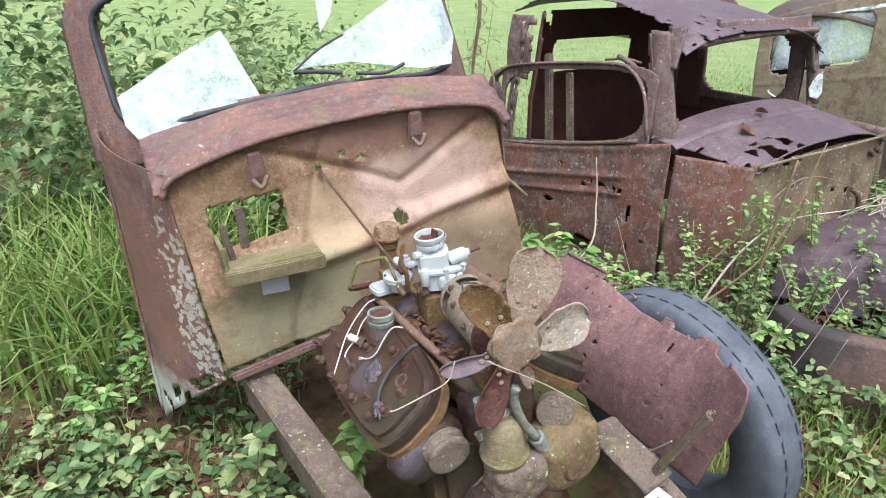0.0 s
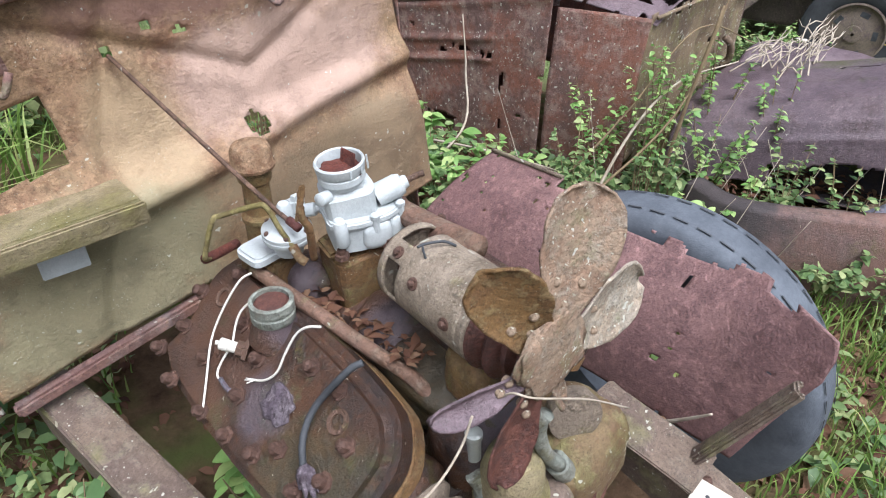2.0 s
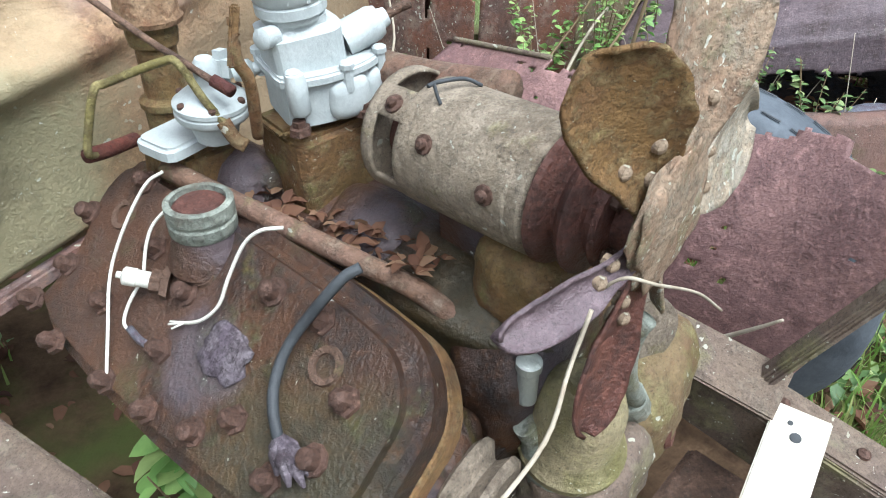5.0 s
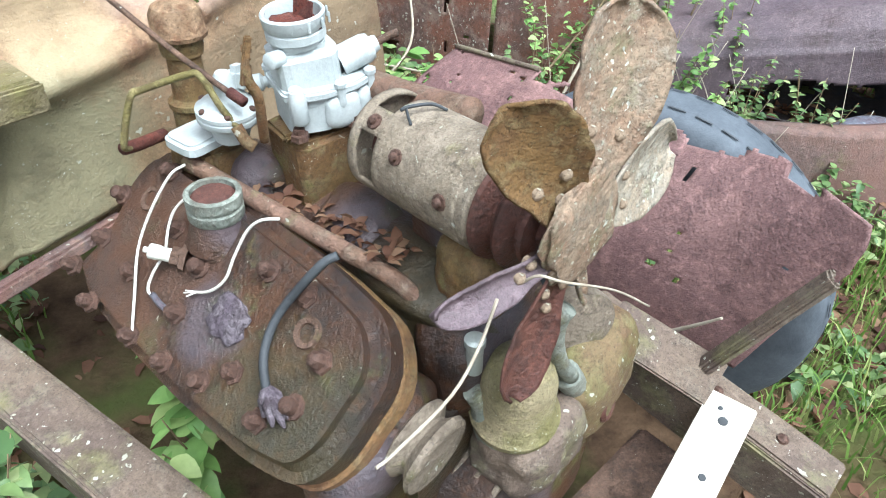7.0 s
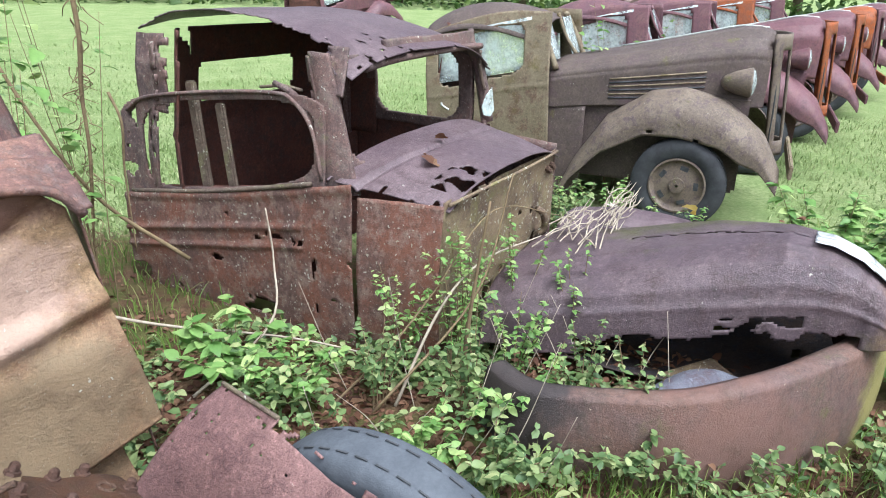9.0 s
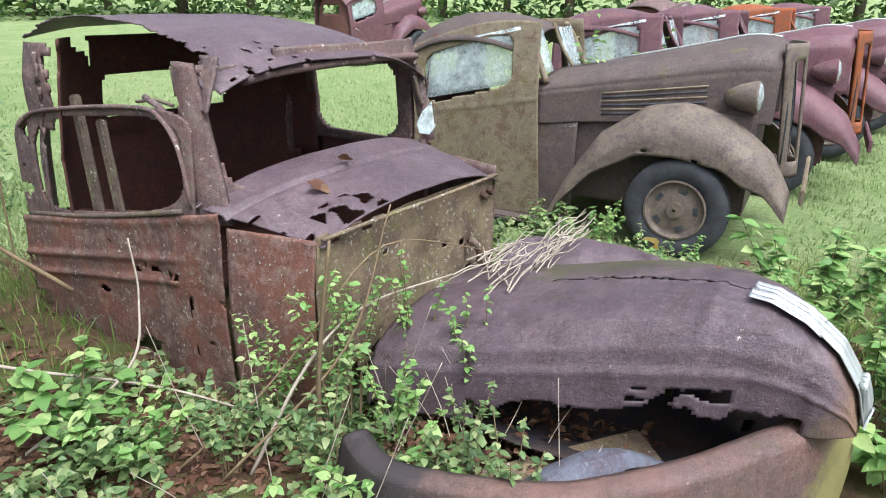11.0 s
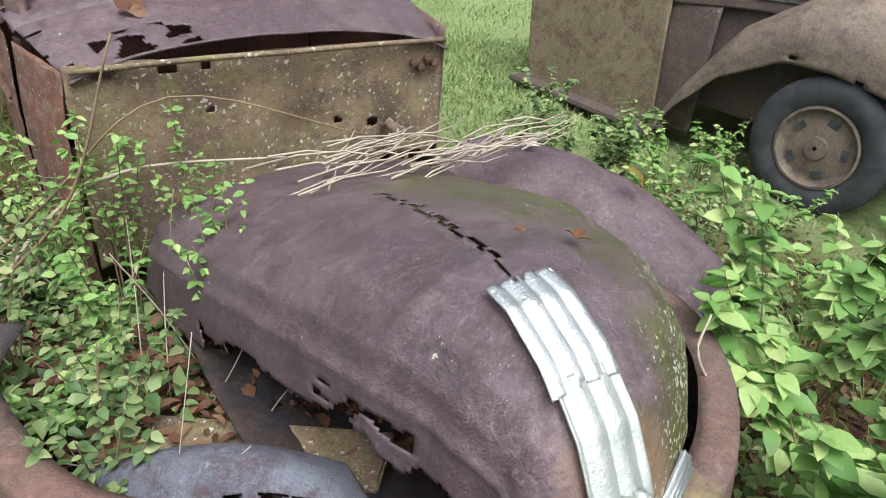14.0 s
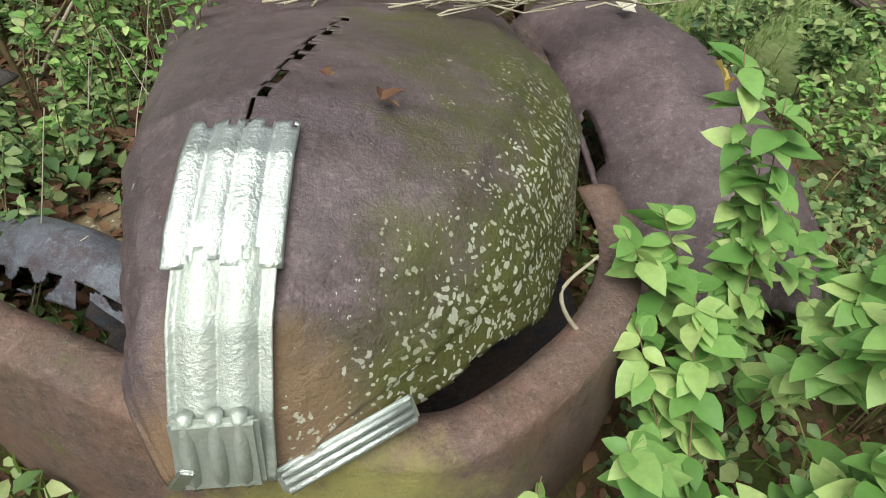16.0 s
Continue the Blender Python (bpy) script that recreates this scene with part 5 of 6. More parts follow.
tube("far_pillar", [(0.745, 0.03, 0.88), (0.735, 0.07, 1.08), (0.70, 0.11, 1.27), (0.60, 0.12, 1.37)], 0.036, M_cab2, cab, "", 10)
tube("bent_strip", [(-0.66, 0.55, 1.19), (-0.665, 0.40, 1.21), (-0.67, 0.28, 1.20)], 0.008, M_rail, cab)
shard("glass_shard", [(0.62, 0.94), (0.60, 0.99), (0.66, 1.05), (0.745, 1.09), (0.76, 0.95), (0.70, 0.92)], M_glass, cab, "clouded broken glass", 0.03, 0.1)
tube("mirror_stem", [(0.66, 0.06, 1.31), (0.64, 0.05, 1.24), (0.67, 0.05, 1.15), (0.70, 0.04, 1.08)], 0.012, M_rail, cab)
sheet("back_quarter", lambda u, v: (-0.735 + 0.08 * max(0, v - 0.6), 1.02 + 0.34 * u, 1.0 + 0.40 * v), 20, 20, M_cab2, cab, "", 0.012, lambda u, v: u < 0.35 + 0.3 * noise.noise((v * 7, u * 3, 5)), 0.008)
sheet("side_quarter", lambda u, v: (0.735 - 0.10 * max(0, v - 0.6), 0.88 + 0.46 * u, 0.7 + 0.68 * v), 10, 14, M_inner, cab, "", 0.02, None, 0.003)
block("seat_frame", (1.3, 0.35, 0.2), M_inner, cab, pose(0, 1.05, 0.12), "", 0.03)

# ---- second truck: fallen nose, apron and fender ----
nose = thing("truck_nose", T2, "violet-grey rusted hood nose lying on the ground with bright trim", "hood")
WID = [(-2.25, 0.10), (-2.21, 0.16), (-2.12, 0.32), (-1.99, 0.45), (-1.8, 0.50), (-1.4, 0.53), (-1.0, 0.54), (-0.62, 0.56)]
TOP = [(-2.25, 0.46), (-2.22, 0.57), (-2.15, 0.67), (-2.05, 0.74), (-1.95, 0.775), (-1.8, 0.78), (-1.5, 0.70), (-1.1, 0.56), (-0.62, 0.44)]
CX = [(-2.25, -0.165), (-1.8, -0.12), (-1.2, 0.0), (-0.62, 0.02)]


def nose_f(u, v, grow=0.0):
    y = -2.25 + 1.63 * v ** 1.15
    a = (u - 0.5) * 2
    w, top, cx = lerp(WID, y) + grow, lerp(TOP, y) + grow, lerp(CX, y)
    bottom = lerp([(-2.25, 0.445), (-2.0, 0.40), (-1.8, 0.34), (-1.5, 0.26), (-0.62, 0.08)], y)
    ang = abs(a)
    sx = lerp([(0, 0), (0.2, 0.36), (0.4, 0.72), (0.55, 0.91), (0.7, 0.985), (1, 1.02)], ang)
    sz = lerp([(0, 0), (0.2, 0.04), (0.4, 0.15), (0.55, 0.33), (0.7, 0.58), (1, 1.0)], ang)
    soft = lerp([(-2.1, 1.0), (-1.9, 0.55), (-1.5, 0.0)], y) if a > 0 else 0.0
    if a > 0:
        w += lerp([(-2.25, 0.0), (-2.0, 0.03), (-1.75, 0.075), (-1.4, 0.08), (-0.9, 0.02), (-0.62, 0.0)], y)
    sx += soft * (lerp([(0, 0), (0.2, 0.28), (0.4, 0.55), (0.6, 0.76), (0.8, 0.91), (1, 1.02)], ang) - sx)
    sz += soft * (lerp([(0, 0), (0.2, 0.05), (0.4, 0.20), (0.6, 0.44), (0.8, 0.72), (1, 1.0)], ang) - sz)
    crease = 0.008 * math.exp(-((ang - 0.66) / 0.02) ** 2)
    if a < 0:
        w *= lerp([(-2.25, 0.75), (-2.1, 0.42), (-1.95, 0.42), (-1.7, 0.56), (-1.2, 0.88), (-0.8, 1.0)], y)
    return (cx + math.copysign(w * sx + crease, a), y, top - (top - bottom) * sz)


def nose_hole(u, v):
    a = (u - 0.5) * 2
    if a < -0.86 + 0.1 * noise.noise((v * 9, 0, 2)) + 0.04 * noise.noise((v * 35, 0, 2)) and v > 0.12:
        return v < 0.75 or noise.noise((v * 12, u * 9, 1)) > 0
    if -0.82 < a < -0.74 and 0.25 < v < 0.5 and noise.noise((v * 20, u * 30, 4)) > 0.05:
        return True
    if a > 0.88 + 0.08 * noise.noise((v * 11, 0, 6)):
        return True
    return abs(a - 0.03 * noise.noise((v * 25, 0, 4))) < 0.009 and 0.275 < v < 0.72 and noise.noise((v * 16, 0, 9)) > -0.45


nose_ob = sheet("hood_shell", nose_f, 120, 110, M_nose, nose, "", 0.004, nose_hole, 0.0025)


def trim_strip(name, u0, u1, v0, v1, mat, ribs, label):
    def f(u, v):
        uu, vv = u0 + (u1 - u0) * u, v0 + (v1 - v0) * v
        p = Vector(nose_f(0.5, vv))
        half = 0.064
        x = (u0 + (u1 - u0) * u) * half
        q = Vector(nose_f(0.5 + max(-0.4, min(0.4, x / max(0.03, lerp(WID, p.y)) * 0.28)), vv))
        lift = 0.010 + 0.007 * abs(math.sin(uu * ribs))
        return (p.x + x, q.y - lift * (1 - vv * 2), q.z + lift)
    return sheet(name, f, 40, 30, mat, nose, label, 0.004, lambda u, v: v > 0.93 and noise.noise((u * 9, v, 1)) > 0.1 or v < 0.05 and noise.noise((u * 6, v, 7)) > 0.2, 0.002)


trim_strip("chrome_trim", -1.15, 1.15, 0.13, 0.275, M_chrome, 5.0, "bright crumpled ribbed trim")
trim_strip("grille_trim", -0.95, 1.05, 0.0, 0.145, M_dull, 4.0, "dull silver ribbed trim")
block("trim_base", (0.11, 0.016, 0.13), M_dull, nose, pose(-0.165, -2.252, 0.53, -10, 0, 0), "", 0.008)
for k in (-0.035, 0.0, 0.03):
    tube("trim_rib", [(-0.165 + k, -2.258, 0.465), (-0.165 + k, -2.262, 0.52), (-0.163 + k, -2.235, 0.60)], 0.011, M_dull, nose, "", 8)
ltm = pose(0.0, -2.215, 0.47, -20, -10, 24)
lt = block("loose_trim", (0.215, 0.010, 0.050), M_chrome, nose, ltm, "bright broken trim strip", 0.005)
for dz in (-0.016, 0.0, 0.016):
    tube("trim_bead", [(-0.10, -0.008, dz), (0.0, -0.008, dz), (0.10, -0.008, dz)], 0.006, M_chrome, lt, "", 8, 1)
block("trim_flap", (0.02, 0.006, 0.075), M_chrome, nose, pose(-0.215, -2.27, 0.50, 10, 24, 0), "", 0.003)

apron = thing("truck_apron", T2, "salmon-brown rusted curved front apron with rolled rim", "apron")
AP = curve_pts([(-0.93, -0.90, 0.28), (-1.0, -1.05, 0.28), (-1.0, -1.22, 0.30), (-0.89, -1.60, 0.36), (-0.66, -1.87, 0.41), (-0.44, -2.01, 0.42), (-0.24, -2.11, 0.42), (0.0, -2.175, 0.42), (0.18, -2.18, 0.42), (0.38, -2.05, 0.42), (0.50, -1.91, 0.42), (0.545, -1.77, 0.43), (0.54, -1.62, 0.43)], 8)


def apron_f(u, v):
    s = u * (len(AP) - 1)
    i = min(int(s), len(AP) - 2)
    p = AP[i].lerp(AP[i + 1], s - i)
    d = (AP[i + 1] - AP[i]).normalized()
    out = Vector((d.y, -d.x, 0))
    bulge = 0.04 * math.sin(v * 2.4) + 0.06 * (1 - v)
    z = -0.06 + (p.z + 0.06) * min(1, v / 0.9)
    if v > 0.9:
        return p - out * ((v - 0.9) / 0.1 * 0.045) + out * 0.034 * (1 - (v - 0.9) * 10) + Vector((0, 0, 0.008 * math.sin((v - 0.9) * 31)))
    return Vector((p.x, p.y, z)) + out * bulge


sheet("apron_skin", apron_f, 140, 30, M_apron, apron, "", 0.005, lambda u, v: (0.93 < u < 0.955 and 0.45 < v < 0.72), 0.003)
# rusted pan whose near-black colour stands in for shade inside the apron
sheet("splash_pan", lambda u, v: (-0.52 + 1.02 * u, -2.06 + 0.95 * v + 0.5 * abs(u - 0.62) ** 2, 0.06 + 0.10 * (2 * u - 1) ** 2 + 0.12 * (1 - v) ** 3), 40, 30, M_pan, apron, "rusted pan inside the apron, coloured near-black for the shade there", 0.006, lambda u, v: noise.noise((u * 7, v * 7, 3)) > 0.42, 0.008)
block("inner_brace", (0.75, 0.18, 0.02), M_fire2, apron, pose(-0.52, -1.42, 0.11, 0, -8, -42), "", 0.006)
sheet("inner_panel", lambda u, v: (-0.84 + 0.5 * u, -1.58 - 0.26 * u + 0.20 * v, 0.17 + 0.12 * math.sin(u * 3) * math.sin(0.4 + v * 2)), 110, 48, M_bluegrey, apron, "blue-grey torn inner panel", 0.004, lambda u, v: v < 0.2 and noise.noise((u * 14, v * 6, 2)) > 0, 0.006)

fender = thing("truck_fender", T2, "violet-grey rusted front fender lying in weeds", "fender")


def fender_f(u, v):
    y = -0.55 - 1.15 * v
    a = (u - 0.5) * math.pi * 0.95
    top = lerp([(0, 0.42), (0.25, 0.45), (0.55, 0.42), (0.8, 0.32), (1, 0.12)], v)
    cx = lerp([(0, 0.85), (0.4, 0.98), (1, 1.02)], v)
    return (cx + 0.30 * math.sin(a), y - 0.04 * math.sin(a), top - 0.26 * (1 - math.cos(a)) - 0.03)


sheet("fender_skin", fender_f, 40, 50, M_hood2, fender, "", 0.005, lambda u, v: (u < 0.12 or u > 0.93) and noise.noise((u * 6, v * 12, 2)) > 0.1, 0.006)
tube("rolled_edge", [Vector(fender_f(0.955, v)) for v in (0.02, 0.2, 0.4, 0.6, 0.8, 0.98)], 0.011, M_hood2, fender, "", 6)
tube("rolled_edge", [Vector(fender_f(0.045, v)) for v in (0.02, 0.2, 0.4, 0.6, 0.8, 0.98)], 0.011, M_hood2, fender, "", 6)
block("mounting_flange", (0.10, 0.34, 0.012), M_cab2, fender, pose(0.60, -0.80, 0.30, 0, 30, 0), "", 0.004)


# ---- third truck and the row behind it ----
def old_truck(m, body, fend, grille_mat, label, near=True, hood_mat=None):
    """A rounded old truck front: cab, door, long hood, fenders, wheel, lamp and grille."""
    tr = thing("old_truck", m, label, "truck", "row of old trucks")
    belt = [(-0.2, 0.84), (0.05, 0.80), (1.3, 0.56), (1.5, 0.52)]
    n = 2 if near else 1
    hood_mat = hood_mat or body

    def door(u, v):
        y = 1.30 - 1.32 * u + 0.12 * (v - 0.6)
        z0, z1 = -0.36 + 0.04 * u, 1.18 + 0.27 * math.sin(min(1, u * 1.25) * 1.5)
        z = z0 + (z1 - z0) * v
        lean = 0.16 * max(0, z - lerp(belt, y)) ** 1.5
        rib = 0.012 * math.exp(-((z - lerp(belt, y) + 0.03) / 0.012) ** 2)
        return (-0.68 - 0.02 * math.sin(v * 3) + lean - rib, y, z)

    def door_window(u, v):
        x, y, z = door(u, v)
        a = (y - 0.72 - 0.1 * (z - 0.95)) / 0.47
        c = (z - (0.755 + (0.72 - y) * 0.27 + 0.24)) / 0.24
        return a ** 6 + c ** 6 < 1

    d = sheet("door", door, 40 * n, 40 * n, body, tr, "", 0.02, door_window, 0.003)
    sheet("window_pane", lambda u, v: (-0.62, 1.2 - 0.98 * u, 0.68 + 0.22 * u + 0.50 * v), 8, 8, M_glass, d, "clouded pane", 0.004)
    tube("door_handle", [(-0.70, 1.12, 0.50), (-0.74, 1.10, 0.48), (-0.74, 1.02, 0.44)], 0.012, M_dull, d, "", 6)
    sheet("door", lambda u, v: (-door(u, v)[0],) + tuple(door(u, v)[1:]), 26, 26, body, tr, "", 0.02, door_window, 0.003)
    sheet("cab_back", lambda u, v: ((u - 0.5) * 1.36 * (1 - 0.12 * v), 1.45 - 0.2 * abs(u - 0.5) ** 3 * 8 - 0.15 * v * v, -0.2 + 1.5 * v), 24, 20, M_inner, tr, "", 0.02, lambda u, v: abs(u - 0.5) < 0.25 and 0.70 < v < 0.86)
    sheet("roof", lambda u, v: ((u - 0.5) * 1.30, 0.10 + 1.30 * v, 1.53 - 0.24 * abs(2 * u - 1) ** 3 - 0.16 * (1 - v) ** 3 - 0.22 * v ** 4), 36, 26, hood_mat, tr, "", 0.015, None, 0.003)
    for s in (-1, 1):
        tube("pillar", [(s * 0.62, -0.06, 0.92), (s * 0.60, 0.05, 1.15), (s * 0.55, 0.16, 1.36), (s * 0.42, 0.15, 1.40)], 0.032, body, tr, "", 8)
    tube("pillar", [(0, -0.10, 1.02), (0, 0.03, 1.2), (0, 0.13, 1.42)], 0.02, body, tr, "", 8)
    sheet("windscreen", lambda u, v: ((u - 0.5) * 1.14, 0.0 + 0.14 * v - 0.06 * (1 - abs(2 * u - 1)), 1.0 + 0.38 * v), 10, 6, M_glass, tr, "clouded pane", 0.004, lambda u, v: u > 0.2 and u < 0.5)

    def hood(u, v):
        a = (u - 0.5) * 2
        y = 0.02 - 1.98 * v
        w = lerp([(0, 0.66), (0.4, 0.62), (0.9, 0.52), (1, 0.44)], v)
        top = lerp([(0, 1.0), (0.4, 1.17), (0.85, 1.375), (0.95, 1.385), (1, 1.34)], v)
        low = lerp([(0, 0.55), (0.3, 0.62), (1, 0.70)], v)
        sx = lerp([(0, 0), (0.2, 0.4), (0.4, 0.78), (0.52, 0.95), (0.62, 1.0), (1, 1.0)], abs(a))
        sz = lerp([(0, 0), (0.2, 0.03), (0.4, 0.12), (0.52, 0.25), (0.62, 0.42), (1, 1.0)], abs(a))
        rib = 0.012 * math.exp(-((abs(a) - 0.56) / 0.012) ** 2)
        return (math.copysign(w * sx + rib, a), y, top - (top - low) * sz)

    h = sheet("hood", hood, 50 * n, 30, hood_mat, tr, "", 0.008, None, 0.002)
    for k in range(6 if near else 0):
        f = 0.35 + 0.055 * k
        pts = []
        for v in (0.31, 0.45, 0.6, 0.74):
            p = Vector(hood(0.5 - 0.5 * (0.68 + 0.045 * k), v))
            pts.append(p + Vector((-0.006, 0, 0)))
        tube("louvre", pts, 0.0085, M_blackhose if k % 2 else body, h, "", 6, 2)
    tube("hood_strip", [Vector(hood(0.5, v)) + Vector((0, 0, 0.008)) for v in (0.3, 0.5, 0.7, 0.85, 0.97)], 0.012, M_dull, h, "dull bright strip", 6)

    def front(u, v):
        a = (u - 0.5) * 2
        z = 0.22 + 1.12 * v
        w = lerp([(0, 0.22), (0.4, 0.32), (0.85, 0.42), (1, 0.40)], v)
        return (a * w, -1.96 - 0.14 * (1 - a * a) - 0.10 * (1 - v), z)

    g = sheet("grille_shell", front, 24, 24, grille_mat, tr, "", 0.02, lambda u, v: 0.14 < abs(u - 0.5) < 0.36 and 0.14 < v < 0.86)
    for k in range(7 if near else 4):
        a = -0.34 + k * (0.68 / (6 if near else 3))
        tube("grille_bar", [(a * 0.7, -2.10 + 0.3 * a * a, 0.35), (a * 0.9, -2.08 + 0.3 * a * a, 0.8), (a, -2.02 + 0.3 * a * a, 1.22)], 0.012, M_blackhose, g, "", 6, 3)
    for s in (-1, 1):
        def fender_s(u, v, s=s):
            y = lerp([(0, -0.20), (0.1, -0.36), (0.25, -0.62), (0.42, -1.0), (0.55, -1.30), (0.72, -1.66), (0.88, -2.0), (1, -2.18)], v)
            z = lerp([(0, -0.25), (0.1, 0.15), (0.25, 0.56), (0.42, 0.82), (0.55, 0.865), (0.72, 0.78), (0.88, 0.52), (1, 0.20)], v)
            a = u * 1.95
            out = 0.34 * math.sin(min(a, 1.57)) + 0.0
            drop = 0.30 * (1 - math.cos(a)) * lerp([(0, 0.3), (0.25, 0.8), (0.55, 1), (0.8, 0.9), (1, 0.4)], v)
            return (s * (0.56 + out), y - (0.02 * (v - 0.5)), z - drop - 0.02)
        sheet("fender", fender_s, 20, 44, fend, tr, "tan and violet rusted fender", 0.008, lambda u, v: u > 0.9 and noise.noise((u * 4, v * 15, 1)) > 0.45, 0.003)
        wl = wheel("wheel", m @ pose(s * 0.80, -1.36, -0.01, 0, 0 if s < 0 else 180, 0), 0.43, 0.20, "worn truck wheel with pressed steel disc under a fender", True, "truck wheels")
        lamp = lathe("headlamp", [(0.02, -0.20), (0.06, -0.17), (0.10, -0.08), (0.125, 0.02), (0.13, 0.05), (0.12, 0.062)], fend, tr, aim((s * 0.60, -1.78, 0.93), (s * 0.60, -1.95, 0.94)), "", 24)
        lathe("lens", [(0.115, 0.060), (0.10, 0.075), (0.05, 0.09), (0.005, 0.094)], M_glass, lamp, Matrix.Identity(4), "clouded lamp glass", 24)
    sheet("cowl_panel", lambda u, v: (-0.635 - 0.01 * math.sin(v * 3), 0.03 - 0.42 * u, -0.34 + 0.94 * v), 10, 16, hood_mat, tr, "", 0.01, None, 0.003)
    block("running_board", (0.24, 1.5, 0.04), hood_mat, tr, pose(-0.74, 0.55, -0.34), "", 0.012)
    block("bumper", (1.5, 0.035, 0.13), body, tr, pose(0, -2.28, 0.20), "", 0.01)
    block("side_skirt", (1.16, 1.75, 0.9), hood_mat, tr, pose(0, -0.98, 0.35), "", 0.03)
    return tr


old_truck(T3, M_truck3, M_fend3, M_fend3, "olive-brown rusted old truck with louvred hood beside weeds", True, M_hood3)
for k, (mb, mf, lab) in enumerate(((M_far, M_far, "maroon rusted old truck parked in a row"), (M_far, M_far, "maroon rusted old truck with an orange grille in a row"), (M_orange, M_far, "orange rusted old truck in a row"), (M_far, M_far, "maroon rusted old truck at the row's end"))):
    dx = 2.35 * (k + 1)
    m = T3 @ pose(dx * 1.06, -0.55 * (k + 1), 0.04 * (k + 1), 0, 0, 0)
    old_truck(m, mb, mf, M_orange if k < 2 else mf, lab, False)
m = pose(7.6, 20.5, 0.3, 0, 0, 118)
old_truck(m, M_far, M_far, M_far, "far maroon old truck standing on the turf", False)
old_truck(pose(14.5, 16.0, 0.2, 0, 0, 112), M_cab2, M_cab2, M_cab2, "far dark rusted old truck standing on the turf", False)


# ---- plants ----
rng = np.random.default_rng(5)


def leaf_mesh(name, pos, ax, size, mat, width=0.5, fold=0.25):
    """Many folded leaves in one mesh; ax is the way each leaf points."""
    pos, ax, size = np.asarray(pos, float), np.asarray(ax, float), np.asarray(size, float)
    n = len(pos)
    ax = ax / np.linalg.norm(ax, axis=1)[:, None]
    up = np.tile((0, 0, 1.0), (n, 1)) + rng.normal(0, 0.35, (n, 3))
    side = np.cross(ax, up)
    side /= np.linalg.norm(side, axis=1)[:, None] + 1e-9
    nor = np.cross(side, ax)
    s = size[:, None]
    w = width * 0.5
    tip = pos + ax * s - nor * s * 0.18
    l1 = pos + ax * s * 0.30 + side * s * w + nor * s * fold * 0.4
    l2 = pos + ax * s * 0.68 + side * s * w * 0.75 + nor * s * fold * 0.25
    r1 = pos + ax * s * 0.30 - side * s * w + nor * s * fold * 0.4
    r2 = pos + ax * s * 0.68 - side * s * w * 0.75 + nor * s * fold * 0.25
    mid = pos + ax * s * 0.5
    v = np.stack([pos, l1, l2, tip, r2, r1, mid], 1).reshape(-1, 3)
    base = np.arange(n)[:, None] * 7
    f = np.concatenate([base + np.array(q) for q in ((0, 6, 1, 1), (1, 6, 2, 2), (2, 6, 3, 3), (3, 6, 4, 4), (4, 6, 5, 5), (5, 6, 0, 0))])[:, :3]
    return mesh_of(name, v, [tuple(q) for q in f.tolist()], mat)


def broad_leaf_mesh(name, pos, ax, size, mat, width=0.5, fold=0.25):
    """Rounded, arched leaves with a raised fold, in one mesh."""
    pos, ax, size = np.asarray(pos, float), np.asarray(ax, float), np.asarray(size, float)
    n = len(pos)
    ax = ax / np.linalg.norm(ax, axis=1)[:, None]
    up = np.tile((0, 0, 1.0), (n, 1)) + rng.normal(0, 0.35, (n, 3))
    side = np.cross(ax, up)
    side /= np.linalg.norm(side, axis=1)[:, None] + 1e-9
    nor = np.cross(side, ax)
    s = size[:, None]
    droop = rng.uniform(0.08, 0.42, (n, 1))
    curl = rng.uniform(0.4, 1.2, (n, 1)) * fold
    rows = [pos]
    for t_, w in ((0.12, 0.55), (0.32, 1.0), (0.58, 0.92), (0.82, 0.5)):
        mid = pos + ax * s * t_ - nor * s * droop * t_ ** 2
        edge = side * s * width * 0.5 * w
        lift = nor * s * curl * w * 0.35
        rows += [mid + edge + lift, mid, mid - edge + lift]
    rows.append(pos + ax * s - nor * s * droop)
    v = np.stack(rows, 1).reshape(-1, 3)
    base = np.arange(n)[:, None] * 14
    quads = [(3 * k + 1, 3 * k + 2, 3 * k + 5, 3 * k + 4) for k in range(3)] + [(3 * k + 2, 3 * k + 3, 3 * k + 6, 3 * k + 5) for k in range(3)]
    faces = np.concatenate([base + np.array(q) for q in quads]).tolist()
    faces += np.concatenate([base + np.array(q) for q in ((0, 2, 1), (0, 3, 2), (10, 11, 13), (11, 12, 13))]).tolist()
    return mesh_of(name, v, [tuple(q) for q in faces], mat)


def blades_mesh(name, pos, lean, height, mat, width=0.008):
    """Bent grass blades, three quads each."""
    pos, lean, h = np.asarray(pos, float), np.asarray(lean, float), np.asarray(height, float)[:, None]
    n = len(pos)
    a = rng.uniform(0, 6.28, n)
    side = np.stack([np.cos(a), np.sin(a), 0 * a], 1) * width
    up = np.array((0, 0, 1.0))
    rows = []
    for k, (t_, w) in enumerate(((0, 1.0), (0.45, 0.8), (0.8, 0.5), (1.0, 0.08))):
        c = pos + up * h * (t_ - 0.35 * t_ ** 3 * np.minimum(1, np.linalg.norm(lean, axis=1)[:, None])) + lean * h * t_ ** 2
        rows += [c - side * w, c + side * w]
    v = np.stack(rows, 1).reshape(-1, 3)
    base = np.arange(n)[:, None] * 8
    f = np.concatenate([base + np.array(q) for q in ((0, 1, 3, 2), (2, 3, 5, 4), (4, 5, 7, 6))])
    return mesh_of(name, v, [tuple(q) for q in f.tolist()], mat)


def heights(xy):
    return np.array([ground_z(x, y) for x, y in xy])


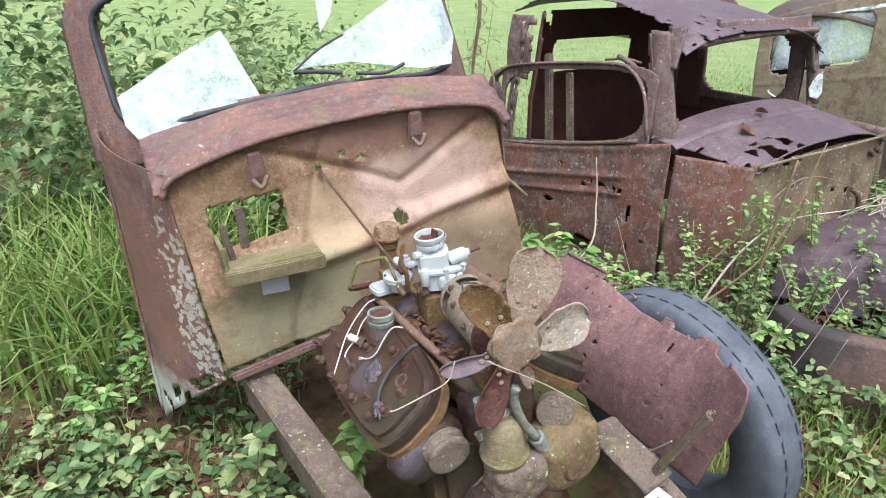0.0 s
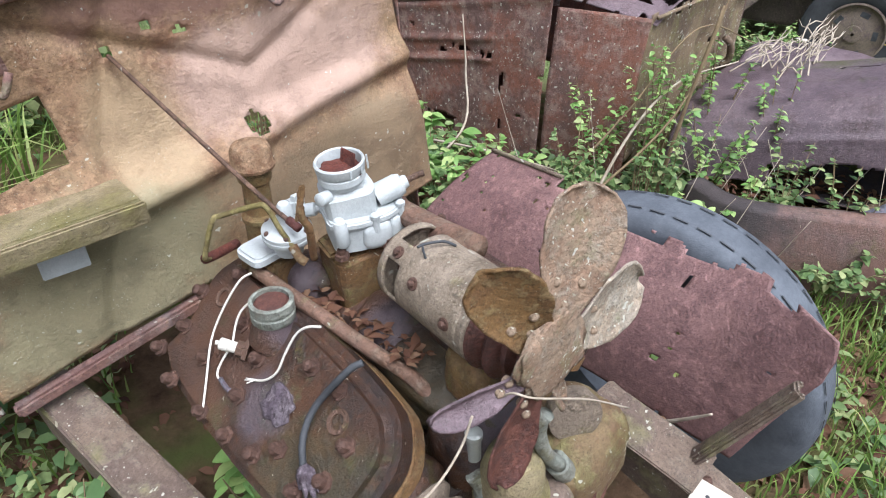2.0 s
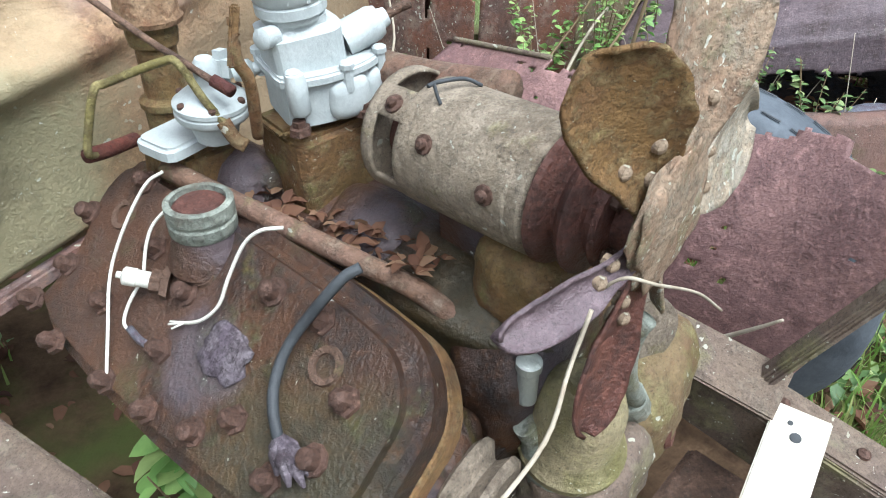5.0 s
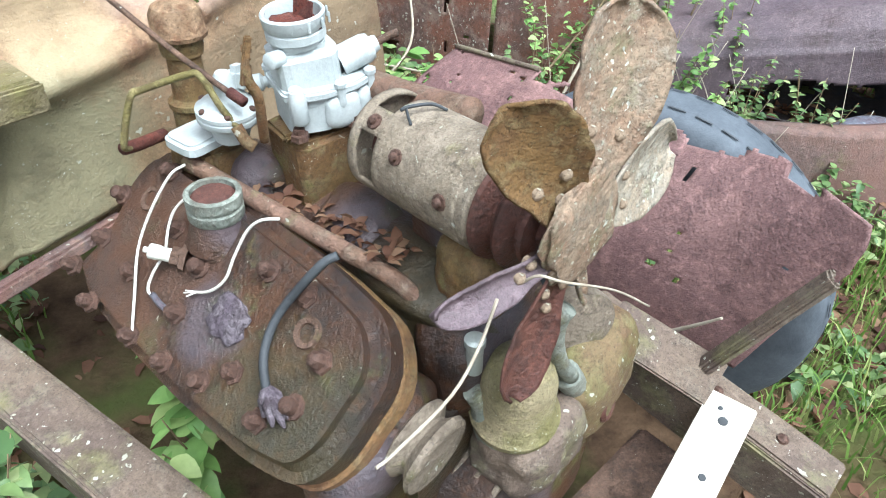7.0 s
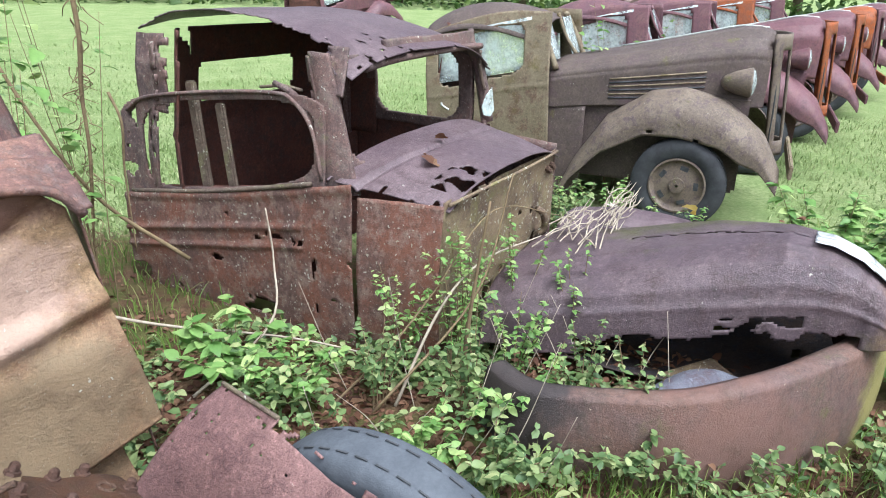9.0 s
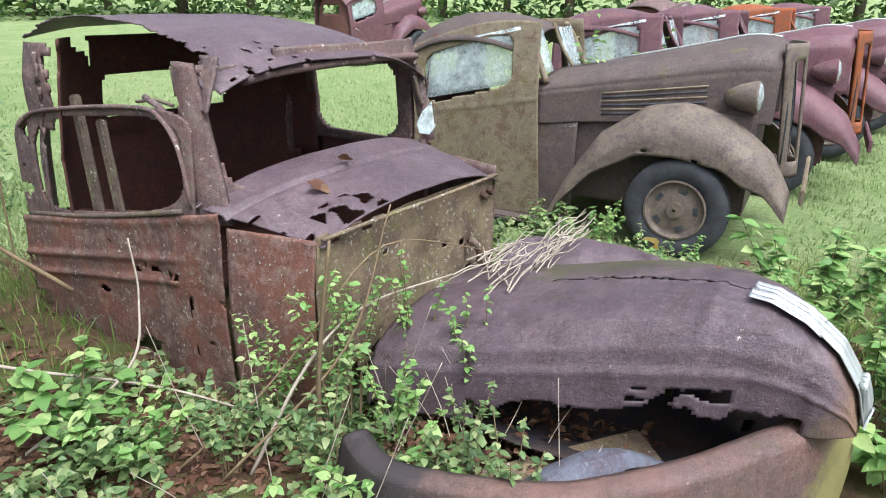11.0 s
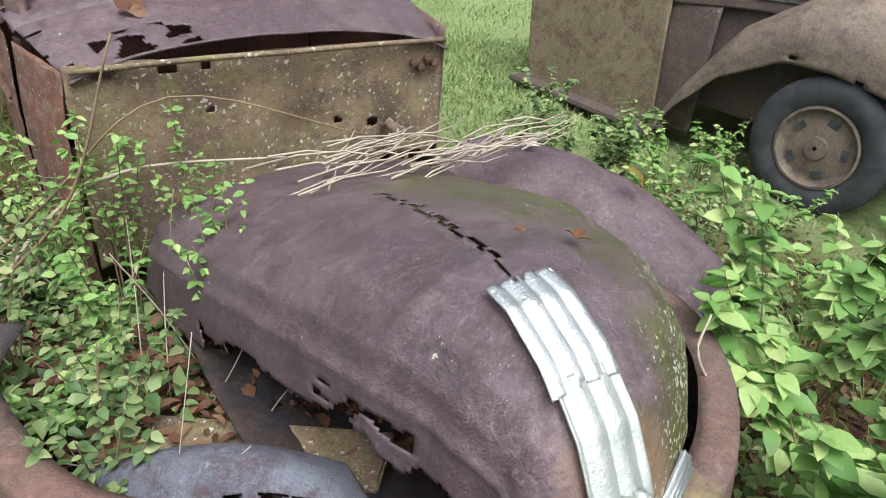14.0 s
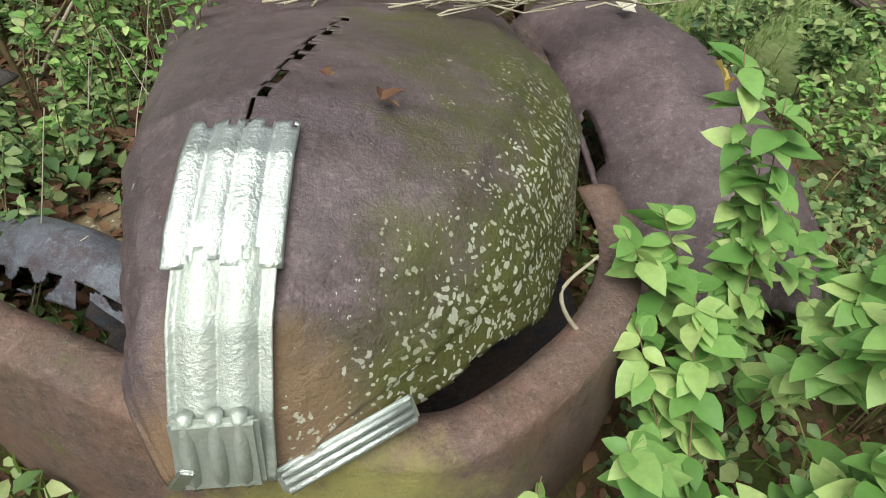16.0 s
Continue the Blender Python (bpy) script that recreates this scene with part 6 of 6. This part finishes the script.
def patch(n, areas):
    """Places on the ground inside rough ellipses (x, y, rx, ry, share)."""
    w = np.array([a[4] for a in areas], float)
    pick = rng.choice(len(areas), n, p=w / w.sum())
    A = np.array(areas)[pick]
    r, q = np.sqrt(rng.uniform(0, 1, n)), rng.uniform(0, 6.28, n)
    xy = np.stack([A[:, 0] + A[:, 2] * r * np.cos(q), A[:, 1] + A[:, 3] * r * np.sin(q)], 1)
    return np.column_stack([xy, heights(xy)])


def clear(p, m, x0, x1, y0, y1):
    """Keeps the places outside a box of a truck's own frame."""
    mi = np.array(m.inverted())
    q = p @ mi[:3, :3].T + mi[:3, 3]
    return p[~((q[:, 0] > x0) & (q[:, 0] < x1) & (q[:, 1] > y0) & (q[:, 1] < y1))]


def trim_all(p):
    p = clear(p, T2, -0.72, 0.74, -0.46, 1.4)
    p = clear(p, T2, -0.45, 0.45, -2.2, -0.6)
    p = clear(p, T1, -0.2, 0.75, -1.05, -0.3)
    p = clear(p, T3, -0.7, 0.9, -2.2, 1.4)
    return clear(p, T2, -1.0, 0.5, -5.0, -2.3)


def stuff(name, me, label, category):
    return tagged(new(name, me), label, category, "", "stuff")


NEAR = [(1.7, 2.9, 0.9, 0.7, 5), (1.1, 3.3, 0.6, 0.6, 3), (2.4, 2.1, 0.7, 0.5, 2), (-1.1, 2.6, 0.9, 1.0, 5), (-0.6, 1.7, 0.6, 0.5, 3), (0.4, 3.6, 0.8, 0.8, 3), (3.4, 1.6, 0.8, 0.4, 3), (4.3, 3.2, 0.9, 1.0, 6), (3.6, 4.6, 0.6, 0.9, 3), (4.6, 4.6, 0.7, 0.7, 2), (1.7, 1.9, 0.5, 0.5, 2), (2.1, 3.2, 0.45, 0.3, 3)]
p = trim_all(patch(17000, NEAR))
p = p[[noise.noise((x * 1.7, y * 1.7, 11)) + 0.5 * noise.noise((x * 5, y * 5, 3)) > -0.05 for x, y, z in p]]
n = len(p)
clump = np.array([max(0.15, 0.6 + noise.noise((x * 2.2, y * 2.2, 5)) * 1.1) for x, y, z in p])
p[:, 2] += rng.uniform(0.0, 0.20, n) * clump
ax = rng.normal(0, 1, (n, 3)) * (1, 1, 0.3)
stuff("weeds", leaf_mesh("weeds", p, ax, rng.uniform(0.022, 0.062, n), M_leaf2, 0.62), "low green weeds over brown leaf litter", "weeds")
p = trim_all(patch(15000, NEAR + [(2.4, 3.0, 3.2, 2.2, 8)]))
p[:, 2] += 0.006
n = len(p)
stuff("dead_leaves", leaf_mesh("dead_leaves", p, rng.normal(0, 1, (n, 3)) * (1, 1, 0.15), rng.uniform(0.02, 0.06, n), M_dry, 0.55), "brown and red fallen leaves on the soil", "leaves")
p = trim_all(patch(9000, [(-1.3, 2.6, 1.1, 1.3, 4), (1.75, 1.75, 0.6, 0.6, 4), (2.6, 2.0, 0.7, 0.4, 2), (4.3, 3.2, 1.2, 1.2, 3), (3.6, 5.0, 0.5, 1.0, 2), (5.6, 3.6, 1.3, 0.9, 4), (0.6, 4.6, 1.4, 0.9, 4), (6.6, 3.8, 1.6, 0.8, 3)]))
n = len(p)
stuff("grass", blades_mesh("grass", p, rng.normal(0, 0.35, (n, 3)) * (1, 1, 0), rng.uniform(0.05, 0.17, n), M_grass, 0.0035), "green grass blades growing round the trucks", "grass")
p = patch(1100, [(-1.25, 2.95, 0.5, 0.55, 3), (-1.9, 3.6, 0.9, 0.9, 3), (-0.95, 3.6, 0.4, 0.5, 1)])
n = len(p)
stuff("tall_grass", blades_mesh("tall_grass", p, rng.normal(0, 0.55, (n, 3)) * (1, 1, 0), rng.uniform(0.35, 0.75, n), M_grass, 0.008), "tall arching green grass clumps", "grass")
p = patch(36000, [(2, 11, 6, 4.5, 4), (0, 8, 4, 2.5, 4), (9, 6.5, 5, 2.5, 3), (4, 16, 10, 7, 3), (3.2, 7.2, 1.6, 1.6, 2)])
p = clear(p, T3, -0.7, 12.0, -2.2, 1.6)
n = len(p)
stuff("turf", blades_mesh("turf", p, rng.normal(0, 0.5, (n, 3)) * (1, 1, 0), rng.uniform(0.03, 0.10, n), M_field, 0.008), "short pale green turf of the field", "grass")
# brush behind the first cab
p = patch(9500, [(-1.3, 5.0, 1.2, 1.0, 5), (-2.8, 4.0, 1.0, 1.2, 3), (-2.6, 7.2, 2.2, 1.5, 4), (-1.0, 8.5, 1.2, 1.2, 2)])
n = len(p)
k = np.array([max(0.25, 0.85 + noise.noise((x * 1.6, y * 1.6, 2)) * 1.2) for x, y, z in p])
p[:, 2] += rng.uniform(0, 1.35, n) * k
stuff("brush", leaf_mesh("brush", p, rng.normal(0, 1, (n, 3)) * (1, 1, 0.5), rng.uniform(0.06, 0.13, n), M_leaf2, 0.55), "dense green brush behind the first cab", "brush")


def shrub(x, y, h, spread, count, leaf, mat, label, z0=None, stems=9, name="shrub", tilt=(0, 0)):
    """A shrub: forked stems with leaves set along them."""
    z = ground_z(x, y) if z0 is None else z0
    ob = thing(name, pose(x, y, z), label, "shrub" if name == "shrub" else "weed")
    pos, axs, size = [], [], []
    for s in range(stems):
        q = rng.uniform(0, 6.28)
        r = spread * math.sqrt(rng.uniform(0.05, 1))
        hh = h * rng.uniform(0.65, 1.0)
        top = Vector((r * math.cos(q) + tilt[0] * hh, r * math.sin(q) + tilt[1] * hh, hh))
        pts = [Vector((0.03 * math.cos(q), 0.03 * math.sin(q), -0.02)), top * 0.35 + Vector((0, 0, 0.10 * hh)), top * 0.7 + Vector((0, 0, 0.06 * hh)), top]
        cp = curve_pts(pts, 6)
        hang("stem", tube_mesh("stem", cp, [0.0032 - 0.0022 * i / len(cp) for i in range(len(cp))], M_stem, 5), ob)
        per = max(3, count // stems)
        for i in range(per):
            f = rng.uniform(0.25, 1.0)
            c = cp[min(len(cp) - 1, int(f * (len(cp) - 1)))]
            a = rng.uniform(0, 6.28)
            pos.append(tuple(c))
            axs.append((math.cos(a), math.sin(a), rng.uniform(-0.25, 0.45)))
            size.append(leaf * rng.uniform(0.5, 1.15))
    tagged(hang("foliage", broad_leaf_mesh("foliage", pos, axs, size, mat, 0.60), ob), "", "", "", "stuff")
    return ob


shrub(1.05, 3.42, 0.36, 0.30, 150, 0.085, M_leaf, "bright green leafy bush beside the cab door", None, 10)
for x, y, h, sp, c, lf in ((3.96, 2.68, 0.88, 0.40, 460, 0.077), (3.96, 2.32, 0.60, 0.36, 380, 0.08), (4.32, 2.95, 0.72, 0.42, 330, 0.075), (4.75, 3.5, 0.48, 0.45, 220, 0.08), (3.72, 2.02, 0.30, 0.28, 170, 0.08), (4.15, 2.1, 0.45, 0.35, 300, 0.074), (4.5, 2.5, 0.5, 0.4, 260, 0.075), (4.9, 2.9, 0.5, 0.45, 240, 0.06)):
    shrub(x, y, h, sp, c, lf, M_leaf, "broad-leaved light green shrub beside the fender")
for x, y, h, sp, c, lf in ((2.05, 3.15, 0.85, 0.15, 120, 0.028), (2.45, 2.85, 0.7, 0.13, 100, 0.028), (1.55, 3.0, 0.4, 0.2, 90, 0.035), (1.85, 2.75, 0.5, 0.2, 110, 0.035), (2.3, 2.3, 0.5, 0.14, 80, 0.03), (3.2, 1.7, 0.2, 0.2, 60, 0.04), (1.95, 3.05, 0.72, 0.16, 110, 0.030), (2.12, 2.85, 0.55, 0.18, 110, 0.032), (1.75, 3.2, 0.55, 0.16, 100, 0.03), (2.3, 3.1, 0.80, 0.14, 110, 0.028), (2.25, 2.55, 0.45, 0.16, 90, 0.03), (2.55, 1.95, 0.26, 0.22, 70, 0.035), (2.95, 1.75, 0.30, 0.2, 70, 0.035), (2.3, 1.95, 0.2, 0.25, 70, 0.035), (3.75, 5.35, 0.6, 0.25, 120, 0.05), (4.3, 5.5, 0.55, 0.25, 120, 0.05), (3.95, 6.1, 0.5, 0.25, 100, 0.05), (4.4, 4.1, 0.5, 0.2, 90, 0.04), (3.72, 4.6, 0.62, 0.2, 110, 0.05), (4.15, 5.0, 0.65, 0.22, 130, 0.06), (4.6, 4.45, 0.6, 0.25, 110, 0.035), (3.4, 4.95, 0.45, 0.2, 90, 0.04), (0.55, 3.1, 0.35, 0.3, 110, 0.045), (1.35, 2.75, 0.22, 0.3, 100, 0.04), (-0.35, 1.55, 0.28, 0.18, 70, 0.05), (-0.75, 1.9, 0.25, 0.3, 110, 0.05), (-0.25, 1.75, 0.42, 0.1, 40, 0.05)):
    shrub(x, y, h, sp, c * 2, lf * 1.15, M_leaf if h > 0.5 and y < 3.4 else M_leaf2, "spindly green weed with small leaves among litter", None, 7, "weed_plant")
shrub(0.10, 1.72, 0.36, 0.10, 45, 0.065, M_leaf, "green seedling growing beside the engine", 0.12, 4, "weed_plant")
shrub(0.28, 1.35, 0.22, 0.10, 30, 0.065, M_leaf, "green seedling growing beside the engine", 0.12, 4, "weed_plant")
for x, y, h, sp, c, lf in ((-0.9, 2.3, 0.3, 0.3, 120, 0.045), (-1.2, 2.0, 0.28, 0.3, 120, 0.04), (-0.6, 1.35, 0.24, 0.25, 110, 0.04), (1.25, 3.15, 0.3, 0.28, 120, 0.05), (1.5, 2.55, 0.3, 0.3, 130, 0.045), (1.7, 2.35, 0.26, 0.28, 120, 0.05), (2.0, 2.55, 0.32, 0.28, 130, 0.045), (1.35, 2.35, 0.2, 0.3, 110, 0.04), (2.15, 2.2, 0.28, 0.26, 120, 0.04), (4.55, 5.2, 0.5, 0.35, 150, 0.05), (4.2, 4.6, 0.45, 0.35, 150, 0.045), (5.0, 4.6, 0.4, 0.4, 150, 0.045), (5.1, 3.7, 0.4, 0.45, 160, 0.045), (4.9, 5.4, 0.5, 0.3, 130, 0.045)):
    shrub(x, y, h, sp, c * 2, lf, M_leaf2 if h < 0.29 else M_leaf, "low pale green leafy weed clump over litter", None, 9, "weed_plant")
for vx, vy in ((0.35, 3.75), (0.62, 4.2)):
    shrub(vx, vy, 1.75, 0.22, 46, 0.10, M_leaf, "climbing vine with sparse yellow-green leaves", None, 4, "vine")
shrub(5.55, 6.15, 2.2, 0.5, 170, 0.07, M_leaf, "leafy sapling between the parked trucks", None, 8)


q = np.column_stack([rng.uniform(-0.92, -0.1, 900), rng.uniform(-1.75, -0.85, 900), rng.uniform(0.03, 0.14, 900)])
q = q[(q[:, 1] > -1.95 - q[:, 0] * 0.75 - 0.55)]
mt = np.array(T2)
q = q @ mt[:3, :3].T + mt[:3, 3]
stuff("leaf_litter", leaf_mesh("leaf_litter", q, rng.normal(0, 1, (len(q), 3)) * (1, 1, 0.2), rng.uniform(0.03, 0.07, len(q)), M_dry, 0.55), "brown dead leaves heaped inside the apron", "leaves")


# ---- twigs, branches, stems ----
def branch(name, pts, r, mat, label, m=None):
    ob = thing(name, m if m is not None else Matrix.Identity(4), label, "branch")
    cp = curve_pts(pts, 6)
    hang("stick", tube_mesh("stick", cp, [r * (1 - 0.6 * i / len(cp)) for i in range(len(cp))], mat, 6), ob)
    return ob


pile = thing("twig_pile", T2, "heap of bare pale twigs on the fallen hood", "twigs")
for k in range(64):
    x0, y0 = rng.uniform(-0.05, 0.85), rng.uniform(-1.0, -0.72)
    a = rng.normal(0.10, 0.30)
    ln = rng.uniform(0.15, 0.5)
    z = 0.515 + rng.uniform(-0.02, 0.05)
    d = Vector((math.cos(a), math.sin(a) * 0.6, rng.normal(0, 0.12))) * ln
    p0 = Vector((x0, y0, z))
    hang("twig", tube_mesh("twig", [p0 - d * 0.5, p0 - d * 0.15 + Vector((0, 0, 0.015)), p0 + d * 0.2, p0 + d * 0.5 + Vector((0, 0, 0.02))], [0.0042, 0.0036, 0.003, 0.0015], M_twig, 5), pile)
G = "long bare stem growing through the weeds"
branch("bare_stem", [(-1.05, -0.5, 0.0), (-0.80, -0.55, 0.35), (-0.55, -0.62, 0.52), (-0.1, -0.72, 0.53)], 0.008, M_twig, G, T2)
branch("bare_stem", [(-0.95, -0.75, 0.0), (-0.98, -0.8, 0.5), (-0.96, -0.85, 0.95)], 0.011, M_stem, G, T2)
branch("bare_stem", [(-1.15, -0.45, 0.0), (-0.75, -0.7, 0.45), (-0.55, -0.75, 0.95)], 0.007, M_stem, G, T2)
branch("bare_stem", [(-1.5, 0.25, 0.0), (-1.1, 0.15, 0.22), (-0.95, 0.25, 0.45), (-0.93, 0.3, 0.70)], 0.008, M_twig, G, T2)
branch("bare_stem", [(-1.6, 1.0, 0.30), (-1.35, 0.6, 0.20), (-1.0, 0.1, 0.12), (-0.8, -0.4, 0.05)], 0.009, M_twig, G, T2)
branch("bare_stem", [(-1.2, -0.3, 0.03), (-0.95, -0.4, 0.2), (-0.75, -0.5, 0.42), (-0.4, -0.6, 0.72), (0.2, -0.7, 0.55)], 0.006, M_stem, G, T2)
branch("bare_stem", [(0.55, -2.0, 0.30), (0.42, -2.0, 0.40), (0.36, -1.98, 0.50), (0.42, -1.95, 0.56)], 0.006, M_twig, "dead twig inside the apron", T2)
branch("bare_stem", [(-0.9, 0.9, 0.3), (-1.2, 1.2, 0.7), (-1.4, 1.5, 1.4), (-1.5, 1.6, 2.0)], 0.012, M_stem, G, T2)
for k in range(26):
    x, y = rng.uniform(1.2, 2.7), rng.uniform(2.1, 3.2)
    a = rng.uniform(0, 6.28)
    branch("bare_stem", [(x, y, ground_z(x, y)), (x + 0.1 * math.cos(a), y + 0.1 * math.sin(a), 0.2), (x + 0.22 * math.cos(a), y + 0.22 * math.sin(a), 0.30 + 0.3 * rng.uniform())], 0.0026, M_twig, "thin dry stalk standing in weeds")


branch("dry_vine", [(-1.250, 1.006, 1.597), (-1.250, 1.003, 1.408), (-1.250, 1.050, 1.170), (-1.250, 1.057, 0.919), (-1.250, 1.110, 0.616), (-1.250, 1.143, 0.409), (-1.250, 1.143, -0.141)], 0.012, M_stem, "dry dark vine hanging beside the cab", T2)
branch("dry_vine", [(-1.000, 1.231, 1.135), (-1.000, 1.160, 0.993), (-1.000, 1.188, 0.766), (-1.000, 1.188, 0.530), (-1.000, 1.184, 0.315)], 0.008, M_stem, "dry dark vine hanging beside the cab", T2)
for k in range(60):
    q = rng.uniform(0, 1)
    c = Vector((-1.250, 1.006, 1.597)).lerp(Vector((-1.250, 1.143, 0.409)), q) + Vector((0, rng.normal(0, 0.03), rng.normal(0, 0.03)))
    branch("dry_tendril", [c, c + Vector((rng.normal(0, 0.02), rng.normal(0, 0.03), -0.03)), c + Vector((rng.normal(0, 0.03), rng.normal(0, 0.05), -0.07))], 0.003, M_stem, "dry curled vine tendril", T2)
branch("cone_twig", [(0.600, -0.867, 0.350), (0.600, -0.906, 0.391), (0.600, -0.946, 0.439), (0.600, -0.980, 0.482)], 0.006, M_twig, "scaly dead twig lying against the panel", T1)


def lone_leaf(m, size, mat, label):
    me = leaf_mesh("fallen_leaf", [(0, 0, 0)] * 3, [(1, 0, 0.1), (0.5, 0.8, 0.1), (0.5, -0.8, 0.15)], [size, size * 0.7, size * 0.75], mat, 0.6)
    ob = new("fallen_leaf", me)
    ob.matrix_world = m
    return tagged(ob, label, "leaf")


lone_leaf(T1 @ pose(0.600, -0.867, 0.350, 10, 20, 40), 0.05, M_dry, "orange-brown dead leaf against the panel")
lone_leaf(T2 @ pose(0.06, -1.83, 0.785, 8, -8, 30), 0.045, M_dry, "curled brown oak leaf on the hood")
lone_leaf(T2 @ pose(-0.02, -1.76, 0.785, 8, -8, 80), 0.025, M_dry, "small tan leaf on the hood")
lone_leaf(T2 @ pose(0.85, -0.78, 0.445, 8, -8, 20), 0.07, M_board, "pale dry leaf on the fender")
lone_leaf(T2 @ pose(0.98, -1.25, 0.47, 50, -8, 80), 0.09, M_yellowleaf, "yellow leaf caught on the shrub")
lone_leaf(T2 @ pose(-0.42, -0.28, 0.89, 30, -20, 60), 0.10, M_dry, "dry tan leaf cluster on the cowl")
lone_leaf(T2 @ pose(-0.1, -0.15, 0.94, 20, -20, 160), 0.07, M_dry, "red-brown leaf on the cowl")
for k in range(56):
    y = rng.uniform(-0.72, -0.34)
    lone_leaf(T1 @ pose(0.085 + 0.13 * (-0.38 - y) + rng.uniform(-0.012, 0.035), y, 0.762 + rng.uniform(0, 0.014), rng.uniform(-30, 30), rng.uniform(-30, 30), rng.uniform(0, 360)), rng.uniform(0.014, 0.032), M_dry, "red-brown dead leaf lying on the engine")

# ---- woods at the edge of the field ----
def tree(m, h, label):
    ob = thing("tree", m, label, "tree", "edge of the woods")
    hang("trunk", tube_mesh("trunk", [(0, 0, -0.3), (0.1, 0, h * 0.3), (0, 0.15, h * 0.6), (0.1, 0, h * 0.92)], [h * 0.03, h * 0.024, h * 0.016, h * 0.004], M_bark, 8), ob)
    pos, axs = [], []
    for k in range(9):
        a, z0 = rng.uniform(0, 6.28), h * rng.uniform(0.15, 0.8)
        ln = h * 0.32 * (1.15 - z0 / h)
        tip = Vector((ln * math.cos(a), ln * math.sin(a), z0 + ln * 0.35))
        hang("limb", tube_mesh("limb", [(0, 0, z0), tip * 0.5 + Vector((0, 0, z0 * 0.5)), tip], [h * 0.008, h * 0.005, h * 0.002], M_bark, 5), ob)
        for i in range(190):
            f = rng.uniform(0.25, 1.1)
            c = np.array((tip.x * f, tip.y * f, z0 + (tip.z - z0) * f)) + rng.normal(0, h * 0.055, 3)
            pos.append(c)
            axs.append(rng.normal(0, 1, 3) * (1, 1, 0.5))
    tagged(hang("crown", leaf_mesh("crown", pos, axs, rng.uniform(0.25, 0.55, len(pos)), M_tree, 0.6), ob), "", "", "", "stuff")
    return ob


tree_a = tree(pose(-14, 44, ground_z(-14, 44)), 9.0, "dense green broadleaf tree at the field's edge")
tree_b = tree(pose(-8, 47, ground_z(-8, 47)), 11.0, "dense green broadleaf tree at the field's edge")
for k in range(26):
    a = radians(118 - k * 5.2)
    r = 44 + rng.uniform(-4, 7)
    x, y = 2 + r * math.cos(a), 3 + r * math.sin(a)
    copy_thing(tree_a if k % 2 else tree_b, pose(x, y, ground_z(x, y), 0, 0, rng.uniform(0, 360)))
p = []
for k in range(9000):
    a = radians(rng.uniform(-25, 128))
    r = 40 + rng.uniform(-3, 7)
    x, y = 2 + r * math.cos(a), 3 + r * math.sin(a)
    p.append((x, y, ground_z(x, y) + rng.uniform(0, 1) ** 1.5 * 3.2))
stuff("far_undergrowth", leaf_mesh("far_undergrowth", p, rng.normal(0, 1, (len(p), 3)) * (1, 1, 0.6), rng.uniform(0.3, 0.7, len(p)), M_tree, 0.6), "dark green undergrowth at the edge of the woods", "undergrowth")
